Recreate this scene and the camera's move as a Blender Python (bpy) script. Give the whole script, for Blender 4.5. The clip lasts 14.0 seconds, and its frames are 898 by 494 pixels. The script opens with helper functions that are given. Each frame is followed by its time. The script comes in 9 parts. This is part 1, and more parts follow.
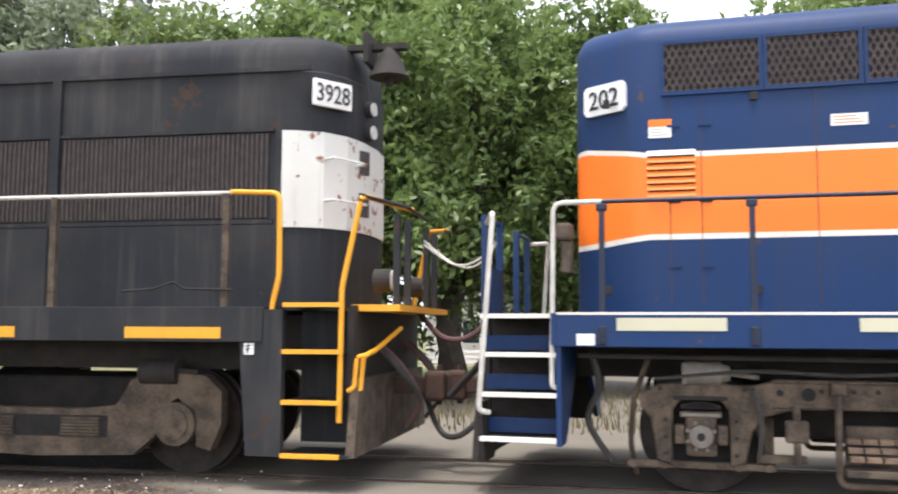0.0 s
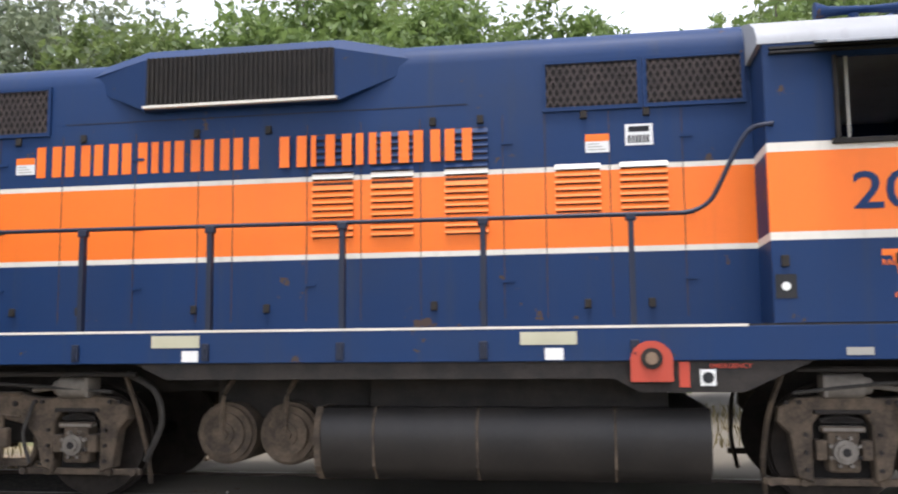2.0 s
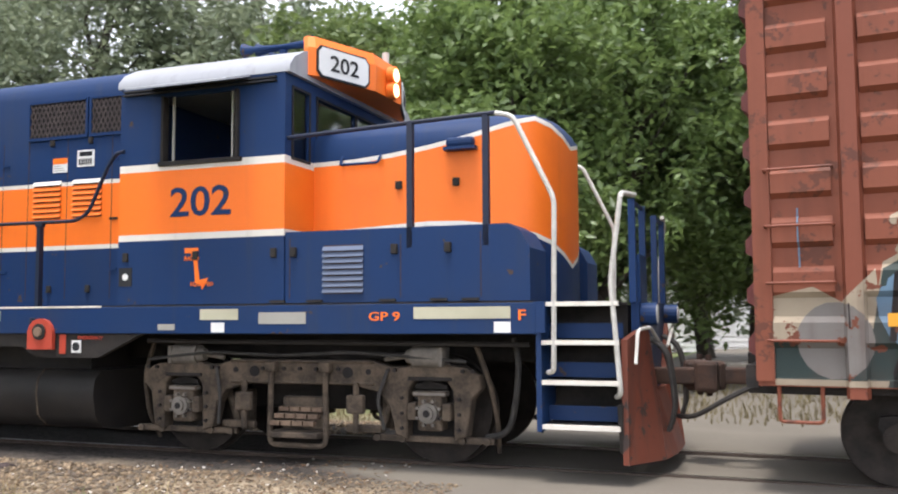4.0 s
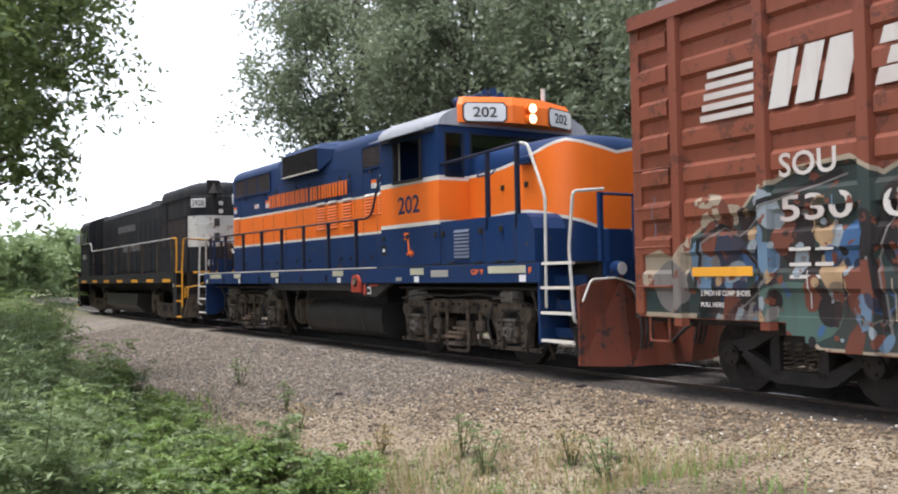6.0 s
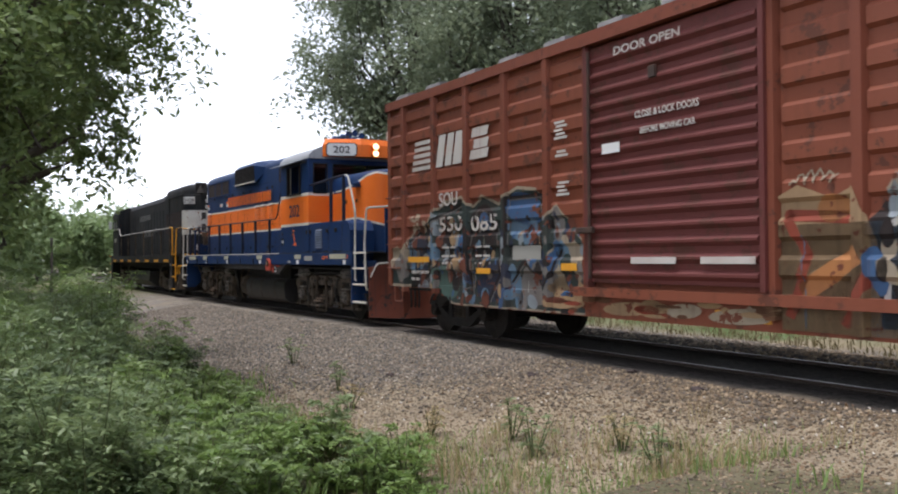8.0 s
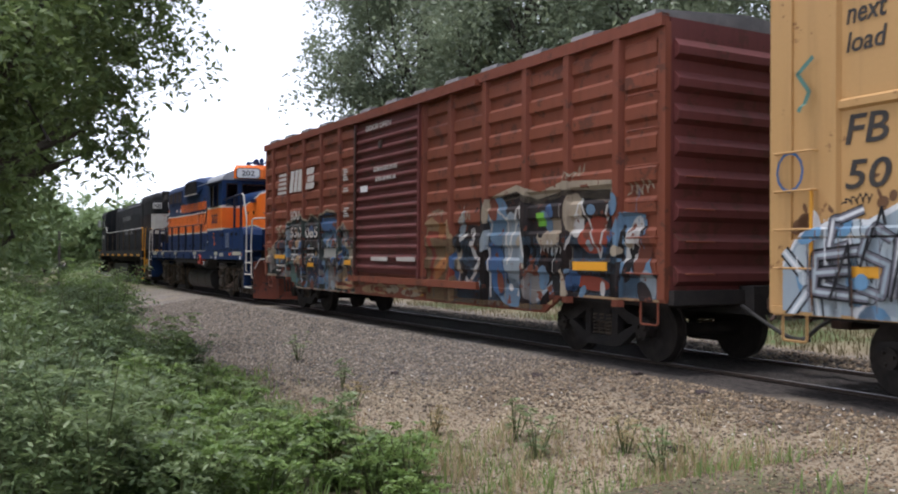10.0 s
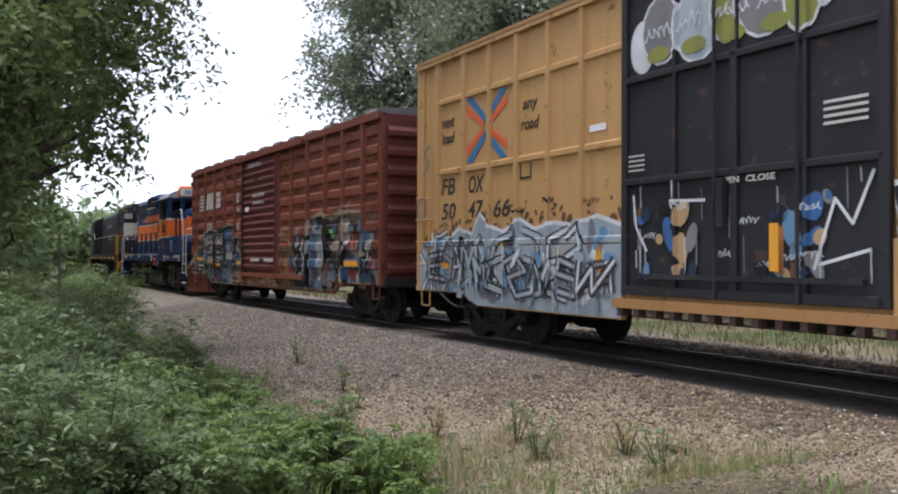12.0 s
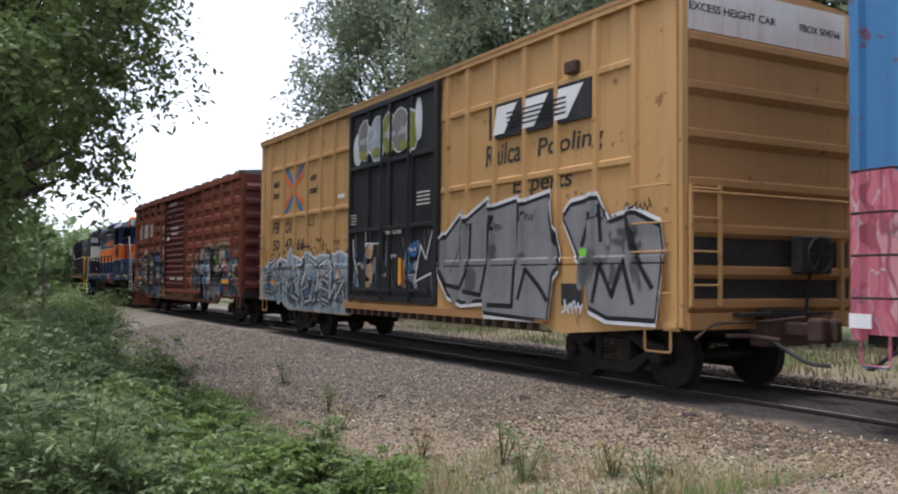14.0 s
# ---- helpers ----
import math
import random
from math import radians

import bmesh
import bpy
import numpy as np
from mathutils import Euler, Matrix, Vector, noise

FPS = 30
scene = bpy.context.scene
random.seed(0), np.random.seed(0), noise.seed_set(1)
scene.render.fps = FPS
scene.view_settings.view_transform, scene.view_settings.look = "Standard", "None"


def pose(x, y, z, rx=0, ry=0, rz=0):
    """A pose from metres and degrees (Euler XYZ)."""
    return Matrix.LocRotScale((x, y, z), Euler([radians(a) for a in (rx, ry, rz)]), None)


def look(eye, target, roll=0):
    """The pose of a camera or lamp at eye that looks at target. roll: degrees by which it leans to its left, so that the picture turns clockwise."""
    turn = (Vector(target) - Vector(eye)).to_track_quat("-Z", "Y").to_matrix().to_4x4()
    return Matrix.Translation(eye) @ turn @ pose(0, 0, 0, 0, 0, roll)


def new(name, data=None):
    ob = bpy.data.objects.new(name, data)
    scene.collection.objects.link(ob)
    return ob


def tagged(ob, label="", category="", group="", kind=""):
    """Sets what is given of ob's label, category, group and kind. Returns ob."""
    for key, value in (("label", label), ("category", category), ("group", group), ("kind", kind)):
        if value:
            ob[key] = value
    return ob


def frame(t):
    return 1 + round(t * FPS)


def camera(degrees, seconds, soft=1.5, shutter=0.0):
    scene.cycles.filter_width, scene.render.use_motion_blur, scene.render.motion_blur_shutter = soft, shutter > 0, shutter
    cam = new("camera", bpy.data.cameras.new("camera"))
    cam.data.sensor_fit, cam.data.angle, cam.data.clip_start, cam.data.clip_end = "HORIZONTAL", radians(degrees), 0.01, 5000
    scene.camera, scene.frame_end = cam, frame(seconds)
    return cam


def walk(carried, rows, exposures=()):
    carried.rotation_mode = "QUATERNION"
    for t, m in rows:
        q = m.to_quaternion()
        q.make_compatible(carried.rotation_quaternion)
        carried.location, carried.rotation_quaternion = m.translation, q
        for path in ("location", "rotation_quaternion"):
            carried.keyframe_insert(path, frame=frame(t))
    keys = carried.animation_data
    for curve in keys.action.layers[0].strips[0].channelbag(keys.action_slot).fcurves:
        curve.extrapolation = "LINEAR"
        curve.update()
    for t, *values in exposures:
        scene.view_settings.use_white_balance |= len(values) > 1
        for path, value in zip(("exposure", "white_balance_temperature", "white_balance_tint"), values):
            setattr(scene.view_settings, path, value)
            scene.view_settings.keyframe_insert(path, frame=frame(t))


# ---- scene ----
# ---- the camera: a bystander pans by hand from one spot ----
EYE_Z = 1.396
cam = camera(52.6, 14.0, soft=2.0, shutter=0.15)
# seconds, yaw, pitch, lean
TURNS = [
    (0, 11.90, 5.13, -0.25), (0.2, 11.49, 5.27, -0.13), (0.5, 10.76, 5.54, 0.01), (1, 9.97, 6.15, 0.11),
    (1.5, 9.68, 6.06, 0.40), (2, 9.76, 6.11, 0.54), (2.5, 9.23, 6.03, 0.29), (3, 9.31, 5.70, 0.28),
    (3.2, 10.22, 5.42, 0.29), (5.3, 48.84, 2.40, 0.83), (5.5, 52.28, 2.10, 0.97), (6, 59.40, 1.67, 1.13),
    (6.5, 62.96, 1.08, 0.94), (7, 64.14, 0.79, 0.72), (7.5, 63.51, 0.77, 0.77), (8, 62.67, 0.65, 0.45),
    (8.2, 62.14, 0.70, 0.30), (10.3, 63.22, 0.62, -0.56), (10.5, 63.27, 0.64, -0.62), (11, 63.19, 0.55, -0.80),
    (11.5, 63.01, 0.59, -0.50), (12, 63.09, 0.74, -0.25), (12.5, 63.26, 0.90, -0.25), (13, 63.43, 1.09, -0.15),
    (13.5, 63.33, 1.23, -0.35), (14, 62.29, 2.03, -0.46)]
walk(cam, [(t, pose(0, 0, EYE_Z, 90 + p, 0, y) @ pose(0, 0, 0, 0, 0, -r)) for t, y, p, r in TURNS],
     exposures=[(0, 2.22, 6400, 14), (0.9, 1.92, 6350, 14), (3.2, 1.88, 6350, 14), (5.3, 2.2, 6300, 14), (6.5, 1.5, 6150, 14), (8, 1.35, 6150, 14), (10.3, 1.3, 5950, 16), (14, 1.27, 5950, 16)])

# ---- daylight under a bright, hazy sky ----
world = bpy.data.worlds.new("world")
scene.world = world
world.use_nodes = True
wn, wl = world.node_tree.nodes, world.node_tree.links
SUN_ELEVATION, SUN_HEADING = radians(78), radians(190)
sky = wn.new("ShaderNodeTexSky")
sky.sky_type, sky.sun_disc = "NISHITA", False
sky.sun_elevation, sky.sun_rotation = SUN_ELEVATION, SUN_HEADING
sky.dust_density, sky.air_density, sky.ozone_density = 1.0, 0.6, 1.0
pale = wn.new("ShaderNodeHueSaturation")
pale.inputs["Saturation"].default_value = 0.22
wl.new(sky.outputs[0], pale.inputs["Color"])
wl.new(pale.outputs[0], wn["Background"].inputs["Color"])
wn["Background"].inputs["Strength"].default_value = 0.15
sun = new("sun", bpy.data.lights.new("sun", "SUN"))
sun.data.energy, sun.data.angle, sun.data.color = 1.0, radians(12), (1.0, 0.95, 0.88)
sun_dir = Vector((math.sin(SUN_HEADING) * math.cos(SUN_ELEVATION), math.cos(SUN_HEADING) * math.cos(SUN_ELEVATION), math.sin(SUN_ELEVATION)))
sun.matrix_world = look(sun_dir * 60, (0, 0, 0))

# ---- the line of the track: curvature at stations along it, rail top is z 0 ----
TRACK_Y = 9.082
STATIONS = np.array([-60.0, -44, -32, -20, -8, 5, 20])
BENDS = np.array([0.0042, -0.0007, 0.0031, -0.0015, -0.0003, -0.0108, -0.0095])
_s = np.arange(-160, 60.01, 0.5)
_k = np.interp(_s, STATIONS, BENDS)
_k[_s < -80] = 0.012
_k[_s > 20] = 0.0
_th = -np.concatenate([[0], np.cumsum((_k[1:] + _k[:-1]) * 0.25)])
_th -= np.interp(0, _s, _th)
_mid = (_th[1:] + _th[:-1]) / 2
_x = np.concatenate([[0], np.cumsum(np.cos(_mid) * 0.5)])
_y = -np.concatenate([[0], np.cumsum(np.sin(_mid) * 0.5)])
_x -= np.interp(0, _s, _x)
_y -= np.interp(0, _s, _y)


def track(s):
    return np.interp(s, _s, _x), np.interp(s, _s, _y) + TRACK_Y


def track_y(x):
    return np.interp(x, _x, _y) + TRACK_Y


# station of the second engine's middle
TRAVEL = [(0, 6.65), (0.5, 4.58), (1, 2.55), (1.5, 0.53), (2, -1.51), (2.5, -3.55), (3, -5.58), (5.5, -15.31), (6, -17.36),
          (6.5, -19.42), (7, -21.53), (7.5, -23.64), (8, -25.58), (10.5, -35.86), (11, -37.97), (11.5, -40.11), (12, -42.16),
          (12.5, -44.2), (13, -46.29), (13.5, -48.45), (14, -50.62)]


def travelled(t):
    """The station, along a spline through TRAVEL."""
    ts = [r[0] for r in TRAVEL]
    i = max(0, min(len(ts) - 2, int(np.searchsorted(ts, t, side="right")) - 1))

    def slope(j):
        a, b = max(0, j - 1), min(len(ts) - 1, j + 1)
        return (TRAVEL[b][1] - TRAVEL[a][1]) / (TRAVEL[b][0] - TRAVEL[a][0])
    h = ts[i + 1] - ts[i]
    u = (t - ts[i]) / h
    p0, p1, m0, m1 = TRAVEL[i][1], TRAVEL[i + 1][1], slope(i) * h, slope(i + 1) * h
    return (2 * u**3 - 3 * u**2 + 1) * p0 + (u**3 - 2 * u**2 + u) * m0 + (-2 * u**3 + 3 * u**2) * p1 + (u**3 - u**2) * m1


def on_track(t, centre, base):
    """The pose at t of a vehicle whose middle is that far behind the second engine's; base: between its trucks' centres."""
    s = travelled(t) + centre
    ax, ay = track(s - base / 2)
    bx, by = track(s + base / 2)
    return pose((ax + bx) / 2, (ay + by) / 2, 0, 0, 0, math.degrees(math.atan2(by - ay, bx - ax)))


# ---- mesh helpers ----
def mesh_of(name, bm, smooth=False):
    me = bpy.data.meshes.new(name)
    bm.normal_update()
    bm.to_mesh(me)
    bm.free()
    if smooth:
        me.shade_smooth()
        me.set_sharp_from_angle(angle=radians(38))
    return me


def part(name, bm, material, parent=None, label="", smooth=False, at=None):
    ob = new(name, mesh_of(name, bm, smooth) if isinstance(bm, bmesh.types.BMesh) else bm)
    for m in material if isinstance(material, (list, tuple)) else [material]:
        if m.name not in [k.name for k in ob.data.materials]:
            ob.data.materials.append(m)
    ob.parent = parent
    if at is not None:
        ob.matrix_basis = at
    return tagged(ob, label)


def thing(name, label, category, group="", kind="", at=None):
    ob = new(name)
    ob.empty_display_size = 0.2
    if at is not None:
        ob.matrix_basis = at
    return tagged(ob, label, category, group, kind)


def box(bm, x0, x1, y0, y1, z0, z1, bevel=0.0):
    g = bmesh.ops.create_cube(bm, size=1, matrix=Matrix.Translation(((x0 + x1) / 2, (y0 + y1) / 2, (z0 + z1) / 2)) @ Matrix.Diagonal((abs(x1 - x0), abs(y1 - y0), abs(z1 - z0), 1)))
    if bevel:
        es = list({e for v in g["verts"] for e in v.link_edges})
        bmesh.ops.bevel(bm, geom=es, offset=bevel, segments=2, affect="EDGES", profile=0.5)
    return bm


def B(*a):
    return box(bmesh.new(), *a)


def prism(bm, pts, a0, a1, axis="y"):
    """A closed outline, drawn out along an axis. For y the points are (x, z), for x they are (y, z), for z (x, y)."""
    def p3(p, a):
        return {"y": (p[0], a, p[1]), "x": (a, p[0], p[1]), "z": (p[0], p[1], a)}[axis]
    lo = [bm.verts.new(p3(p, a0)) for p in pts]
    hi = [bm.verts.new(p3(p, a1)) for p in pts]
    n = len(pts)
    fs = [bm.faces.new(lo), bm.faces.new(hi[::-1])]
    for i in range(n):
        fs.append(bm.faces.new((lo[i], hi[i], hi[(i + 1) % n], lo[(i + 1) % n])))
    bmesh.ops.recalc_face_normals(bm, faces=fs)
    return bm


def rod(bm, p0, p1, r, seg=10, r2=None):
    p0, p1 = Vector(p0), Vector(p1)
    d = p1 - p0
    m = Matrix.Translation((p0 + p1) / 2) @ d.to_track_quat("Z", "Y").to_matrix().to_4x4()
    bmesh.ops.create_cone(bm, cap_ends=True, segments=seg, radius1=r, radius2=r if r2 is None else r2, depth=d.length, matrix=m)
    return bm


def tube(bm, pts, r, seg=8, ends=None):
    """A round bar along points; r may be a list."""
    pts = [Vector(p) for p in pts]
    rings = []
    up = Vector((0.31, 0.17, 0.93)).normalized()
    for i, p in enumerate(pts):
        d = (pts[min(i + 1, len(pts) - 1)] - pts[max(i - 1, 0)]).normalized()
        a = d.cross(up)
        if a.length < 0.05:
            a = d.cross(Vector((1, 0, 0)))
        a.normalize()
        b = d.cross(a)
        q = r[i] if isinstance(r, (list, tuple)) else r
        rings.append([bm.verts.new(p + (a * math.cos(2 * math.pi * k / seg) + b * math.sin(2 * math.pi * k / seg)) * q) for k in range(seg)])
    for r0, r1 in zip(rings, rings[1:]):
        for k in range(seg):
            bm.faces.new((r0[k], r0[(k + 1) % seg], r1[(k + 1) % seg], r1[k]))
    bm.faces.new(rings[0][::-1])
    bm.faces.new(rings[-1])
    return bm


def rounded(pts, radius, steps=4):
    """A polyline with its corners rounded."""
    pts = [Vector(p) for p in pts]
    out = [pts[0]]
    for a, b, c in zip(pts, pts[1:], pts[2:]):
        u, v = (a - b), (c - b)
        q = min(radius, u.length / 2, v.length / 2)
        s, e = b + u.normalized() * q, b + v.normalized() * q
        for k in range(steps + 1):
            w = k / steps
            out.append(s * (1 - w) ** 2 + b * 2 * w * (1 - w) + e * w**2)
    return out + [pts[-1]]


def loft(bm, rings, caps=True, closed=True):
    vs = [[bm.verts.new(p) for p in r] for r in rings]
    n = len(vs[0])
    fs = []
    for a, b in zip(vs, vs[1:]):
        for k in range(n if closed else n - 1):
            fs.append(bm.faces.new((a[k], a[(k + 1) % n], b[(k + 1) % n], b[k])))
    if caps:
        fs += [bm.faces.new(vs[0][::-1]), bm.faces.new(vs[-1])]
    bmesh.ops.recalc_face_normals(bm, faces=fs)
    return bm
# ---- materials ----
class Net:
    """Short hand for a node material."""

    def __init__(self, name):
        self.mat = bpy.data.materials.new(name)
        self.mat.use_nodes = True
        self.t = self.mat.node_tree
        self.p = self.t.nodes["Principled BSDF"]
        self.out = self.t.nodes["Material Output"]

    def put(self, sock, v):
        if isinstance(v, bpy.types.NodeSocket):
            self.t.links.new(v, sock)
        elif v is not None:
            sock.default_value = (*v, 1) if isinstance(v, tuple) and len(v) == 3 and sock.type == "RGBA" else v

    def node(self, kind, **ins):
        n = self.t.nodes.new(kind)
        for k, v in ins.items():
            self.put(n.inputs[k.replace("_", " ")], v)
        return n

    def coords(self):
        return self.t.nodes.new("ShaderNodeTexCoord").outputs["Object"]

    def xyz(self, v=None):
        n = self.node("ShaderNodeSeparateXYZ", Vector=v if v is not None else self.coords())
        return n.outputs

    def noise(self, scale, detail=4.0, rough=0.55, vector=None, w=None):
        n = self.node("ShaderNodeTexNoise", Scale=scale, Detail=detail, Roughness=rough, Vector=vector if vector is not None else self.coords())
        return n.outputs["Fac"]

    def stretch(self, x, y, z, add=(0, 0, 0)):
        n = self.node("ShaderNodeMapping", Vector=self.coords(), Scale=(x, y, z), Location=add)
        return n.outputs[0]

    def m(self, op, a, b=0.0, c=0.0):
        n = self.t.nodes.new("ShaderNodeMath")
        n.operation = op
        for s, v in zip(n.inputs, (a, b, c)):
            self.put(s, v)
        return n.outputs[0]

    def step(self, v, lo, hi):
        n = self.t.nodes.new("ShaderNodeMapRange")
        n.interpolation_type = "SMOOTHSTEP"
        for k, q in (("Value", v), ("From Min", lo), ("From Max", hi)):
            self.put(n.inputs[k], q)
        return n.outputs[0]

    def mix(self, f, a, b):
        n = self.t.nodes.new("ShaderNodeMix")
        n.data_type = "RGBA"
        self.put(n.inputs[0], f)
        self.put(n.inputs[6], a)
        self.put(n.inputs[7], b)
        return n.outputs[2]

    def bump(self, height, strength=0.3, distance=0.01):
        n = self.node("ShaderNodeBump", Height=height, Strength=strength, Distance=distance)
        self.put(self.p.inputs["Normal"], n.outputs[0])

    def done(self, color=None, rough=None, metal=None, spec=None):
        for k, v in (("Base Color", color), ("Roughness", rough), ("Metallic", metal), ("Specular IOR Level", spec)):
            self.put(self.p.inputs[k], v)
        return self.mat


def paint(name, color, grime=(0.09, 0.075, 0.06), amount=0.35, rough=0.42, streaks=True, chips=None, chip_amount=0.0, scale=1.0, gloss=0.4):
    """Old enamel on steel, with dust, rain streaks and chips."""
    n = Net(name)
    big = n.noise(0.9 * scale, 5)
    fine = n.noise(22 * scale, 4)
    f = n.step(big, 0.35, 0.8)
    if streaks:
        st = n.noise(1.0, 5, 0.6, n.stretch(7, 7, 0.35))
        f = n.m("MULTIPLY", n.m("ADD", f, n.step(st, 0.5, 0.78)), 0.7)
    f = n.m("MULTIPLY", f, amount)
    shade = n.mix(n.m("MULTIPLY", fine, 0.16), color, tuple(min(1, c * 0.62) for c in color))
    col = n.mix(f, shade, grime)
    if chips:
        c = n.step(n.m("ADD", n.noise(6, 6, 0.62), n.m("MULTIPLY", n.noise(1.3, 2), 0.4)), 0.88 - chip_amount, 0.9 - chip_amount)
        col = n.mix(c, col, chips)
    n.bump(n.m("ADD", n.noise(2.2, 3), n.m("MULTIPLY", fine, 0.25)), 0.16, 0.02)
    return n.done(col, n.m("ADD", n.m("MULTIPLY", big, 0.22), rough - 0.06), 0.0, gloss)


def rough_mat(name, a, b, scale=5.0, rough=0.8, bump=0.35, metal=0.0, depth=0.01, fine=40.0):
    """Two colours mixed by coarse and fine grain."""
    n = Net(name)
    f = n.m("ADD", n.m("MULTIPLY", n.step(n.noise(scale, 6, 0.6), 0.3, 0.72), 0.7), n.m("MULTIPLY", n.noise(fine, 3), 0.4))
    n.bump(n.m("ADD", n.noise(scale * 3, 5), n.m("MULTIPLY", n.noise(fine, 3), 0.4)), bump, depth)
    return n.done(n.mix(f, a, b), rough, metal)


BLUE = paint("blue_enamel", (0.0072, 0.0315, 0.107), (0.035, 0.042, 0.055), 0.4, 0.5, True, (0.07, 0.045, 0.035), 0.0, 1.0, 0.22)
NAVY = paint("dark_navy_rail", (0.006, 0.012, 0.034), (0.03, 0.03, 0.035), 0.3, 0.5, False)
ORANGE = paint("orange_enamel", (0.93, 0.185, 0.012), (0.45, 0.12, 0.03), 0.22, 0.45)
CREAM = paint("cream_stripe", (0.74, 0.70, 0.62), (0.3, 0.26, 0.2), 0.35, 0.5)
REFLECT = paint("worn_reflector", (0.52, 0.50, 0.36), (0.25, 0.23, 0.16), 0.6, 0.5, False)
WHITE = paint("white_paint", (0.60, 0.60, 0.56), (0.34, 0.28, 0.2), 0.5, 0.5, True, (0.22, 0.09, 0.04), 0.08)
SILVER = paint("silver_roof", (0.34, 0.355, 0.38), (0.17, 0.165, 0.16), 0.5, 0.45)
BLACK = paint("sooty_black", (0.019, 0.021, 0.025), (0.085, 0.078, 0.07), 0.55, 0.6, True, (0.05, 0.03, 0.022), 0.02, 1.0, 0.16)
YELLOW = paint("yellow_paint", (0.78, 0.36, 0.02), (0.3, 0.16, 0.05), 0.35, 0.5)
STEELRAIL = rough_mat("white_handrail", (0.62, 0.61, 0.56), (0.42, 0.4, 0.35), 9, 0.45, 0.1)
TRUCK = rough_mat("dusty_cast_steel", (0.013, 0.01, 0.008), (0.13, 0.096, 0.066), 5, 0.9, 0.9)
DARKSTEEL = rough_mat("greasy_dark_steel", (0.007, 0.0065, 0.0065), (0.028, 0.022, 0.018), 5, 0.85, 0.5)
RUST = rough_mat("rusty_steel", (0.085, 0.042, 0.026), (0.035, 0.024, 0.019), 6, 0.85, 0.5)
WHEEL = rough_mat("wheel_steel", (0.016, 0.014, 0.013), (0.05, 0.04, 0.033), 6, 0.7, 0.3, 0.6)
RAILTOP = rough_mat("rail_steel", (0.10, 0.075, 0.06), (0.05, 0.038, 0.03), 10, 0.5, 0.2, 0.7)
TREADED = rough_mat("polished_rail_head", (0.36, 0.33, 0.31), (0.2, 0.17, 0.15), 10, 0.4, 0.05, 1.0)
TIE = rough_mat("tarred_tie", (0.02, 0.016, 0.013), (0.055, 0.044, 0.036), 4, 0.95, 0.6, 0, 0.02)
GRILLE = rough_mat("black_grille", (0.006, 0.0055, 0.0055), (0.018, 0.015, 0.014), 9, 0.9, 0.2)
RUBBER = rough_mat("rubber_hose", (0.02, 0.019, 0.018), (0.05, 0.045, 0.04), 8, 0.75, 0.1)
REDHOSE = rough_mat("dull_red_hose", (0.13, 0.05, 0.045), (0.07, 0.04, 0.035), 8, 0.7, 0.1)
CABIN = rough_mat("dark_cab_inside", (0.02, 0.022, 0.022), (0.035, 0.035, 0.034), 3, 0.8, 0.1)


def glow(name, color, strength):
    n = Net(name)
    n.put(n.p.inputs["Emission Color"], color)
    n.put(n.p.inputs["Emission Strength"], strength)
    return n.done(color, 0.3)


LAMP = glow("lit_headlamp", (1.0, 0.72, 0.36), 1.1)


def glass_mat(name, tint=(0.75, 0.8, 0.8), alpha=0.25):
    n = Net(name)
    n.put(n.p.inputs["Transmission Weight"], 1.0)
    n.put(n.p.inputs["IOR"], 1.45)
    return n.done(tint, 0.03)


GLASS = glass_mat("cab_glass")
LENS = rough_mat("lamp_lens", (0.5, 0.5, 0.48), (0.7, 0.7, 0.68), 8, 0.15, 0.05)


def leaf_mat(name, a, b, gloss=0.45, through_light=0.35):
    n = Net(name)
    geo = n.t.nodes.new("ShaderNodeNewGeometry")
    r = geo.outputs["Random Per Island"]
    col = n.mix(n.m("ADD", n.m("MULTIPLY", r, 0.75), n.m("MULTIPLY", n.noise(0.35, 2), 0.35)), a, b)
    n.done(col, gloss)
    tr = n.node("ShaderNodeBsdfTranslucent", Color=n.mix(0.5, col, tuple(min(1, c * 1.5) for c in b)))
    mx = n.node("ShaderNodeMixShader", Fac=through_light)
    n.t.links.new(n.p.outputs[0], mx.inputs[1])
    n.t.links.new(tr.outputs[0], mx.inputs[2])
    n.t.links.new(mx.outputs[0], n.out.inputs[0])
    return n.mat


LEAF_BRIGHT = leaf_mat("ash_leaves", (0.06, 0.105, 0.03), (0.19, 0.265, 0.085))
LEAF_MID = leaf_mat("elm_leaves", (0.065, 0.11, 0.037), (0.19, 0.245, 0.085))
# oak greens are lifted pale and greyish: haze put into the leaf colour
LEAF_DARK = leaf_mat("oak_leaves", (0.075, 0.105, 0.06), (0.26, 0.30, 0.19))
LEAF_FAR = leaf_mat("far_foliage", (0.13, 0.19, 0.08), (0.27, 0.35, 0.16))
LEAF_WEED = leaf_mat("weed_leaves", (0.075, 0.125, 0.05), (0.24, 0.30, 0.13))
LEAF_DARKWEED = leaf_mat("dark_weed_leaves", (0.045, 0.08, 0.035), (0.15, 0.20, 0.085))
GRASS = leaf_mat("grass_blades", (0.075, 0.14, 0.03), (0.23, 0.32, 0.09))
STRAW = leaf_mat("dry_grass", (0.25, 0.2, 0.1), (0.42, 0.34, 0.18), 0.7, 0.2)
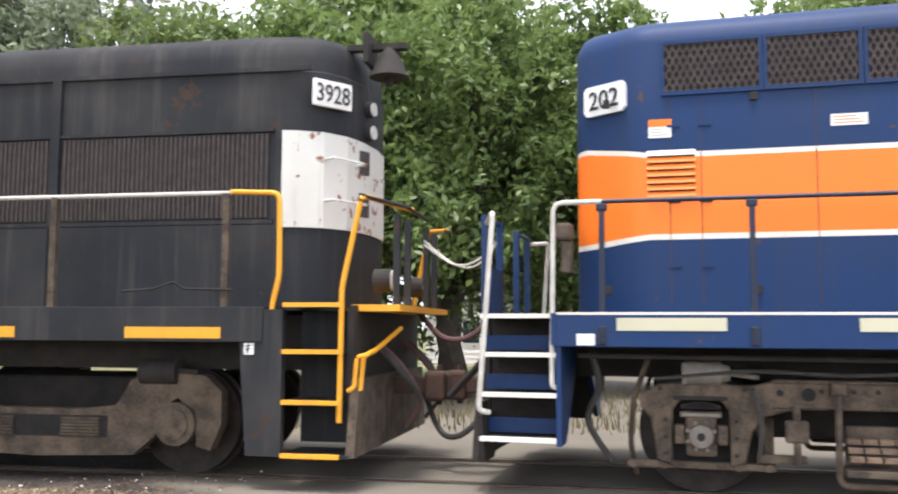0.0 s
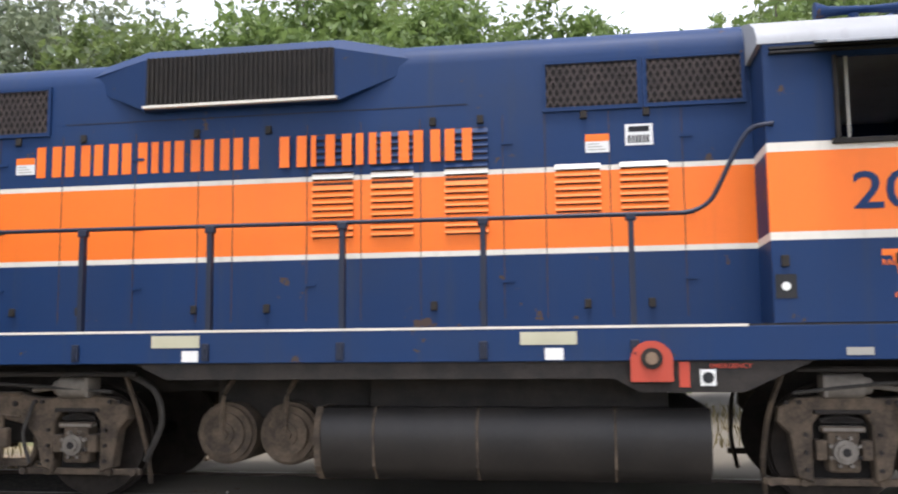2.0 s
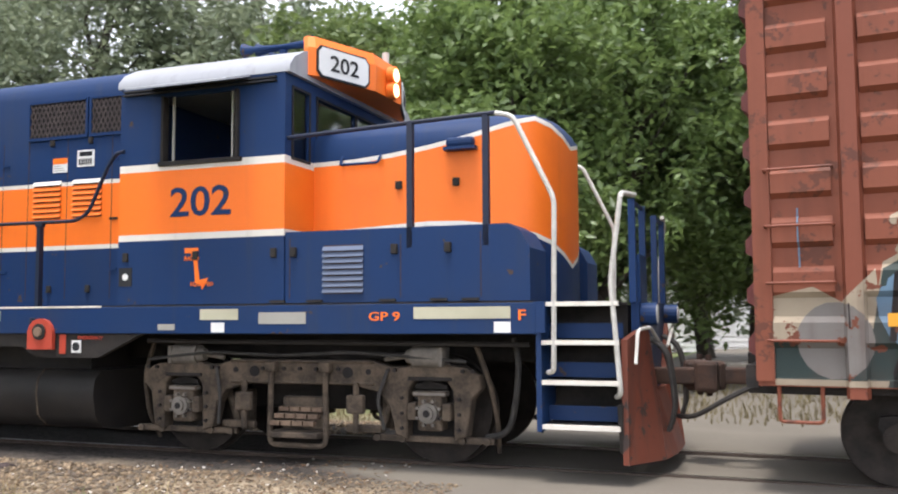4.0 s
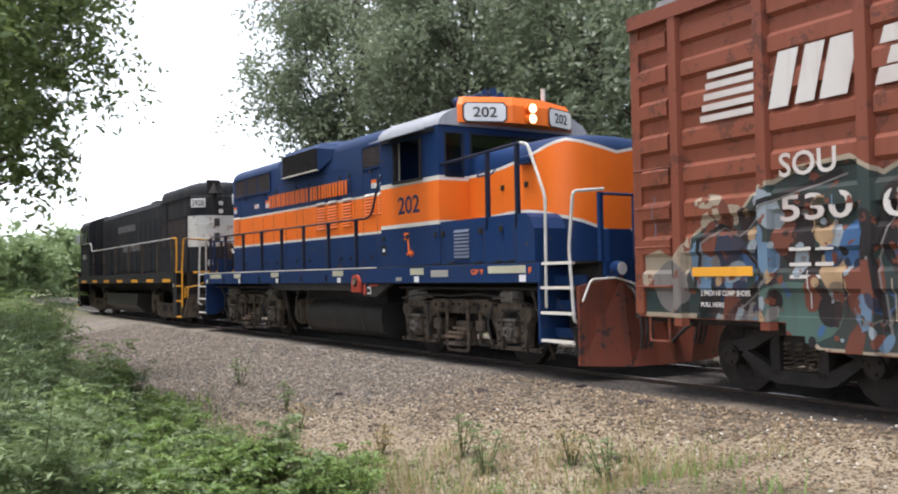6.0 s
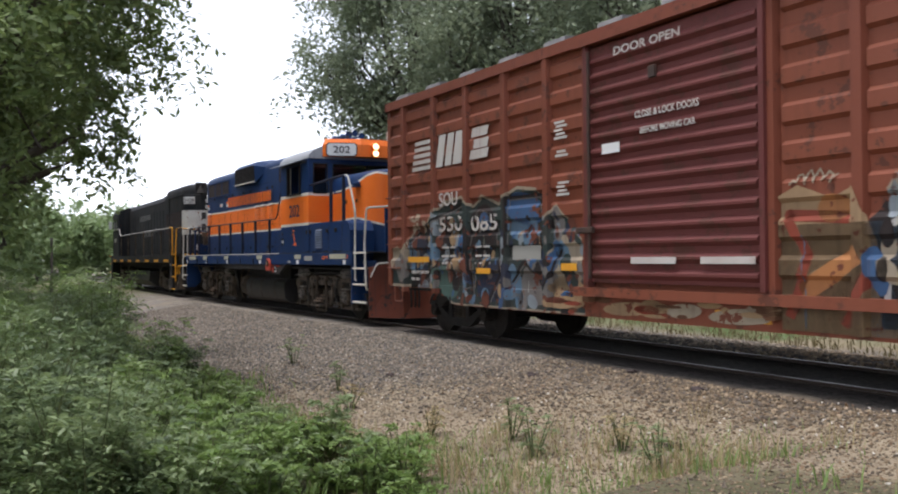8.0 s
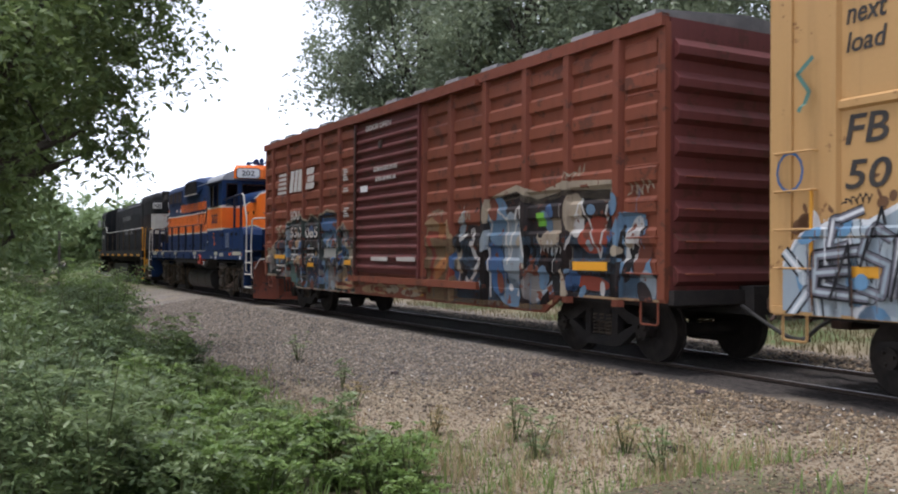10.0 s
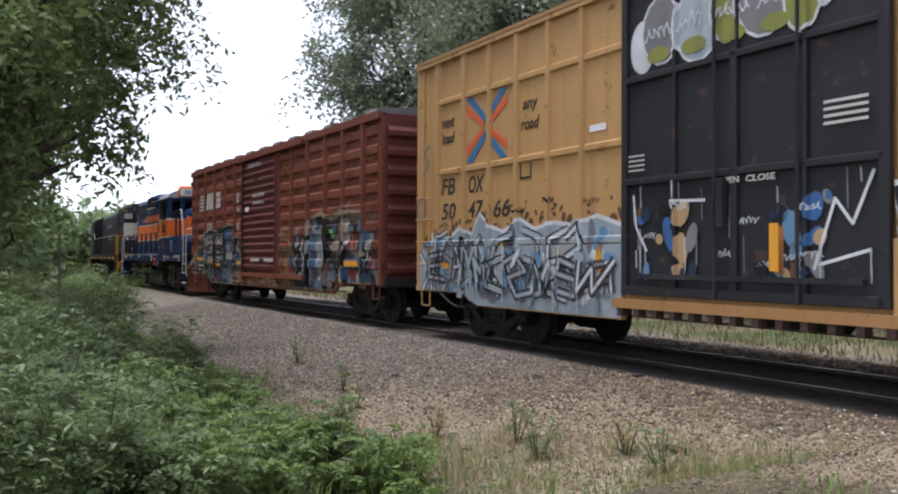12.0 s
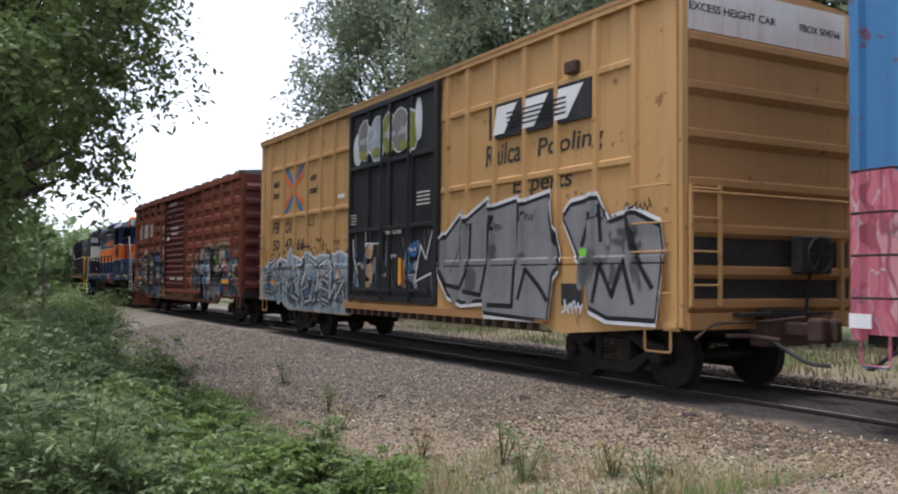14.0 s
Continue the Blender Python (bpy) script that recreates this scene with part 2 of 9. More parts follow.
DULLSTRAW = leaf_mat("dull_rough_grass", (0.11, 0.09, 0.045), (0.21, 0.175, 0.09), 0.8, 0.2)
BARK = rough_mat("bark", (0.035, 0.028, 0.022), (0.10, 0.085, 0.068), 3, 0.95, 0.8, 0, 0.03)


def ground_mat():
    """Ballast, dirt track, turf and tarmac, by where they lie."""
    n = Net("trackside_ground")
    x, y, z = n.xyz()
    wob = n.m("SUBTRACT", n.noise(0.45, 5, 0.6), 0.5)
    wob2 = n.m("SUBTRACT", n.noise(2.2, 5, 0.6), 0.5)
    yy = n.m("ADD", y, n.m("ADD", n.m("MULTIPLY", wob, 3.0), n.m("MULTIPLY", wob2, 0.8)))
    v = n.node("ShaderNodeTexVoronoi", Scale=26.0, Vector=n.coords())
    vor = v.outputs["Distance"]
    sep = n.node("ShaderNodeSeparateColor", Color=v.outputs["Color"])
    stone = n.mix(sep.outputs[0], (0.09, 0.077, 0.063), (0.31, 0.265, 0.21))
    stone = n.mix(n.step(n.noise(0.6, 3), 0.4, 0.75), stone, n.mix(sep.outputs[1], (0.14, 0.13, 0.122), (0.28, 0.265, 0.25)))
    warm = n.step(n.m("ADD", x, n.m("MULTIPLY", wob, 6.0)), -13.0, -7.5)
    stone = n.mix(n.m("MULTIPLY", warm, 0.7), stone, n.mix(sep.outputs[1], (0.08, 0.062, 0.046), (0.29, 0.225, 0.16)))
    dirt = n.mix(n.noise(3, 6, 0.65), (0.21, 0.166, 0.108), (0.40, 0.33, 0.228))
    dirt = n.mix(n.m("MULTIPLY", n.step(n.noise(0.9, 4, 0.6), 0.45, 0.62), 0.45), dirt, (0.155, 0.125, 0.095))
    dirt = n.mix(n.m("MULTIPLY", n.step(n.noise(16, 5, 0.7), 0.5, 0.66), 0.55), dirt, (0.10, 0.07, 0.042))
    turf = n.mix(n.noise(5, 5), (0.05, 0.055, 0.024), (0.15, 0.13, 0.075))
    tar = n.mix(n.m("ADD", n.m("MULTIPLY", n.noise(60, 2), 0.5), n.m("MULTIPLY", n.noise(0.8, 4), 0.5)), (0.10, 0.089, 0.073), (0.21, 0.188, 0.152))
    # dirt track lies between turf and ballast
    dline = n.m("MAXIMUM", 3.5, n.m("ADD", 5.7, n.m("MULTIPLY", n.m("ADD", x, 9.6), 0.3)))
    stones = n.step(yy, n.m("SUBTRACT", dline, 0.35), n.m("ADD", dline, 0.35))
    col = n.mix(stones, dirt, stone)
    col = n.mix(n.m("MULTIPLY", n.step(n.m("ADD", n.noise(0.8, 5, 0.65), n.m("MULTIPLY", warm, 0.05)), 0.48, 0.62), 0.5), col, dirt)
    turfline = n.m("ADD", 2.75, n.m("MULTIPLY", n.m("MAXIMUM", n.m("ADD", x, 9.0), 0.0), 0.42))
    col = n.mix(n.step(yy, n.m("ADD", turfline, 0.4), n.m("SUBTRACT", turfline, 0.4)), col, turf)
    far = n.step(yy, 13.2, 15.0)
    dry = n.mix(n.noise(2.5, 5), (0.22, 0.175, 0.11), (0.31, 0.255, 0.17))
    col = n.mix(far, col, n.mix(n.step(n.noise(0.3, 3), 0.35, 0.6), dry, (0.09, 0.13, 0.04)))
    # dark band under the train: its shade, with some oil, put into the colour
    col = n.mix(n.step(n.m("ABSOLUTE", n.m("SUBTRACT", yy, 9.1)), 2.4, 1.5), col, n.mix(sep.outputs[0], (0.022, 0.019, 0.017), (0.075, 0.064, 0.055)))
    edge = n.m("MULTIPLY", n.m("MAXIMUM", n.m("SUBTRACT", 8.0, y), 0.0), -1.6)
    road = n.m("MULTIPLY", n.step(n.m("ADD", n.m("ADD", x, edge), n.m("MULTIPLY", wob, 1.6)), -5.1, -4.3), n.step(x, 8.0, 7.0))
    col = n.mix(road, col, tar)
    col = n.mix(n.m("MULTIPLY", n.step(n.m("ADD", x, n.m("MULTIPLY", wob, 4)), -34, -48), n.step(n.m("ABSOLUTE", n.m("SUBTRACT", yy, 10.5)), 2.6, 3.6)), col, n.mix(n.noise(0.7, 5), (0.08, 0.09, 0.035), (0.19, 0.18, 0.09)))
    n.bump(n.m("MULTIPLY", n.m("SUBTRACT", 1.0, vor), n.m("SUBTRACT", 1.0, road)), 0.7, 0.03)
    return n.done(col, 0.92, 0, 0.25)


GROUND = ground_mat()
STONES = rough_mat("ballast_stones", (0.1, 0.088, 0.075), (0.36, 0.31, 0.25), 2.5, 0.9, 0.3)
# ---- the ground, one sheet to the horizon ----
def ground_height(x, y):
    d = y - track_y(x)
    near = -0.05 - 0.40 * np.clip((-d - 1.9) / 3.0, 0, 1)
    far = -0.05 - 0.3 * np.clip((d - 1.9) / 3.0, 0, 1)
    z = np.where(d < 0, near, far)
    road = np.clip((x + 5.6) / 0.9, 0, 1) * np.clip((9.2 - x) / 1.5, 0, 1)
    level = -0.02 - 0.12 * np.clip((np.abs(d) - 2.5) / 5, 0, 1)
    gap = 1.0 - 0.6 * ((np.abs(d) > 0.66) & (np.abs(d) < 0.84))
    return z * (1 - road * gap) + level * road * gap + 0.05 * np.sin(x * 0.9 + y) * np.sin(y * 0.7) * np.clip((np.abs(d) - 2.6) / 1.2, 0, 1)


def build_ground():
    def steps(lo, hi, d0, fine_lo, fine_hi):
        out = [v for v in np.arange(fine_lo, fine_hi + 1e-6, d0)]
        a, d = fine_hi, d0
        while a < hi:
            d *= 1.35
            a += d
            out.append(min(a, hi))
        a, d = fine_lo, d0
        while a > lo:
            d *= 1.35
            a -= d
            out.insert(0, max(a, lo))
        return np.array(out)
    xs, ys = steps(-1500, 1500, 0.3, -32, 14), steps(-1500, 1500, 0.22, -3, 17)
    X, Y = np.meshgrid(xs, ys)
    Z = ground_height(X, Y)
    nx, ny = len(xs), len(ys)
    verts = np.stack([X.ravel(), Y.ravel(), Z.ravel()], 1)
    i = np.arange(nx * ny).reshape(ny, nx)
    faces = np.stack([i[:-1, :-1].ravel(), i[:-1, 1:].ravel(), i[1:, 1:].ravel(), i[1:, :-1].ravel()], 1)
    me = bpy.data.meshes.new("ground")
    me.from_pydata(verts.tolist(), [], faces.tolist())
    me.shade_smooth()
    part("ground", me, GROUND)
    tagged(bpy.data.objects["ground"], "gravelly trackside ground with dirt track, turf and tarmac", "ground", kind="structure")


build_ground()


def build_rails():
    """Flat-bottomed rails along the curve, and the ties under them."""
    prof = [(-0.068, -0.17), (0.068, -0.17), (0.068, -0.158), (0.012, -0.14), (0.012, -0.04), (0.036, -0.03), (0.036, -0.004), (0.028, 0.0),
            (-0.028, 0.0), (-0.036, -0.004), (-0.036, -0.03), (-0.012, -0.04), (-0.012, -0.14), (-0.068, -0.158)]
    stations = np.arange(-115, 40, 1.0)
    for side in (-1, 1):
        rings = []
        for s in stations:
            x, y = track(s)
            x2, y2 = track(s + 0.2)
            e = Vector((x2 - x, y2 - y, 0)).normalized()
            nrm = Vector((-e.y, e.x, 0))
            c = Vector((x, y, 0)) + nrm * 0.753 * side
            rings.append([c + nrm * a + Vector((0, 0, b)) for a, b in prof])
        bm = loft(bmesh.new(), rings)
        bm.normal_update()
        for f in bm.faces:
            f.material_index = 1 if f.normal.z > 0.9 and f.calc_center_median().z > -0.01 else 0
        part("rail", bm, [RAILTOP, TREADED])
        ob = scene.collection.objects[-1]
        tagged(ob, "worn steel rail with a polished head", "rail", "rails of the track", "structure")


build_rails()


def build_ties():
    """Tie ends that show between the rails and the ballast."""
    me = mesh_of("tie", box(bmesh.new(), -0.11, 0.11, -1.3, 1.3, -0.24, -0.065, 0.012))
    tr = thing("track_bed", "weathered timber ties bedded in ballast", "railway track", kind="structure")
    for k in range(150):
        s = -82.5 + k * 0.52
        x, y = track(s)
        x2, y2 = track(s + 0.1)
        part("tie", me, TIE, tr, at=pose(x, y, 0, 0, 0, math.degrees(math.atan2(y2 - y, x2 - x))))


build_ties()


def polar_xy(az, d):
    return -d * math.sin(radians(az)), d * math.cos(radians(az))


def crossbuck(x, y, z):
    v = thing("crossbuck_sign", "weathered white crossbuck on a grey post by the crossing", "road sign", at=pose(x, y, z, 0, 0, 24))
    part("post", box(bmesh.new(), -0.06, 0.06, -0.06, 0.06, -0.2, 4.3, 0.01), GREYWOOD, v)
    for a in (45, -45):
        part("blade", box(bmesh.new(), -0.62, 0.62, -0.09, -0.065 - (0.012 if a > 0 else 0), -0.11, 0.11, 0.008), SIGNPAINT, v, at=pose(0, 0, 3.93, 0, a, 0))
    part("signal_box", B(0.5, 1.1, -0.2, 0.2, 1.5, 2.5, 0.03), GREYBOX, v, "grey steel signal case")
    part("box_post", rod(bmesh.new(), (0.8, 0, -0.2), (0.8, 0, 1.55), 0.05, 10), GREYBOX, v)


def house(x, y, w, d, h, turn):
    v = thing("house", "small white clapboard house with a grey roof", "house", at=pose(x, y, -0.3, 0, 0, turn))
    part("wall", B(-w / 2, w / 2, -d / 2, d / 2, 0, h), SIDING, v)
    for k in range(int(h / 0.25)):
        part("clapboard", prism(bmesh.new(), [(-d / 2, 0.25 * k), (-d / 2 - 0.03, 0.25 * k), (-d / 2, 0.25 * k + 0.25)], -w / 2, w / 2, "x"), SIDING, v)
    part("roof", prism(bmesh.new(), [(-d / 2 - 0.4, h - 0.05), (0, h + 1.7), (d / 2 + 0.4, h - 0.05)], -w / 2 - 0.4, w / 2 + 0.4, "x"), SHINGLE, v)
    for k in (-1, 0, 1):
        f = part("window", B(k * w * 0.3 - 0.5, k * w * 0.3 + 0.5, -d / 2 - 0.06, -d / 2, 0.9, 2.2), SIDING, v)
        part("pane", B(k * w * 0.3 - 0.4, k * w * 0.3 + 0.4, -d / 2 - 0.07, -d / 2 - 0.05, 1.0, 2.1), DARKPANE, f)


GREYWOOD = rough_mat("grey_wood", (0.10, 0.09, 0.08), (0.2, 0.18, 0.16), 6, 0.9, 0.4)
SIGNPAINT = paint("sign_white", (0.7, 0.7, 0.68), (0.3, 0.27, 0.24), 0.5, 0.5)
GREYBOX = paint("signal_grey", (0.3, 0.32, 0.33), (0.2, 0.18, 0.16), 0.3, 0.5)
SIDING = paint("white_siding", (0.74, 0.74, 0.72), (0.5, 0.48, 0.44), 0.2, 0.6)
SHINGLE = rough_mat("grey_shingle", (0.12, 0.12, 0.12), (0.2, 0.19, 0.18), 6, 0.9, 0.4)
DARKPANE = rough_mat("dark_pane", (0.02, 0.025, 0.03), (0.04, 0.045, 0.05), 3, 0.15, 0.02)
crossbuck(-6.1, 13.7, -0.35)
house(-5.5, 48, 11, 7, 3.2, 10)
house(-27, 42, 10, 7, 3.2, 35)

mp = thing("marker_post", "thin grey wooden marker post beside the track", "post", at=pose(*polar_xy(86.3, 38), -0.4))
part("shaft", box(bmesh.new(), -0.045, 0.045, -0.045, 0.045, -0.2, 2.6, 0.01), GREYWOOD, mp)
part("cap", box(bmesh.new(), -0.06, 0.06, -0.06, 0.06, 2.6, 2.66, 0.01), GREYWOOD, mp)
# ---- lettering ----
def text_mesh(words, x0, x1, z0, z1, thick=0.004, slant=0.0, fill=True):
    """Letters in the x-z plane that face -y, fitted into a rectangle."""
    cu = bpy.data.curves.new("lettering", "FONT")
    cu.body, cu.extrude, cu.resolution_u, cu.shear, cu.offset = words, 0.5, 3, slant, 0.012
    ob = bpy.data.objects.new("lettering", cu)
    me = bpy.data.meshes.new_from_object(ob)
    bpy.data.objects.remove(ob)
    v = np.array([p.co for p in me.vertices])
    lo, hi = v.min(0), v.max(0)
    sx, sz = (x1 - x0) / (hi[0] - lo[0]), (z1 - z0) / (hi[1] - lo[1])
    w = np.stack([x0 + (v[:, 0] - lo[0]) * sx, np.where(v[:, 2] > 0, -thick, 0.0), z0 + (v[:, 1] - lo[1]) * sz], 1)
    me.vertices.foreach_set("co", w.ravel())
    me.update()
    me.materials.clear()
    return me


def lettering(words, x0, x1, z0, z1, y, mat, parent, turn=None, slant=0.0, label=""):
    at = turn if turn is not None else pose(0, y, 0)
    me = text_mesh(words, x0, x1, z0, z1, slant=slant)
    if z1 - z0 < 0.15 or len(words) < 2:
        return part("lettering", me, mat, parent, label, at=at)
    bm = bmesh.new()
    bm.from_mesh(me)
    bpy.data.meshes.remove(me)
    left, groups = set(bm.verts), []
    while left:
        todo, seen = [left.pop()], set()
        while todo:
            q = todo.pop()
            seen.add(q)
            for e in q.link_edges:
                o = e.other_vert(q)
                if o in left:
                    left.discard(o)
                    todo.append(o)
        groups.append(seen)
    bm.verts.index_update()
    groups.sort(key=lambda g: min(q.co.x for q in g))
    for g in groups:
        one = bmesh.new()
        at_v = {q: one.verts.new(q.co) for q in sorted(g, key=lambda q: q.index)}
        for f in bm.faces:
            if f.verts[0] in g:
                one.faces.new([at_v[q] for q in f.verts])
        ob = part("letter", one, mat, parent, label, at=at)
    bm.free()
    return ob


def plate(name, x0, x1, z0, z1, y, mat, parent, label="", t=0.006):
    return part(name, B(x0, x1, y - t, y, z0, z1, 0.0), mat, parent, label)


def block_letters(widths, x0, x1, z0, z1, y, mat, parent, gap=0.16):
    """A company's name as plain pairs of bars, one pair for each letter."""
    n = len(widths)
    total = sum(widths) + gap * (n - 1)
    x, k = x0, (x1 - x0) / total
    for w in widths:
        a, b = x, x + w * k
        bm = bmesh.new()
        st = (b - a) * (0.36 if w > 0.5 else 0.5)
        box(bm, a, a + st, y - 0.004, y, z0, z1)
        if w > 0.5:
            box(bm, b - st, b, y - 0.004, y, z0, z1)
        part("lettering_block", bm, mat, parent)
        x = b + gap * k


def louvre(name, x0, x1, z0, z1, y, parent, bands, pitch=0.062):
    """Pressed slats that lean out; bands: (from z, material)."""
    bm = bmesh.new()
    mats = [m for _, m in bands]
    mats = mats + [SEAM]
    # dark backing puts the shade between the slats into the colour
    box(bm, x0 + 0.008, x1 - 0.008, y - 0.004, y + 0.002, z0, z1)
    for f in bm.faces:
        f.material_index = len(bands)
    z = z0
    while z < z1 - pitch * 0.5:
        vs = len(bm.faces)
        prism(bm, [(y - 0.004, z + pitch * 1.0), (y - 0.026, z + pitch * 0.3), (y - 0.026, z + pitch * 0.2), (y - 0.004, z + pitch * 0.5)], x0, x1, "x")
        bm.faces.ensure_lookup_table()
        k = 0
        for i, (zz, _) in enumerate(bands):
            if z + pitch / 2 >= zz:
                k = i
        for f in bm.faces[vs:]:
            f.material_index = k
        z += pitch
    return part(name, bm, mats, parent)


def mesh_screen(x0, x1, z0, z1, y, parent, frame_mat):
    """A framed opening with a lattice of crossed bars over a dark core."""
    g = part("grille", B(x0, x1, y - 0.004, y + 0.02, z0, z1), GRILLE, parent, "black intake grille")
    bm = bmesh.new()
    for a, b, c, d in ((x0 - 0.03, x1 + 0.03, z0 - 0.035, z0), (x0 - 0.03, x1 + 0.03, z1, z1 + 0.03), (x0 - 0.03, x0, z0, z1), (x1, x1 + 0.03, z0, z1)):
        box(bm, a, b, y - 0.025, y, c, d)
    part("frame", bm, frame_mat, g)
    bm = bmesh.new()
    h, n = z1 - z0, int((x1 - x0) / 0.062)
    for i in range(-6, n + 6):
        for s in (-1, 1):
            xa = x0 + i * 0.062 + (0 if s > 0 else 0.5 * h)
            p, q = [xa, z0], [xa + s * 0.5 * h, z1]
            for e, f in ((p, q), (q, p)):
                for lim, sign in ((x0, 1), (x1, -1)):
                    if (e[0] - lim) * sign < 0:
                        if (f[0] - lim) * sign <= 0:
                            e[0] = None
                            break
                        u = (lim - e[0]) / (f[0] - e[0])
                        e[1] += (f[1] - e[1]) * u
                        e[0] = lim
                if e[0] is None:
                    break
            if p[0] is None or q[0] is None:
                continue
            a, b = Vector((p[0], y - 0.012, p[1])), Vector((q[0], y - 0.012, q[1]))
            w = Vector((0.009, 0, 0))
            t = Vector((0, -0.006, 0))
            vs = [bm.verts.new(k) for k in (a - w, a + w, b + w, b - w, a - w + t, a + w + t, b + w + t, b - w + t)]
            bm.faces.new((vs[4], vs[5], vs[6], vs[7]))
            bm.faces.new((vs[0], vs[4], vs[7], vs[3]))
            bm.faces.new((vs[1], vs[2], vs[6], vs[5]))
    part("lattice", bm, LATTICE, g, "rusty steel lattice")
    return g


# ---- running gear ----
def wheelset(parent, x, r, rows_list, gauge=0.753, hub=0.0):
    bm = bmesh.new()
    for s in (-1, 1):
        rod(bm, (0, s * (gauge - 0.03), 0), (0, s * (gauge + 0.09), 0), r, 40)
        rod(bm, (0, s * (gauge - 0.06), 0), (0, s * (gauge - 0.03), 0), r + 0.028, 40)
        rod(bm, (0, s * (gauge + 0.085), 0), (0, s * (gauge + 0.093), 0), r * 0.8, 32)
        rod(bm, (0, s * (gauge + 0.09), 0), (0, s * (gauge + 0.16), 0), r * 0.27, 20)
        for k in range(6):
            a = k * math.pi / 3
            rod(bm, (0.55 * r * math.cos(a), s * (gauge + 0.088), 0.55 * r * math.sin(a)), (0.55 * r * math.cos(a), s * (gauge + 0.1), 0.55 * r * math.sin(a)), 0.045, 10)
    rod(bm, (0, -1.0, 0), (0, 1.0, 0), 0.085, 16)
    if hub:
        for s in (-1, 1):
            rod(bm, (0, s * 1.0, 0), (0, s * (hub), 0), 0.115, 20)
            for k in range(3):
                a = k * 2.0944
                rod(bm, (0.07 * math.cos(a), s * hub, 0.07 * math.sin(a)), (0.07 * math.cos(a), s * (hub + 0.025), 0.07 * math.sin(a)), 0.022, 6)
    ob = part("wheelset", bm, WHEEL, parent, "forged steel wheels on an axle", smooth=True, at=pose(x, 0, r))
    rows_list.append((ob, x, r))
    return ob


ROLLING = []


def mirror_x(pts):
    return pts + [(-x, z) for x, z in reversed(pts) if abs(x) > 1e-6]


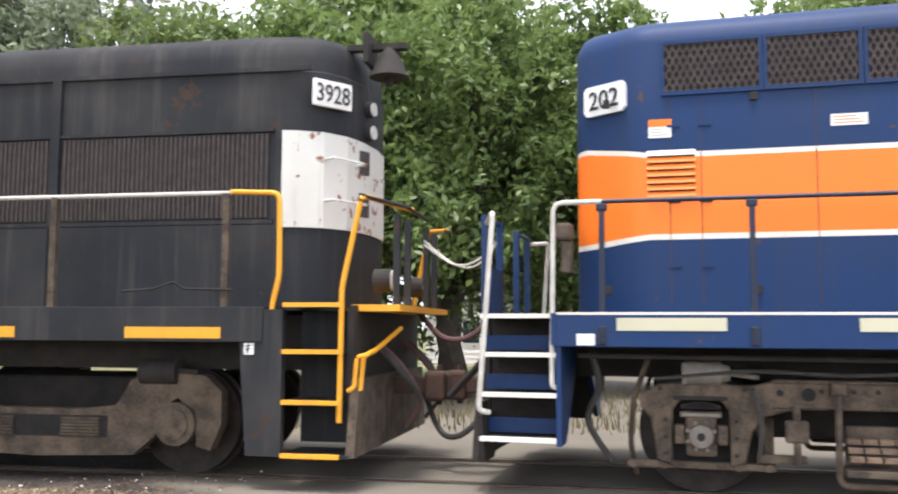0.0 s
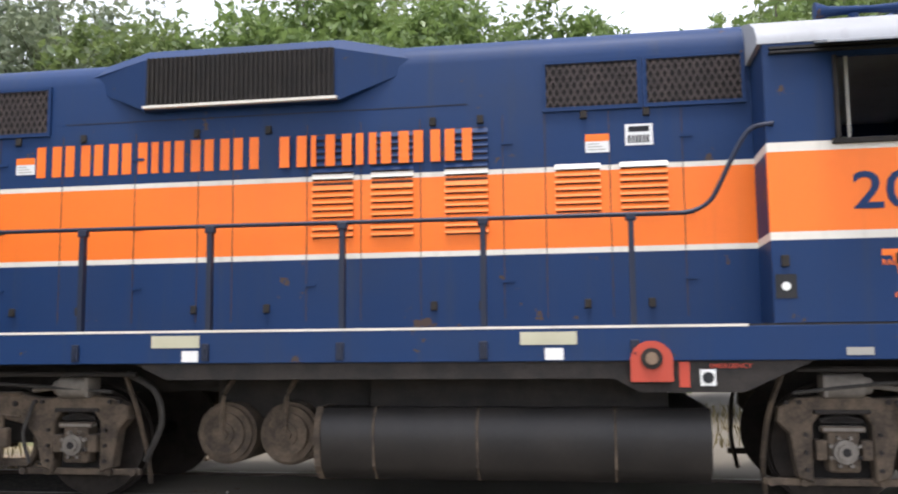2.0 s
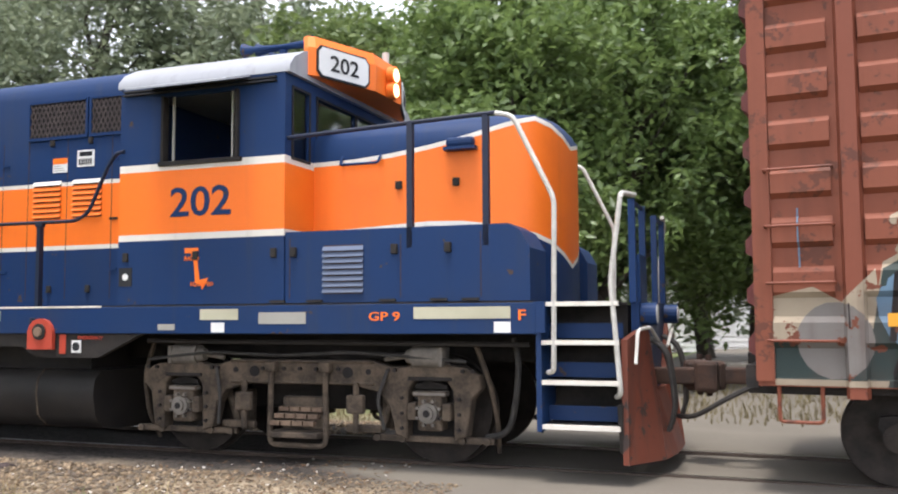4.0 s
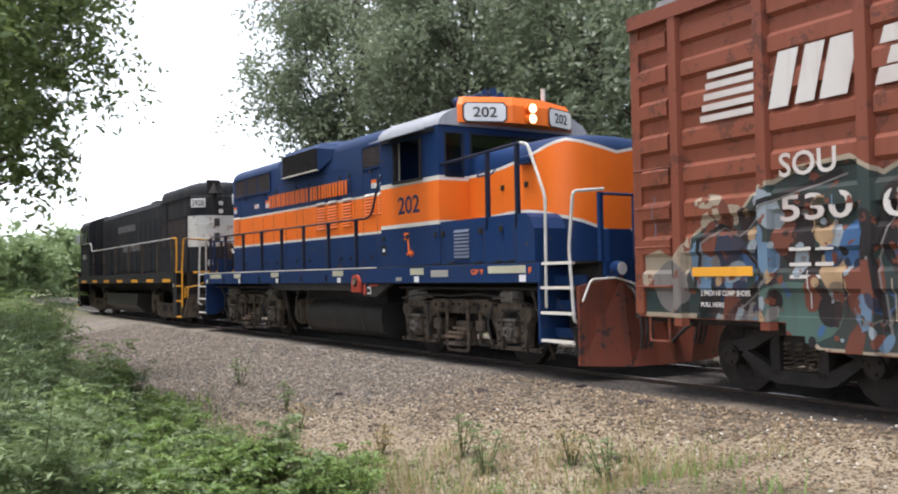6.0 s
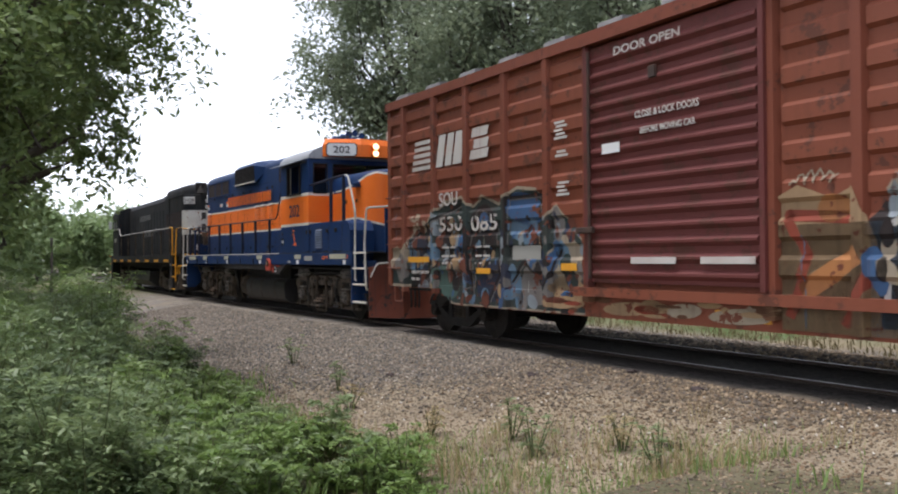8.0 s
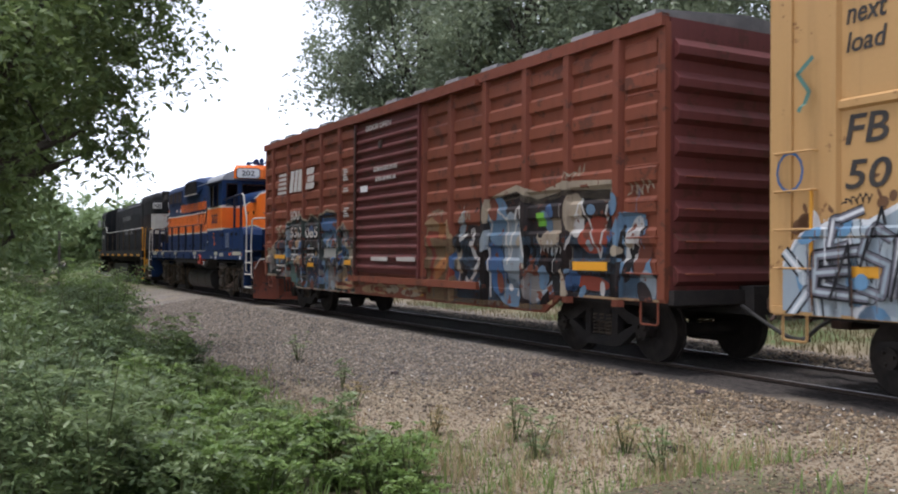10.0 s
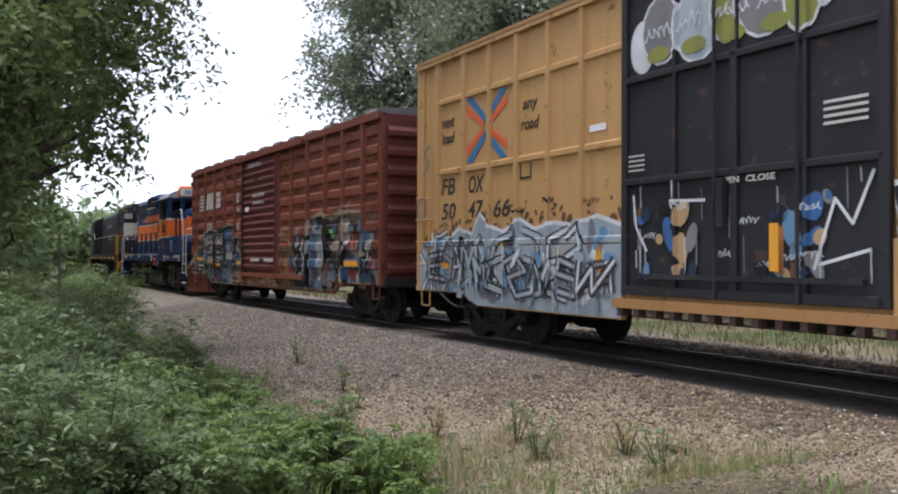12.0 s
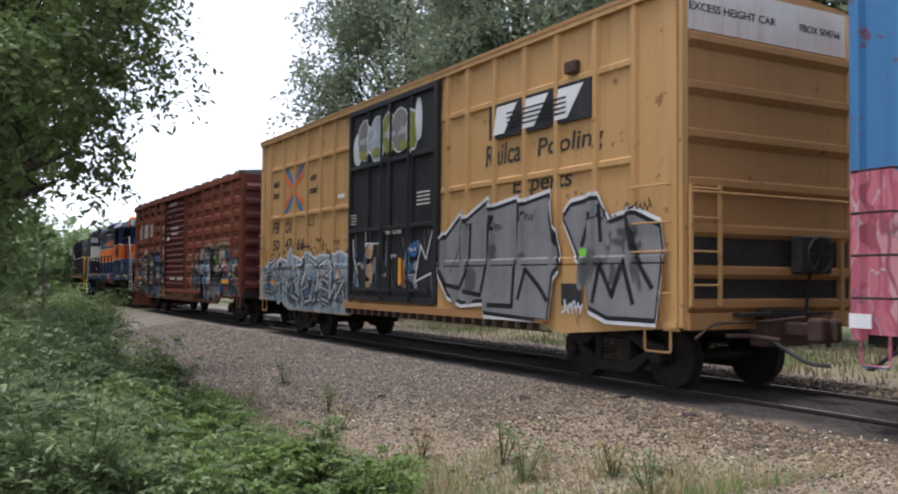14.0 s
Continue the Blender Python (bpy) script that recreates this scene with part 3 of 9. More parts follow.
def blomberg(parent, at):
    """Two-axle engine truck with an outside swing-hanger frame."""
    tr = part("truck", B(-1.0, 1.0, -0.55, 0.55, 0.45, 0.86, 0.03), DARKSTEEL, parent, "dusty cast-steel engine truck", at=pose(at, 0, 0))
    half = [(0, 0.985), (0.75, 0.985), (0.95, 0.93), (1.12, 0.93), (1.25, 0.985), (1.72, 0.93), (1.86, 0.86), (1.87, 0.74), (1.78, 0.64), (1.73, 0.3), (1.61, 0.26), (1.6, 0.72),
            (1.53, 0.81), (1.21, 0.81), (1.145, 0.72), (1.135, 0.26), (1.02, 0.3), (0.96, 0.55), (0.86, 0.68), (0.6, 0.745), (0, 0.75)]
    for s in (-1, 1):
        bm = prism(bmesh.new(), mirror_x(half), s * 1.02, s * 1.17)
        box(bm, -0.8, 0.8, s * 1.15, s * 1.19, 0.955, 0.985)
        box(bm, -0.8, 0.8, s * 1.15, s * 1.19, 0.75, 0.775)
        bmesh.ops.bevel(bm, geom=[e for e in bm.edges if abs(e.verts[0].co.y) > 1.16 and abs(e.verts[1].co.y) > 1.16], offset=0.012, segments=1, affect="EDGES")
        part("side_frame", bm, TRUCK, tr)
        for k in (-1, 1):
            part("frame_hole", rod(bmesh.new(), (k * 0.52, s * 1.165, 0.87), (k * 0.52, s * 1.18, 0.87), 0.055, 18), GRILLE, tr)
            part("frame_hole", rod(bmesh.new(), (k * 0.74, s * 1.165, 0.88), (k * 0.74, s * 1.18, 0.88), 0.028, 12), GRILLE, tr)
            x = k * 1.3715
            # black plate stands in for the shade in the opening round the box
            part("pedestal_shade", B(x - 0.3, x + 0.3, s * 0.99, s * 1.015, 0.27, 0.84), GRILLE, tr)
            bm = box(bmesh.new(), x - 0.125, x + 0.125, s * 1.0, s * 1.19, 0.34, 0.7, 0.03)
            box(bm, x - 0.215, x - 0.13, s * 1.05, s * 1.21, 0.44, 0.6, 0.015)
            box(bm, x + 0.13, x + 0.215, s * 1.05, s * 1.21, 0.44, 0.6, 0.015)
            box(bm, x - 0.17, x + 0.17, s * 1.1, s * 1.2, 0.66, 0.71, 0.012)
            pale = len(bm.faces)
            rod(bm, (x, s * 1.19, 0.51), (x, s * 1.245, 0.51), 0.095, 22)
            rod(bm, (x, s * 1.245, 0.51), (x, s * 1.27, 0.51), 0.062, 18)
            for q in range(8):
                a = q * math.pi / 4 + 0.4
                rod(bm, (x + 0.118 * math.cos(a), s * 1.19, 0.51 + 0.118 * math.sin(a)), (x + 0.118 * math.cos(a), s * 1.235, 0.51 + 0.118 * math.sin(a)), 0.017, 6)
            hollow = len(bm.faces)
            rod(bm, (x, s * 1.265, 0.51), (x, s * 1.274, 0.51), 0.034, 14)
            bm.faces.ensure_lookup_table()
            for q, f in enumerate(bm.faces):
                f.material_index = 0 if q < pale else 1 if q < hollow else 2
            part("journal_box", bm, [TRUCK, rough_brake, GRILLE], tr, "grey dusty roller bearing box")
            bm = bmesh.new()
            for q in range(7):
                rod(bm, (x - 0.16 + q * 0.02, s * 1.13, 0.745 + q * 0.006), (x + 0.16 - q * 0.02, s * 1.13, 0.745 + q * 0.006), 0.02, 6)
            box(bm, x - 0.22, x + 0.22, s * 1.1, s * 1.19, 0.805, 0.84, 0.01)
            part("spring_pack", bm, DARKSTEEL, tr)
            bm = rod(bmesh.new(), (k * 1.5, s * 1.14, 1.03), (k * 1.2, s * 1.14, 1.03), 0.105, 22)
            rod(bm, (k * 1.2, s * 1.14, 1.03), (k * 1.13, s * 1.14, 1.03), 0.08, 18, 0.06)
            rod(bm, (k * 1.13, s * 1.14, 1.03), (k * 0.9, s * 1.14, 1.0), 0.022, 8)
            box(bm, k * 1.5 - 0.02, k * 1.5 + 0.02, s * 1.03, s * 1.25, 0.94, 1.12, 0.01)
            box(bm, k * 1.3 - 0.05, k * 1.3 + 0.05, s * 1.0, s * 1.14, 0.9, 1.0)
            part("brake_cylinder", bm, rough_brake, tr, "grey brake cylinder", smooth=True)
            bm = box(bmesh.new(), x - 0.62, x + 0.6, s * 1.05, s * 1.1, 0.225, 0.285, 0.01)
            for q in (-0.56, -0.3, 0.3, 0.54):
                rod(bm, (x + q, s * 1.04, 0.255), (x + q, s * 1.135, 0.255), 0.035, 8)
            part("pedestal_tie_bar", bm, TRUCK, tr)
            bm = tube(bmesh.new(), [(k * 0.98, s * 0.98, 0.86), (k * 0.92, s * 0.99, 0.6), (k * 0.8, s * 1.0, 0.3)], 0.035, 6)
            box(bm, k * 0.84 - 0.06, k * 0.84 + 0.06, s * 0.7, s * 0.95, 0.32, 0.66, 0.02)
            part("brake_hanger", bm, TRUCK, tr)
        bm = bmesh.new()
        for q in [-1.8, -1.7, -1.02, -0.95, -0.42, -0.18, 0.0, 0.18, 0.42, 0.95, 1.02, 1.7, 1.8]:
            rod(bm, (q, s * 1.16, 0.9), (q, s * 1.2, 0.9), 0.02, 6)
        for q in (-1.66, -1.09, 1.09, 1.66):
            for w in (0.36, 0.5, 0.64):
                rod(bm, (q, s * 1.16, w), (q, s * 1.195, w), 0.018, 6)
        tagged(part("frame_bolts", bm, DARKSTEEL, tr), kind="stuff")
        bm = tube(bmesh.new(), rounded([(-1.75, s * 1.24, 0.98), (-1.0, s * 1.25, 1.06), (-0.2, s * 1.22, 1.03), (0.6, s * 1.25, 1.07), (1.75, s * 1.22, 0.99)], 0.1), 0.016, 6)
        tube(bm, rounded([(0.95, s * 1.2, 0.9), (0.86, s * 1.24, 0.62), (0.92, s * 1.2, 0.34)], 0.08), 0.018, 6)
        tube(bm, rounded([(-0.95, s * 1.2, 0.9), (-0.88, s * 1.24, 0.62), (-0.92, s * 1.2, 0.34)], 0.08), 0.018, 6)
        part("brake_pipe", bm, RUBBER, tr)
        for k in (-1, 1):
            bm = tube(bmesh.new(), rounded([(k * 1.8, s * 1.1, 1.15), (k * 1.93, s * 1.08, 0.8), (k * 1.97, s * 0.95, 0.4), (k * 1.93, s * 0.8, 0.12)], 0.1), 0.024, 7)
            part("sand_pipe", bm, TRUCK, tr)
            bm = box(bmesh.new(), k * 0.62 - 0.09, k * 0.62 + 0.09, s * 1.16, s * 1.24, 0.48, 0.66, 0.02)
            rod(bm, (k * 0.62, s * 1.2, 0.3), (k * 0.62, s * 1.2, 0.78), 0.03, 8)
            box(bm, k * 0.7 - 0.22, k * 0.7 + 0.16, s * 1.08, s * 1.14, 0.3, 0.37, 0.012)
            part("brake_rigging", bm, TRUCK, tr)
        bm = tube(bmesh.new(), rounded([(-0.3, s * 1.22, 0.97), (-0.31, s * 1.22, 0.16), (0.31, s * 1.22, 0.16), (0.3, s * 1.22, 0.97)], 0.08), 0.028, 8)
        for k in (-1, 1):
            box(bm, k * 0.3 - 0.06, k * 0.3 + 0.06, s * 1.17, s * 1.26, 0.87, 0.97, 0.015)
        st = part("swing_hanger", bm, TRUCK, tr)
        sp = part("spring_plank", box(bmesh.new(), -0.27, 0.27, s * 1.02, s * 1.33, 0.24, 0.3, 0.012), TRUCK, st)
        for q in range(4):
            for w in range(3):
                y0 = 1.34 - 0.085 * w
                b = box(bmesh.new(), -0.245 + q * 0.124, -0.137 + q * 0.124, min(s * y0, s * (y0 - 0.07)), max(s * y0, s * (y0 - 0.07)), 0.36 + 0.06 * w, 0.405 + 0.06 * w, 0.006)
                part("step_board", b, WOODY, st, "worn brown step board")
        part("spring_seat", box(bmesh.new(), -0.24, 0.24, s * 1.0, s * 1.1, 0.3, 0.62, 0.02), TRUCK, st)
    for k in (-1, 1):
        wheelset(tr, k * 1.3715, 0.508, ROLLING)
    return tr


def freight_truck(parent, at):
    """Three-piece freight truck with roller bearings and coil springs."""
    tr = part("truck", B(-0.2, 0.2, -1.05, 1.05, 0.5, 0.78, 0.03), DARKSTEEL, parent, "three-piece freight truck, black with grease", at=pose(at, 0, 0))
    for s in (-1, 1):
        bm = bmesh.new()
        up = [(0.0, 0.82), (0.3, 0.8), (0.6, 0.66), (0.78, 0.6), (1.02, 0.58), (1.04, 0.5), (1.0, 0.44), (0.78, 0.47), (0.6, 0.5), (0.3, 0.66), (0.0, 0.68)]
        prism(bm, mirror_x(up), s * 0.93, s * 1.07)
        low = [(0, 0.3), (0.3, 0.3), (0.42, 0.36), (0.72, 0.5), (0.76, 0.42), (0.45, 0.2), (0.3, 0.16), (0, 0.16)]
        prism(bm, mirror_x(low), s * 0.94, s * 1.06)
        for k in (-1, 1):
            box(bm, k * 0.3 - 0.06, k * 0.3 + 0.06, s * 0.94, s * 1.06, 0.25, 0.72)
        part("side_frame", bm, DARKSTEEL, tr)
        for q in (-0.15, 0.0, 0.15):
            pts = [(q + 0.06 * math.cos(a), s * 1.0 + 0.06 * math.sin(a), 0.3 + 0.3 * a / (12 * math.pi)) for a in np.linspace(0, 12 * math.pi, 50)]
            part("coil_spring", tube(bmesh.new(), pts, 0.015, 5), TRUCK, tr)
        for k in (-1, 1):
            part("bearing_adapter", B(k * 0.889 - 0.13, k * 0.889 + 0.13, s * 0.94, s * 1.06, 0.5, 0.58, 0.02), DARKSTEEL, tr)
    for k in (-1, 1):
        wheelset(tr, k * 0.889, 0.419, ROLLING, hub=1.1)
    part("brake_beam", B(-0.5, -0.4, -0.8, 0.8, 0.3, 0.4), DARKSTEEL, tr)
    part("brake_beam", B(0.4, 0.5, -0.8, 0.8, 0.3, 0.4), DARKSTEEL, tr)
    return tr


def coupler(parent, x, s, z=0.82):
    bm = box(bmesh.new(), x, x + s * 0.45, -0.08, 0.08, z - 0.08, z + 0.08, 0.02)
    box(bm, x + s * 0.4, x + s * 0.62, -0.15, 0.02, z - 0.15, z + 0.15, 0.04)
    box(bm, x + s * 0.45, x + s * 0.68, 0.04, 0.16, z - 0.14, z + 0.14, 0.04)
    rod(bm, (x + s * 0.52, 0.1, z - 0.2), (x + s * 0.52, 0.1, z + 0.2), 0.03, 8)
    return part("coupler", bm, RUST, parent, "rust-brown knuckle coupler")


def hose(parent, pts, r=0.025, mat=None, name="air_hose"):
    ps = [Vector(p) for p in pts]
    out = []
    for i in range(len(ps) - 1):
        p0, p1, p2, p3 = ps[max(0, i - 1)], ps[i], ps[i + 1], ps[min(len(ps) - 1, i + 2)]
        for k in range(6):
            t = k / 6
            out.append(0.5 * ((2 * p1) + (p2 - p0) * t + (2 * p0 - 5 * p1 + 4 * p2 - p3) * t * t + (3 * p1 - p0 - 3 * p2 + p3) * t**3))
    out.append(ps[-1])
    return part(name, tube(bmesh.new(), out, r, 7), mat or RUBBER, parent, smooth=True)


rough_brake = rough_mat("grey_brake_steel", (0.085, 0.076, 0.066), (0.22, 0.195, 0.165), 6, 0.75, 0.3)
WOODY = rough_mat("worn_boards", (0.09, 0.06, 0.042), (0.24, 0.165, 0.11), 5, 0.9, 0.4)
RED = paint("red_paint", (0.5, 0.06, 0.03), (0.2, 0.06, 0.04), 0.4, 0.5)
SIGNWHITE = paint("enamel_white", (0.78, 0.78, 0.76), (0.4, 0.38, 0.33), 0.15, 0.4, False)
GREYLABEL = paint("grey_label", (0.35, 0.34, 0.3), (0.2, 0.18, 0.15), 0.5, 0.5, False)


def banded_loft(rings, levels, mats_of, top=True):
    """Plan outlines stacked one on another; each course of faces takes its own colour."""
    bm = bmesh.new()
    vs = [[bm.verts.new(p) for p in r] for r in rings]
    n = len(vs[0])
    fs = []
    for i, (a, b) in enumerate(zip(vs, vs[1:])):
        for k in range(n):
            f = bm.faces.new((a[k], a[(k + 1) % n], b[(k + 1) % n], b[k]))
            f.material_index = mats_of[i]
            fs.append(f)
    f = bm.faces.new(vs[-1])
    f.material_index = mats_of[-1]
    fs.append(f)
    fs.append(bm.faces.new(vs[0][::-1]))
    bmesh.ops.recalc_face_normals(bm, faces=fs)
    return bm


def build_gp9():
    v = thing("diesel_locomotive", "blue and orange road-switcher engine with cream stripes and low nose", "locomotive")
    HW = 0.967
    # long hood
    plan = [(2.8, -HW), (-6.5, -HW), (-6.6, -0.955), (-6.7, -0.915), (-7.08, -0.67), (-7.16, -0.58), (-7.2, -0.45), (-7.2, 0.45), (-7.16, 0.58), (-7.08, 0.67), (-6.7, 0.915), (-6.6, 0.955), (-6.5, HW), (2.8, HW)]
    lv = [(1.54, 0, 0), (2.186, 0, -0.06), (2.235, 0, -0.06), (2.919, 0, 0.11), (2.964, 0, 0.11), (3.97, 0, 0), (4.07, 0.02, 0), (4.15, 0.08, 0), (4.21, 0.18, 0), (4.25, 0.34, 0), (4.275, 0.6, 0), (4.28, 0.9, 0)]

    def rings_of(plan, lv, end, span):
        out = []
        for z, ins, lift in lv:
            r = []
            for x, y in plan:
                w = max(0.0, min(1.0, abs(x - end) / span))
                w = 0.0 if (x - end) * (1 if end > 0 else -1) < 0 else w
                r.append((x - (ins * 0.5 * (1 if end > 0 else -1) if w > 0.02 or abs(x - end) < 0.4 and abs(x) > abs(end) - 0.1 else 0), y * (1 - ins / HW), z + lift * min(1.0, w * 1.25)))
            out.append(r)
        return out
    bm = banded_loft(rings_of(plan, lv, -6.5, 0.7), lv, [0, 2, 1, 2, 0, 0, 0, 0, 0, 0, 0, 0])
    hood = part("long_hood", bm, [BLUE, ORANGE, CREAM], v, smooth=True)
    # radiator housing with flared fairings
    def sec(x, w, t, lo):
        return [(x, -w, lo), (x, -w - 0.015, t - 0.1), (x, -w + 0.1, t + 0.02), (x, -w * 0.5, t + 0.09), (x, w * 0.5, t + 0.09), (x, w - 0.1, t + 0.02), (x, w + 0.015, t - 0.1), (x, w, lo)]
    bm = loft(bmesh.new(), [sec(-3.6, 0.9, 4.12, 4.0), sec(-2.84, 1.06, 4.25, 3.66), sec(-0.9, 1.06, 4.25, 3.66), sec(-0.05, 0.9, 4.12, 4.0)])
    rh = part("radiator_housing", bm, BLUE, v)
    part("radiator_core", B(-2.8, -0.93, -1.085, -1.06, 3.69, 4.16), GRILLE, rh)
    bm = bmesh.new()
    for i in range(39):
        x = -2.78 + i * 0.0475
        box(bm, x, x + 0.016, -1.11, -1.085, 3.7, 4.16)
    part("shutter_slats", bm, DARKSTEEL, rh, "black vertical shutter slats")
    part("drip_edge", B(-2.82, -0.9, -1.12, -1.06, 3.665, 3.69), CREAM, rh)
    part("hood_seam", B(-3.7, 0.3, -HW - 0.003, -HW, 3.575, 3.583), DARKSTEEL, v)
    # grilles
    for a, b in ((-6.355, -5.55), (-5.48, -4.745), (-4.67, -3.89)):
        mesh_screen(a, b, 3.51, 3.94, -HW, v, BLUE)
    for a, b in ((1.02, 1.83), (1.91, 2.72)):
        mesh_screen(a, b, 3.5, 3.9, -HW, v, BLUE)
    bands = [(0, ORANGE), (2.9, CREAM), (2.97, BLUE)]
    louvre("louvre", -6.52, -6.1, 2.55, 2.98, -HW, v, bands)
    for a, b in ((-1.17, -0.77), (-0.605, -0.205), (0.086, 0.486)):
        louvre("louvre", a, b, 2.38, 2.9, -HW, v, bands)
        louvre("louvre", a, b, 2.92, 3.36, -HW, v, bands)
    for a, b in ((1.085, 1.49), (1.655, 2.07)):
        louvre("louvre", a, b, 2.55, 2.98, -HW, v, bands)
    # hood doors: seams, latches and hinges
    seams = [-6.32, -6.05, -5.1, -4.4, -3.72, -2.95, -2.3, -1.95, -1.22, -0.7, -0.14, 0.62, 1.0, 1.57, 2.2]
    for x in seams:
        part("door_seam", B(x - 0.004, x + 0.004, -HW - 0.003, -HW, 1.62, 3.46), SEAM, hood)
    bm = bmesh.new()
    for x in [-6.87, -5.6, -4.2, -3.5, -2.32, -1.6, -0.02, 0.42, 1.35, 1.9]:
        for z in (1.75, 3.44):
            b = box(bmesh.new(), x - 0.03, x + 0.03, -HW - 0.022, -HW, z - 0.05, z + 0.03, 0.006)
            box(b, x - 0.022, x + 0.022, -HW - 0.034, -HW - 0.02, z - 0.045, z - 0.025)
            part("latch", b, DARKSTEEL, hood, "black door latch")
    bm.free()
    for x in (-6.32, -6.05, -4.4, -2.95, -1.22, 0.62, 2.2):
        for z in (1.95, 2.52, 3.2):
            part("hinge", B(x - 0.02, x + 0.09, -HW - 0.012, -HW, z - 0.012, z + 0.012), DARKSTEEL if 2.2 < z < 2.9 else BLUE, hood)
    block_letters([0.95, 0.95, 0.9, 0.95, 0.7, 0.95, 0.9, 0.9], -4.0, -1.7, 3.062, 3.368, -HW, ORANGE, v)
    block_letters([0.95, 0.35, 0.9, 0.7, 0.95, 0.9, 0.9], -1.478, 0.345, 3.055, 3.35, -HW - 0.035, ORANGE, v)
    for x, w, z, two in ((-6.5, 0.2, 3.1, 1), (-4.98, 0.29, 3.13, 0), (-4.22, 0.2, 3.1, 1), (1.36, 0.21, 3.08, 1)):
        p = plate("warning_sticker", x, x + w, z, z + (0.16 if two else 0.1), -HW, SIGNWHITE, v, "white and orange warning sticker")
        if two:
            plate("header", x, x + w, z + 0.1, z + 0.165, -HW - 0.006, ORANGE, p, t=0.002)
        for k in range(3):
            plate("text_bar", x + 0.02, x + w - 0.03 * (k + 1), z + 0.02 + k * 0.026, z + 0.028 + k * 0.026, -HW - 0.006, GREYLABEL if two else ORANGE, p, t=0.002)
    p = plate("voltage_sign", 1.71, 1.95, 3.13, 3.32, -HW, SIGNWHITE, v, "white sign with black header and bars")
    plate("header", 1.74, 1.92, 3.25, 3.3, -HW - 0.006, BLACK, p, t=0.002)
    for k in range(6):
        plate("text_bar", 1.735 + k * 0.032, 1.757 + k * 0.032, 3.15, 3.22, -HW - 0.006, BLACK, p, t=0.002)
    # number board on the hood end
    turn = pose(-6.89, -0.795, 0, 0, 0, -32.8)
    nb = part("number_board", prism(bmesh.new(), [(-0.2, 3.38), (0.2, 3.38), (0.235, 3.42), (0.235, 3.62), (0.2, 3.66), (-0.2, 3.66), (-0.235, 3.62), (-0.235, 3.42)], -0.035, 0.02), SIGNWHITE, v, "white number board", at=turn)
    lettering("202", -0.17, 0.17, 3.43, 3.61, 0, BLACK, v, at_fix(turn, -0.04))
    # sill, walkway and stripes along it
    part("walkway", B(-7.25, 7.2, -1.55, 1.55, 1.5, 1.535), DARKSTEEL, v)
    for s in (-1, 1):
        part("side_sill", B(-7.25, 7.22, s * 1.52, s * 1.56, 1.25, 1.52, 0.006), BLUE, v)
        part("sill_edge", B(-7.25, 2.6, s * 1.54, s * 1.563, 1.516, 1.536), CREAM, v)
        part("lower_sill", prism(bmesh.new(), [(-2.6, 1.248), (3.1, 1.248), (2.55, 1.0), (1.75, 1.0), (1.55, 1.11), (-2.3, 1.11)], s * 1.46, s * 1.535), DARKSTEEL, v)
    part("centre_sill", B(-8.0, 8.0, -0.35, 0.35, 0.95, 1.45), DARKSTEEL, v)
    part("underframe", B(-7.9, 7.9, -0.95, 0.95, 1.22, 1.5), DARKSTEEL, v)
    for a, b in ((-6.75, -5.88), (-4.9, -4.42), (-2.43, -1.985), (0.80, 1.26), (3.82, 4.255), (6.094, 7.0)):
        plate("reflector", a, b, 1.385, 1.49, -1.56, REFLECT, v, "worn yellowish reflector strip")
    plate("data_plate", 4.486, 4.997, 1.343, 1.454, -1.56, GREYLABEL, v)
    plate("data_plate", 3.32, 3.52, 1.285, 1.345, -1.56, GREYLABEL, v)
    for a in (-7.08, -4.56, -2.145, 1.0, 3.95, 6.85):
        plate("white_mark", a, a + 0.15, 1.262, 1.358, -1.56, SIGNWHITE, v)
    lettering("GP 9", 5.65, 5.96, 1.37, 1.45, -1.562, ORANGE, v)
    lettering("F", 7.07, 7.14, 1.37, 1.46, -1.562, ORANGE, v)
    # cab
    cab = part("cab", B(2.85, 4.7, -1.45, 1.45, 1.54, 1.6), CABIN, v)
    xs, zs = [2.8, 3.345, 4.225, 4.75], [1.54, 2.19, 2.255, 2.9, 2.975, 3.66, 3.8]
    cols = [0, 2, 1, 2, 0, 0]
    for s in (-1, 1):
        wall = None
        for i in range(3):
            for j in range(6):
                if i == 1 and j == 4:
                    continue
                m = (BLUE, ORANGE, CREAM)[cols[j]]
                bm = B(xs[i], xs[i + 1], s * 1.5, s * 1.55, zs[j], zs[j + 1])
                if wall is None:
                    wall = part("side_wall", bm, m, cab)
                else:
                    part("wall_panel", bm, m, wall)
        if s > 0:
            part("window_pane", B(3.345, 4.225, 1.51, 1.52, 2.975, 3.66), GLASS, cab)
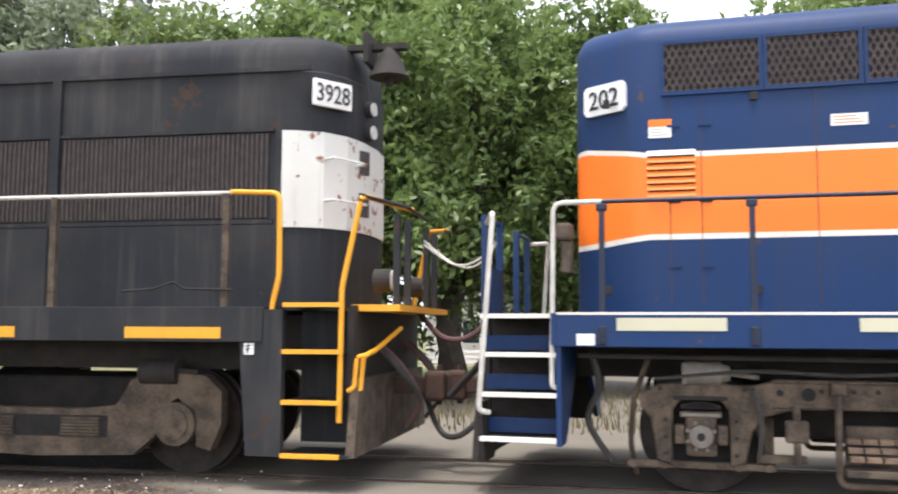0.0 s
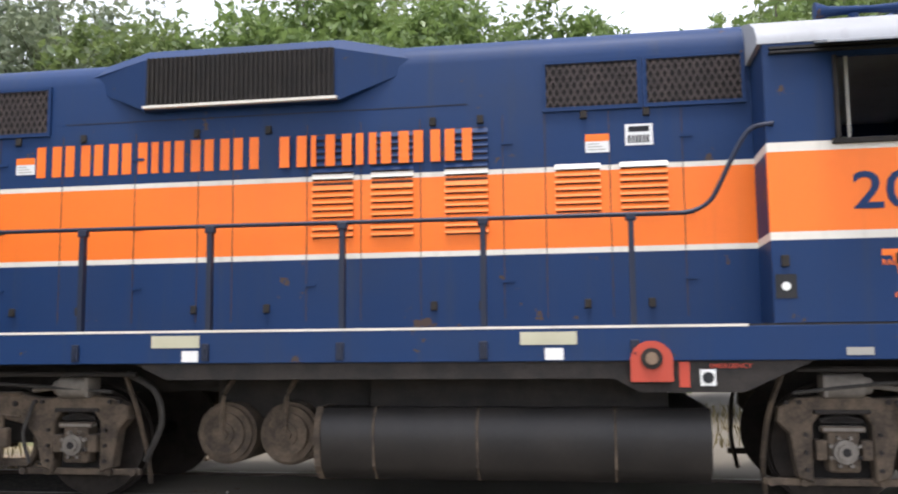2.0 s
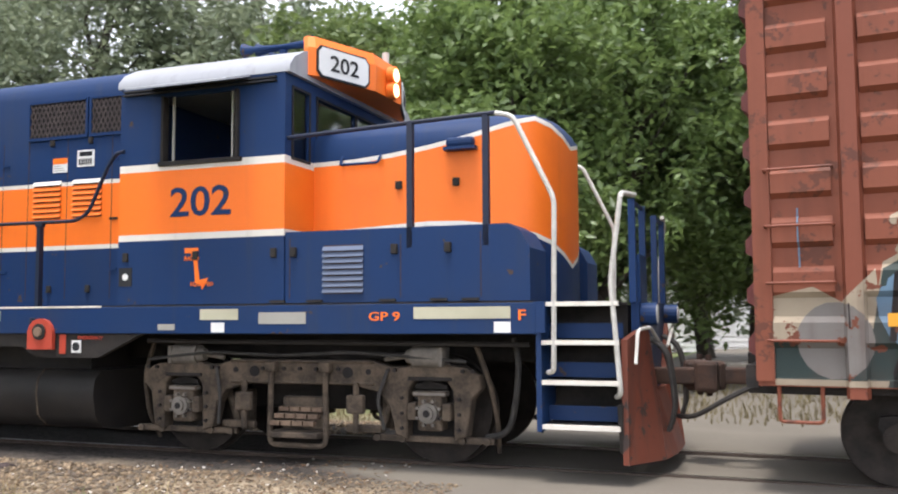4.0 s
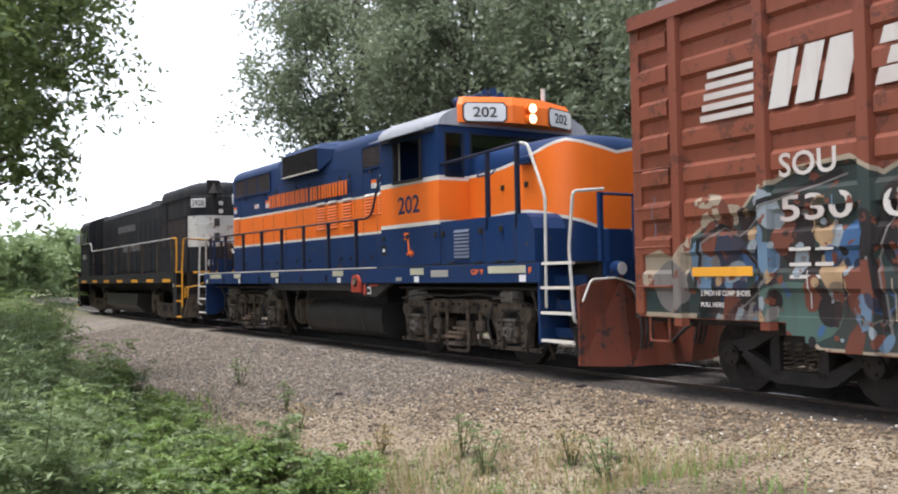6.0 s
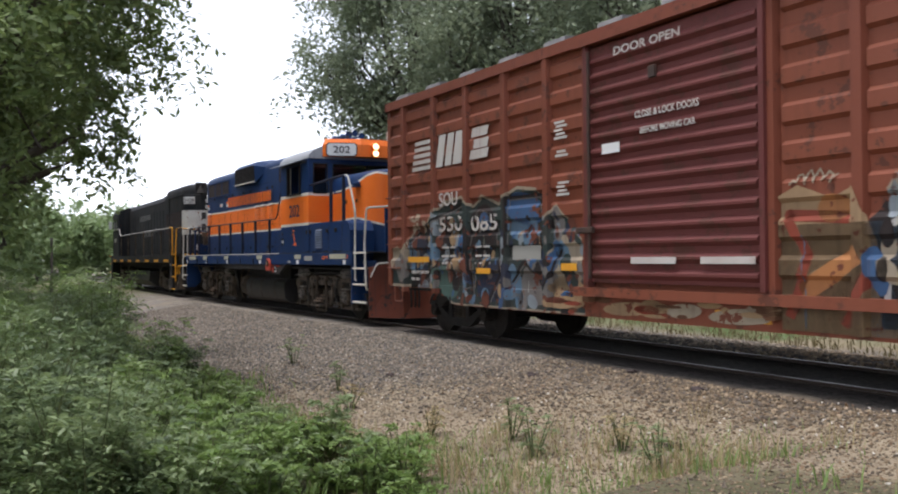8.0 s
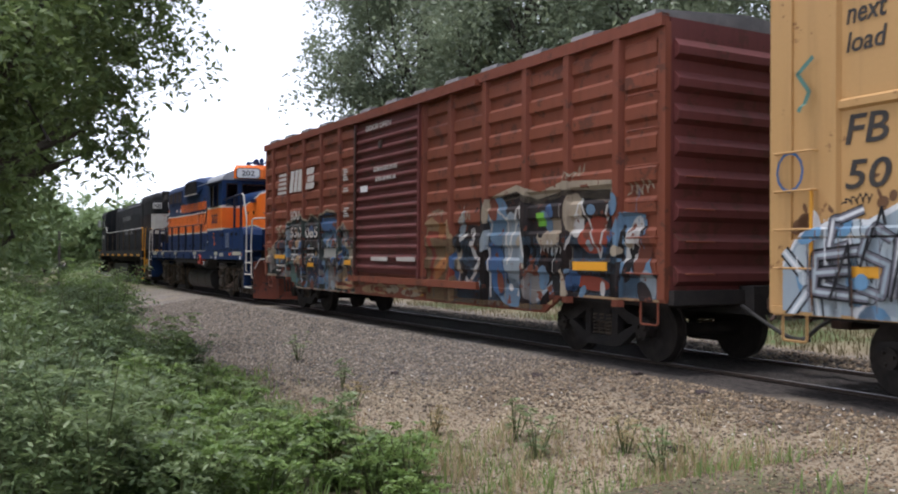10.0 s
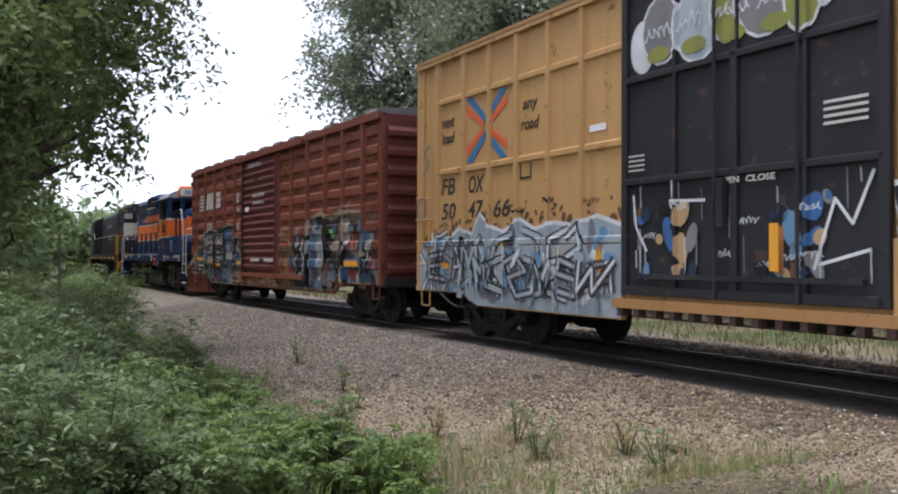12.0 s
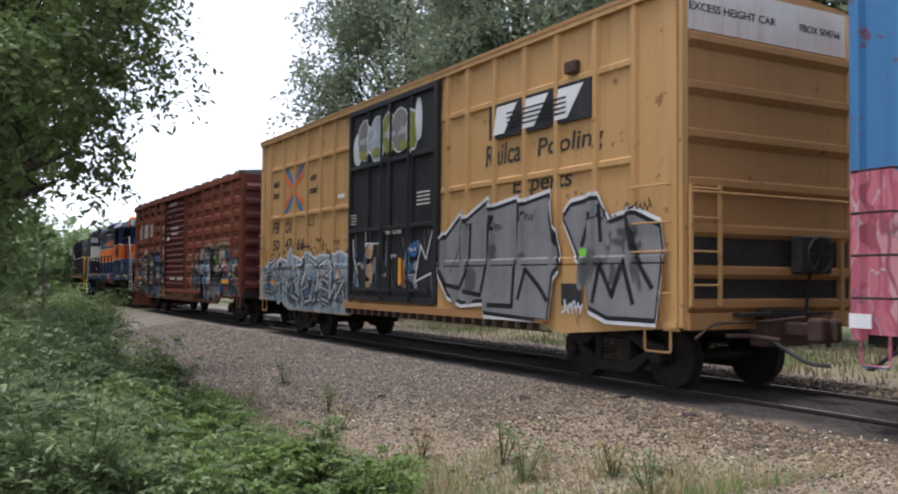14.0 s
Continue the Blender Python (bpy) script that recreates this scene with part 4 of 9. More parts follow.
    for x0, x1 in ((2.8, 2.85), (4.7, 4.75)):
        wall = None
        for j in range(6):
            for a, b in ((-1.5, -1.4), (-1.4, -1.08), (-1.08, -0.9), (-0.9, -0.03), (-0.03, 0.03), (0.03, 0.9), (0.9, 1.08), (1.08, 1.4), (1.4, 1.5)):
                if j == 4 and x0 > 4 and a in (-1.4, -0.9, 0.03, 1.08):
                    continue
                m = (BLUE, ORANGE, CREAM)[cols[j] if x0 > 4 or j != 2 else 0]
                bm = B(x0, x1, a, b, zs[j], zs[j + 1])
                if wall is None:
                    wall = part("end_wall", bm, m, cab)
                else:
                    part("wall_panel", bm, m, wall)
    for a, b in ((-1.4, -1.08), (-0.9, -0.03), (0.03, 0.9), (1.08, 1.4)):
        part("windscreen", B(4.72, 4.728, a, b, 2.975, 3.66), GLASS, cab)
        bm = bmesh.new()
        for p, q, e, f in ((a - 0.025, a, 2.95, 3.685), (b, b + 0.025, 2.95, 3.685), (a, b, 2.95, 2.975), (a, b, 3.66, 3.685)):
            box(bm, 4.75, 4.762, p, q, e, f)
        part("window_gasket", bm, GRILLE, cab)
    sect = [(-1.56, 3.79), (-1.55, 3.86), (-1.46, 3.96), (-1.25, 4.07), (-0.9, 4.18), (-0.45, 4.26), (0, 4.28), (0.45, 4.26), (0.9, 4.18), (1.25, 4.07), (1.46, 3.96), (1.55, 3.86), (1.56, 3.79)]
    part("cab_roof", prism(bmesh.new(), sect, 2.76, 4.8, "x"), SILVER, cab, "bare silver cab roof", smooth=True)
    part("drip_rail", B(2.85, 4.66, -1.585, -1.55, 3.735, 3.755), BLACK, cab)
    part("drip_rail", B(2.85, 4.66, -1.6, -1.55, 3.7, 3.715), BLACK, cab)
    aw = prism(bmesh.new(), [(-1.55, 3.80), (-1.98, 3.66), (-1.98, 3.64), (-1.55, 3.775)], 3.2, 4.36, "x")
    part("window_awning", aw, SILVER, cab, "white-grey window awning")
    bm = bmesh.new()
    for a, b, c, d in ((3.33, 3.36, 2.975, 3.66), (4.21, 4.24, 2.975, 3.66), (3.3, 4.27, 2.945, 2.985)):
        box(bm, a, b, -1.59, -1.5, c, d)
    part("window_frame", bm, DARKSTEEL, cab)
    for x in (3.43, 4.13):
        part("sash_post", B(x, x + 0.02, -1.53, -1.51, 2.98, 3.66), GREYLABEL, cab)
    part("seat", B(3.55, 3.95, -1.2, -0.75, 1.9, 2.5, 0.05), CABIN, cab)
    part("control_stand", B(4.1, 4.5, -0.6, 0.2, 1.6, 2.9, 0.03), CABIN, cab)
    lettering("202", 3.436, 4.149, 2.418, 2.72, -1.553, BLUE, cab)
    p = plate("radio_decal", 3.62, 3.78, 2.05, 2.1, -1.55, ORANGE, cab, "orange radio decal")
    part("flash", prism(bmesh.new(), [(3.69, 2.05), (3.76, 2.05), (3.8, 1.78), (3.9, 1.8), (3.83, 1.68), (3.82, 1.72), (3.75, 1.76), (3.73, 1.95)], -1.556, -1.55), ORANGE, p)
    lettering("RADIO", 3.62, 3.79, 1.975, 2.02, -1.553, ORANGE, cab)
    lettering("EQUIPPED", 3.7, 3.96, 1.715, 1.76, -1.558, ORANGE, cab)
    p = plate("round_notice", 2.82, 2.98, 1.73, 1.92, -1.55, BLACK, cab, "black notice with a white ring")
    part("ring", rod(bmesh.new(), (2.9, -1.556, 1.825), (2.9, -1.56, 1.825), 0.035, 18), SIGNWHITE, p)
    for x in (2.9, 3.75, 4.64, 4.85, 5.9, 6.42):
        part("latch", B(x - 0.03, x + 0.03, -1.575, -1.53, 1.98, 2.07, 0.006), DARKSTEEL, cab)
    # number boards and headlamp over the windscreen
    hp = [(4.74, -1.17), (4.8, -1.2), (4.86, -1.15), (5.12, -0.42), (5.16, -0.35), (5.16, 0.35), (5.12, 0.42), (4.86, 1.15), (4.8, 1.2), (4.74, 1.17)]
    bm = bmesh.new()
    loft(bm, [[(x, y, 3.84) for x, y in hp], [(x, y, 4.13) for x, y in hp], [(x - 0.05, y * 0.93, 4.27) for x, y in hp]])
    hb = part("headlamp_housing", bm, ORANGE, cab, "orange number-board housing")
    for s in (-1, 1):
        c = Vector((4.99, s * 0.785, 0))
        m = pose(c.x, c.y, 0, 0, 0, 70.2 if s < 0 else 109.8)
        q = prism(bmesh.new(), [(-0.3, 3.86), (0.3, 3.86), (0.35, 3.91), (0.35, 4.1), (0.3, 4.15), (-0.3, 4.15), (-0.35, 4.1), (-0.35, 3.91)], -0.02, 0.02)
        part("number_board", q, SIGNWHITE, hb, "white number board", at=m)
        q = prism(bmesh.new(), [(-0.32, 3.84), (0.32, 3.84), (0.375, 3.9), (0.375, 4.11), (0.32, 4.17), (-0.32, 4.17), (-0.375, 4.11), (-0.375, 3.9)], -0.012, 0.015)
        part("board_rim", q, BLACK, hb, at=m)
        lettering("202", -0.2, 0.2, 3.92, 4.09, 0, BLACK, cab, at_fix(m, -0.024))
    for z in (3.92, 4.09):
        b = rod(bmesh.new(), (5.17, 0, z), (5.25, 0, z), 0.1, 24)
        h = part("headlamp_rim", b, ORANGE, hb)
        part("headlamp", rod(bmesh.new(), (5.245, 0, z), (5.256, 0, z), 0.075, 24), LAMP, h, "lit amber-white headlamp")
    bm = bmesh.new()
    for k in range(3):
        y = -0.35 + k * 0.2
        z = 4.46 + 0.05 * (k % 2)
        rod(bm, (3.5 + k * 0.06, y, z), (3.62 + k * 0.06, y, z), 0.085, 14, 0.04)
        rod(bm, (3.62 + k * 0.06, y, z), (4.0, y, z), 0.04, 12, 0.024)
        rod(bm, (4.0, y, z), (4.3 - k * 0.05, y, z), 0.024, 12, 0.04)
        rod(bm, (4.3 - k * 0.05, y, z), (4.4 - k * 0.05, y, z), 0.04, 14, 0.08)
    box(bm, 3.75, 4.05, -0.42, 0.12, 4.26, 4.36)
    rod(bm, (3.9, -0.15, 4.34), (3.9, -0.15, 4.48), 0.05, 10)
    part("air_horn", bm, BLUE, cab, "blue multi-trumpet air horn")
    part("aerial", rod(bmesh.new(), (4.9, 0.5, 4.2), (4.9, 0.5, 4.52), 0.04, 10), STEELRAIL, cab)
    # short hood
    side = [4.75, 5.2, 5.6, 6.0, 6.35, 6.6, 6.78]
    bow = [(6.92, -0.93), (7.05, -0.83), (7.15, -0.62), (7.2, -0.32), (7.21, 0), (7.2, 0.32), (7.15, 0.62), (7.05, 0.83), (6.92, 0.93)]
    npn = [(x, -HW) for x in side] + bow + [(x, HW) for x in reversed(side)]

    def sweep(x, y):
        """The stripes climb along the nose's side, and the lower one dips to a point on its front."""
        u = min(1.0, max(0.0, (x - 4.9) / 2.15))
        f = max(0.0, 1.0 - abs(y) / 0.8) if x > 6.85 else 0.0
        d = min(1.0, max(0.0, (x - 6.2) / 0.85))
        return 0.33 * u ** 1.8 - 0.16 * f, 0.06 * min(1, u * 2) - 0.14 * d ** 1.6 - 0.26 * f
    rings = []
    for z, ins, which in ((1.54, 0, 0), (2.225, 0, 1), (2.27, 0, 1), (2.935, 0, 2), (2.98, 0, 2), (3.2, 0.015, 3), (3.3, 0.08, 3), (3.36, 0.2, 3), (3.39, 0.42, 3), (3.4, 0.8, 3)):
        r = []
        for x, y in npn:
            up, low = sweep(x, y)
            r.append((x - ins * 0.5 * (x > 6.4), y * (1 - ins / HW), (z, z + low, z + up, max(z, 2.99 + up + 0.002 * z))[which]))
        rings.append(r)
    part("short_hood", banded_loft(rings, rings, [0, 2, 1, 2, 0, 0, 0, 0, 0, 0]), [BLUE, ORANGE, CREAM], v, smooth=True)
    for s in (-1, 1):
        part("battery_box", prism(bmesh.new(), [(4.75, 1.54), (7.17, 1.54), (7.17, 2.0), (7.08, 2.16), (6.98, 2.22), (4.75, 2.22)], s * 0.96, s * 1.53), BLUE, v)
    louvre("louvre", 5.16, 5.58, 1.62, 2.08, -1.53, v, [(0, LOUVREGREY)], 0.056)
    for x in (4.8, 5.95, 6.72):
        part("door_seam", B(x, x + 0.008, -1.534, -1.53, 1.58, 2.16), SEAM, v)
    for x in (5.7, 6.3):
        b = box(bmesh.new(), x - 0.035, x + 0.035, -HW - 0.03, -HW, 2.66, 2.74, 0.008)
        part("door_hook", b, DARKSTEEL, v)
    part("grab_iron", tube(bmesh.new(), rounded([(5.08, -HW, 3.02), (5.08, -HW - 0.07, 2.93), (5.5, -HW - 0.07, 2.93), (5.5, -HW, 3.02)], 0.03), 0.014, 6), BLUE, v)
    b = box(bmesh.new(), 6.22, 6.5, -HW - 0.1, -HW, 3.03, 3.12, 0.03)
    box(b, 6.2, 6.52, -HW - 0.11, -HW, 3.0, 3.03)
    part("class_lamp", b, BLUE, v)
    for x in (4.6, 5.0, 5.75, 6.25, 6.55):
        part("hinge_plate", B(x, x + 0.16, -1.56, -1.53, 1.545, 1.57), DARKSTEEL, v)
    # handrails
    for s in (-1, 1):
        y = s * 1.5
        hr = part("handrail", tube(bmesh.new(), rounded([(-6.87, y, 2.47), (2.2, y, 2.44), (2.36, y, 2.52), (2.6, y, 3.0), (2.7, y, 3.13), (2.86, s * 1.56, 3.13)], 0.1), 0.02, 8), NAVY, v, smooth=True)
        for x in (-6.87, -5.665, -4.372, -3.148, -1.927, -0.722, 0.498, 1.718):
            b = prism(bmesh.new(), [(x - 0.022, 2.43), (x - 0.024, 1.5), (x - 0.03, 1.27), (x + 0.03, 1.27), (x + 0.024, 1.5), (x + 0.022, 2.43)], y - 0.03, y + 0.03)
            box(b, x - 0.045, x + 0.045, y - 0.035, y + 0.03, 2.39, 2.45, 0.01)
            box(b, x - 0.034, x + 0.034, s * 1.56, s * 1.585, 1.27, 1.42, 0.008)
            rod(b, (x, s * 1.58, 1.31), (x, s * 1.6, 1.31), 0.014, 6)
            rod(b, (x, s * 1.58, 1.38), (x, s * 1.6, 1.38), 0.014, 6)
            part("stanchion", b, NAVY, hr)
        part("step_rail", tube(bmesh.new(), rounded([(-6.87, y, 2.47), (-7.28, y, 2.47), (-7.3, y, 0.91), (-7.24, s * 1.45, 0.9)], 0.09), 0.022, 8), STEELRAIL, v, "pale step handrail", smooth=True)
        part("step_rail", tube(bmesh.new(), rounded([(-7.95, s * 1.1, 2.36), (-7.81, y, 2.41), (-7.93, s * 1.52, 0.7), (-7.85, s * 1.45, 0.68)], 0.07), 0.024, 8), STEELRAIL, v, "pale step handrail", smooth=True)
        nr = part("handrail", tube(bmesh.new(), [(4.62, s * 1.5, 3.14), (6.86, s * 1.5, 3.22)], 0.022, 8), NAVY, v)
        for x in (6.04, 6.77):
            part("stanchion", B(x - 0.028, x + 0.028, y - 0.03, y + 0.03, 2.03, 3.2), NAVY, nr)
        part("step_rail", tube(bmesh.new(), rounded([(6.86, y, 3.215), (7.02, y, 3.18), (7.385, y, 2.42), (7.362, y, 0.93), (7.3, s * 1.45, 0.92)], 0.07), 0.023, 8), STEELRAIL, v, "pale step handrail", smooth=True)
        part("step_rail", tube(bmesh.new(), rounded([(8.0, s * 1.0, 2.48), (7.96, y, 2.44), (7.86, y, 1.7), (7.93, y, 0.75), (7.88, s * 1.4, 0.72)], 0.07), 0.023, 8), STEELRAIL, v, "pale step handrail", smooth=True)
        # steps
        for e in (-1, 1):
            xa, xb = e * 7.26, e * 7.92
            sw = part("step_well", B(min(xa, xb), max(xa, xb), s * 0.98, s * 1.02, 0.42, 1.5), DARKSTEEL, v)
            for z in (1.5, 1.17, 0.83, 0.455):
                part("tread", B(min(xa, xb), max(xa, xb), s * 1.0, s * 1.5, z, z + 0.022), DARKSTEEL, sw)
                part("tread_edge", B(min(xa, xb), max(xa, xb), s * 1.46, s * 1.52, z - 0.012, z + 0.026), CREAM, sw)
                if z < 1.4:
                    part("riser", B(min(xa, xb), max(xa, xb), s * 1.25, s * 1.27, z + 0.04, z + 0.17), BLUE, sw)
            part("side_plate", prism(bmesh.new(), [(s * 1.53, 1.5), (s * 0.6, 1.5), (s * 0.6, 1.0), (s * 1.25, 0.42), (s * 1.53, 0.42)], xa - e * 0.045, xa, "x"), BLUE, sw)
            part("side_plate", prism(bmesh.new(), [(s * 1.52, 0.66), (s * 1.0, 0.66), (s * 1.0, 0.25), (s * 1.42, 0.25)], xb - 0.02, xb + 0.02, "x"), DARKSTEEL, sw)
            part("sill_tip", B(min(e * 7.2, e * 7.3), max(e * 7.2, e * 7.3), s * 1.46, s * 1.555, 1.26, 1.53), BLUE, sw)
    # ends
    for e in (-1, 1):
        part("end_plate", B(min(e * 7.95, e * 8.02), max(e * 7.95, e * 8.02), -1.0, 1.0, 0.55, 1.53), DARKSTEEL if e < 0 else BLUE, v)
        coupler(v, e * 8.0, e)
        er = part("end_rail", tube(bmesh.new(), [(e * 7.98, -1.05, 2.42), (e * 7.98, -0.4, 2.42)], 0.02, 8), BLUE, v)
        part("end_rail", tube(bmesh.new(), [(e * 7.98, 1.05, 2.42), (e * 7.98, 0.4, 2.42)], 0.02, 8), BLUE, v)
        for y in (-1.05, -0.42, 0.42, 1.05):
            part("post", B(e * 7.98 - 0.03, e * 7.98 + 0.03, y - 0.03, y + 0.03, 1.52, 2.44), BLUE, er)
        part("drop_plate", B(e * 7.98 - 0.05, e * 7.98 + 0.05, -0.95, -0.55, 1.52, 1.95), BLUE, v)
    # rust-red pilot plough on the nose end, dark pilot at the other
    pl = [(7.98, -1.45, 0.16), (8.2, -0.75, 0.12), (8.26, -0.3, 0.12), (8.26, 0.3, 0.12), (8.2, 0.75, 0.12), (7.98, 1.45, 0.16)]
    tp = [(7.98, -1.45, 1.2), (8.06, -0.75, 1.32), (8.08, -0.3, 0.7), (8.08, 0.3, 0.7), (8.06, 0.75, 1.32), (7.98, 1.45, 1.2)]
    bm = bmesh.new()
    lo, hi, bk, bt = [bm.verts.new(p) for p in pl], [bm.verts.new(p) for p in tp], [bm.verts.new((x - 0.05, y, z)) for x, y, z in pl], [bm.verts.new((x - 0.05, y, z)) for x, y, z in tp]
    for i in range(5):
        for a, b in ((lo, hi), (bt, bk)):
            bm.faces.new((a[i], a[i + 1], b[i + 1], b[i]))
        bm.faces.new((hi[i], hi[i + 1], bt[i + 1], bt[i]))
        bm.faces.new((bk[i], bk[i + 1], lo[i + 1], lo[i]))
    bm.faces.new((lo[0], hi[0], bt[0], bk[0]))
    bm.faces.new((hi[5], lo[5], bk[5], bt[5]))
    bmesh.ops.recalc_face_normals(bm, faces=bm.faces)
    part("plough", bm, PLOUGH, v, "rusted orange-red pilot plough")
    part("pilot", prism(bmesh.new(), [(-1.35, 0.25), (1.35, 0.25), (1.2, 0.75), (-1.2, 0.75)], -8.03, -7.97, "x"), DARKSTEEL, v)
    for s in (-1, 1):
        lampb = rod(bmesh.new(), (8.02, s * 0.85, 1.42), (8.16, s * 0.85, 1.42), 0.1, 18)
        d = part("ditch_light", lampb, BLUE, v)
        part("lens", rod(bmesh.new(), (8.155, s * 0.85, 1.42), (8.165, s * 0.85, 1.42), 0.085, 18), LENS, d)
        part("cut_lever", tube(bmesh.new(), rounded([(8.05, s * 1.45, 1.0), (8.05, s * 1.3, 1.28), (8.1, s * 0.9, 1.3), (8.12, s * 0.2, 1.1)], 0.06), 0.016, 6), STEELRAIL, v)
        for k, dy in enumerate((0.45, 0.55, 0.65)):
            hose(v, [(8.03, s * dy, 1.2), (8.2, s * dy, 1.05), (8.26, s * dy * 0.95, 0.6), (8.2, s * dy * 0.9, 0.35)], 0.02)
            hose(v, [(-8.03, s * dy, 1.2), (-8.2, s * dy, 1.0), (-8.45, s * dy * 0.9, 0.75)], 0.022, (REDHOSE, RUBBER, RUBBER)[k])
    for k in (0.0, 0.04):
        hose(v, [(-8.0, -0.3 + k, 2.3), (-8.25, -0.28 + k, 2.08 - k), (-8.5, -0.25 + k, 2.05), (-8.8, -0.3, 2.25 + k)], 0.011, STEELRAIL, "safety_chain")
    hose(v, [(-8.0, -0.2, 0.8), (-8.3, -0.45, 0.4), (-8.6, -0.3, 0.36), (-8.85, -0.1, 0.75)], 0.03, RUBBER)
    # cable between units
    hose(v, [(-8.05, 0.1, 1.75), (-8.35, 0.1, 1.35), (-8.7, 0.1, 1.3), (-9.0, 0.1, 1.6)], 0.03, REDHOSE, "jumper_cable")
    b = box(bmesh.new(), -7.35, -7.2, -0.98, -0.76, 2.2, 2.36, 0.03)
    box(b, -7.3, -7.2, -0.95, -0.8, 1.9, 2.2, 0.02)
    part("marker_box", b, TRUCK, v, "worn grey-brown valve box")
    # tanks
    sect = [(-1.3, 0.75), (-1.32, 0.6), (-1.28, 0.36), (-1.15, 0.24), (-0.9, 0.2), (0.9, 0.2), (1.15, 0.24), (1.28, 0.36), (1.32, 0.6), (1.3, 0.75), (1.2, 0.85), (-1.2, 0.85)]
    bm = prism(bmesh.new(), sect, -1.0, 2.32, "x")
    tank = part("fuel_tank", bm, DARKTANK, v, "black fuel tank, grey with dust", smooth=True)
    for x in (-0.5, 0.4, 1.55):
        part("tank_band", prism(bmesh.new(), [(y * 1.006, 0.5 + (z - 0.5) * 1.02) for y, z in sect], x - 0.01, x + 0.01, "x"), TRUCK, tank)
    part("tank_rim", prism(bmesh.new(), [(y * 1.008, 0.5 + (z - 0.5) * 1.03) for y, z in sect], -1.03, -0.97, "x"), TRUCK, tank)
    # made-up dark block that blackens the shaded space behind the reservoirs
    part("equipment_box", B(-2.12, -0.62, -0.85, 0.85, 0.72, 1.3, 0.03), DARKSTEEL, v)
    part("tank_hanger", B(-0.6, 2.0, -1.0, 1.0, 0.85, 1.24), DARKSTEEL, v)
    for x in (-1.93, -1.335):
        bm = rod(bmesh.new(), (x, -1.05, 0.61), (x, 1.05, 0.61), 0.28, 30)
        for k, (dy, r) in enumerate(((0.05, 0.25), (0.085, 0.19), (0.105, 0.1))):
            rod(bm, (x, -1.05 - dy, 0.61), (x, -1.04, 0.61), r, 30)
        rod(bm, (x, -1.18, 0.61), (x, -1.1, 0.61), 0.05, 10)
        tube(bm, rounded([(x, -1.17, 0.61), (x, -1.17, 0.95), (x + 0.1, -1.1, 1.14)], 0.08), 0.022, 6)
        part("air_reservoir", bm, TRUCK, v, "dusty brown air reservoir", smooth=True)
    b = prism(bmesh.new(), [(1.68, 1.085), (2.01, 1.085), (2.01, 1.26)] + [(1.845 + 0.165 * math.cos(a), 1.26 + 0.15 * math.sin(a)) for a in np.linspace(0.2, math.pi - 0.2, 8)] + [(1.68, 1.26)], -1.6, -1.55)
    f = part("fuel_filler", b, RED, v, "red arched fuel filler plate")
    part("dial", rod(bmesh.new(), (1.845, -1.6, 1.27), (1.845, -1.62, 1.27), 0.085, 20), DARKSTEEL, f)
    part("cap", rod(bmesh.new(), (1.845, -1.62, 1.27), (1.845, -1.64, 1.27), 0.05, 16), WOODY, f)
    plate("red_label", 2.06, 2.14, 1.04, 1.24, -1.536, RED, v)
    g = plate("gauge_plate", 2.22, 2.34, 1.05, 1.18, -1.536, SIGNWHITE, v)
    part("gauge", rod(bmesh.new(), (2.28, -1.54, 1.115), (2.28, -1.55, 1.115), 0.045, 16), BLACK, g)
    lettering("EMERGENCY", 2.3, 2.62, 1.19, 1.225, -1.537, RED, v)
    # brake pipes below the sill
    for x0, x1 in ((-7.1, -2.7), (3.0, 7.1)):
        part("pipe", tube(bmesh.new(), [(x0, -1.3, 1.17), (x1, -1.3, 1.15)], 0.022, 6), DARKSTEEL, v)
    hose(v, [(-7.0, -1.2, 1.2), (-6.95, -1.1, 0.9), (-7.05, -1.05, 0.6), (-6.85, -1.0, 0.25)], 0.03, RUBBER)
    hose(v, [(-2.9, -1.1, 1.15), (-2.6, -1.15, 1.0), (-2.55, -1.1, 0.7), (-2.75, -1.0, 0.35)], 0.03, RUBBER)
    hose(v, [(6.9, -1.1, 1.2), (6.95, -1.15, 0.9), (6.85, -1.1, 0.4), (6.6, -1.0, 0.28)], 0.03, RUBBER)
    blomberg(v, -4.725)
    blomberg(v, 4.725)
    return v


def at_fix(m, dy):
    """A shift out of a turned board's face."""
    return m @ pose(0, dy, 0)


LATTICE = rough_mat("brown_lattice", (0.03, 0.024, 0.023), (0.075, 0.056, 0.052), 8, 0.8, 0.2)
SEAM = rough_mat("door_shadow_gap", (0.03, 0.02, 0.02), (0.06, 0.03, 0.025), 8, 0.8, 0.1)
LOUVREGREY = paint("faded_blue_slats", (0.10, 0.13, 0.2), (0.1, 0.1, 0.1), 0.3, 0.4)
PLOUGH = paint("rusted_orange", (0.17, 0.042, 0.02), (0.05, 0.03, 0.025), 0.85, 0.65, True, (0.04, 0.026, 0.022), 0.06)
DARKTANK = rough_mat("dusty_black_tank", (0.006, 0.0055, 0.0055), (0.024, 0.02, 0.0175), 2, 0.55, 0.25)
gp9 = build_gp9()
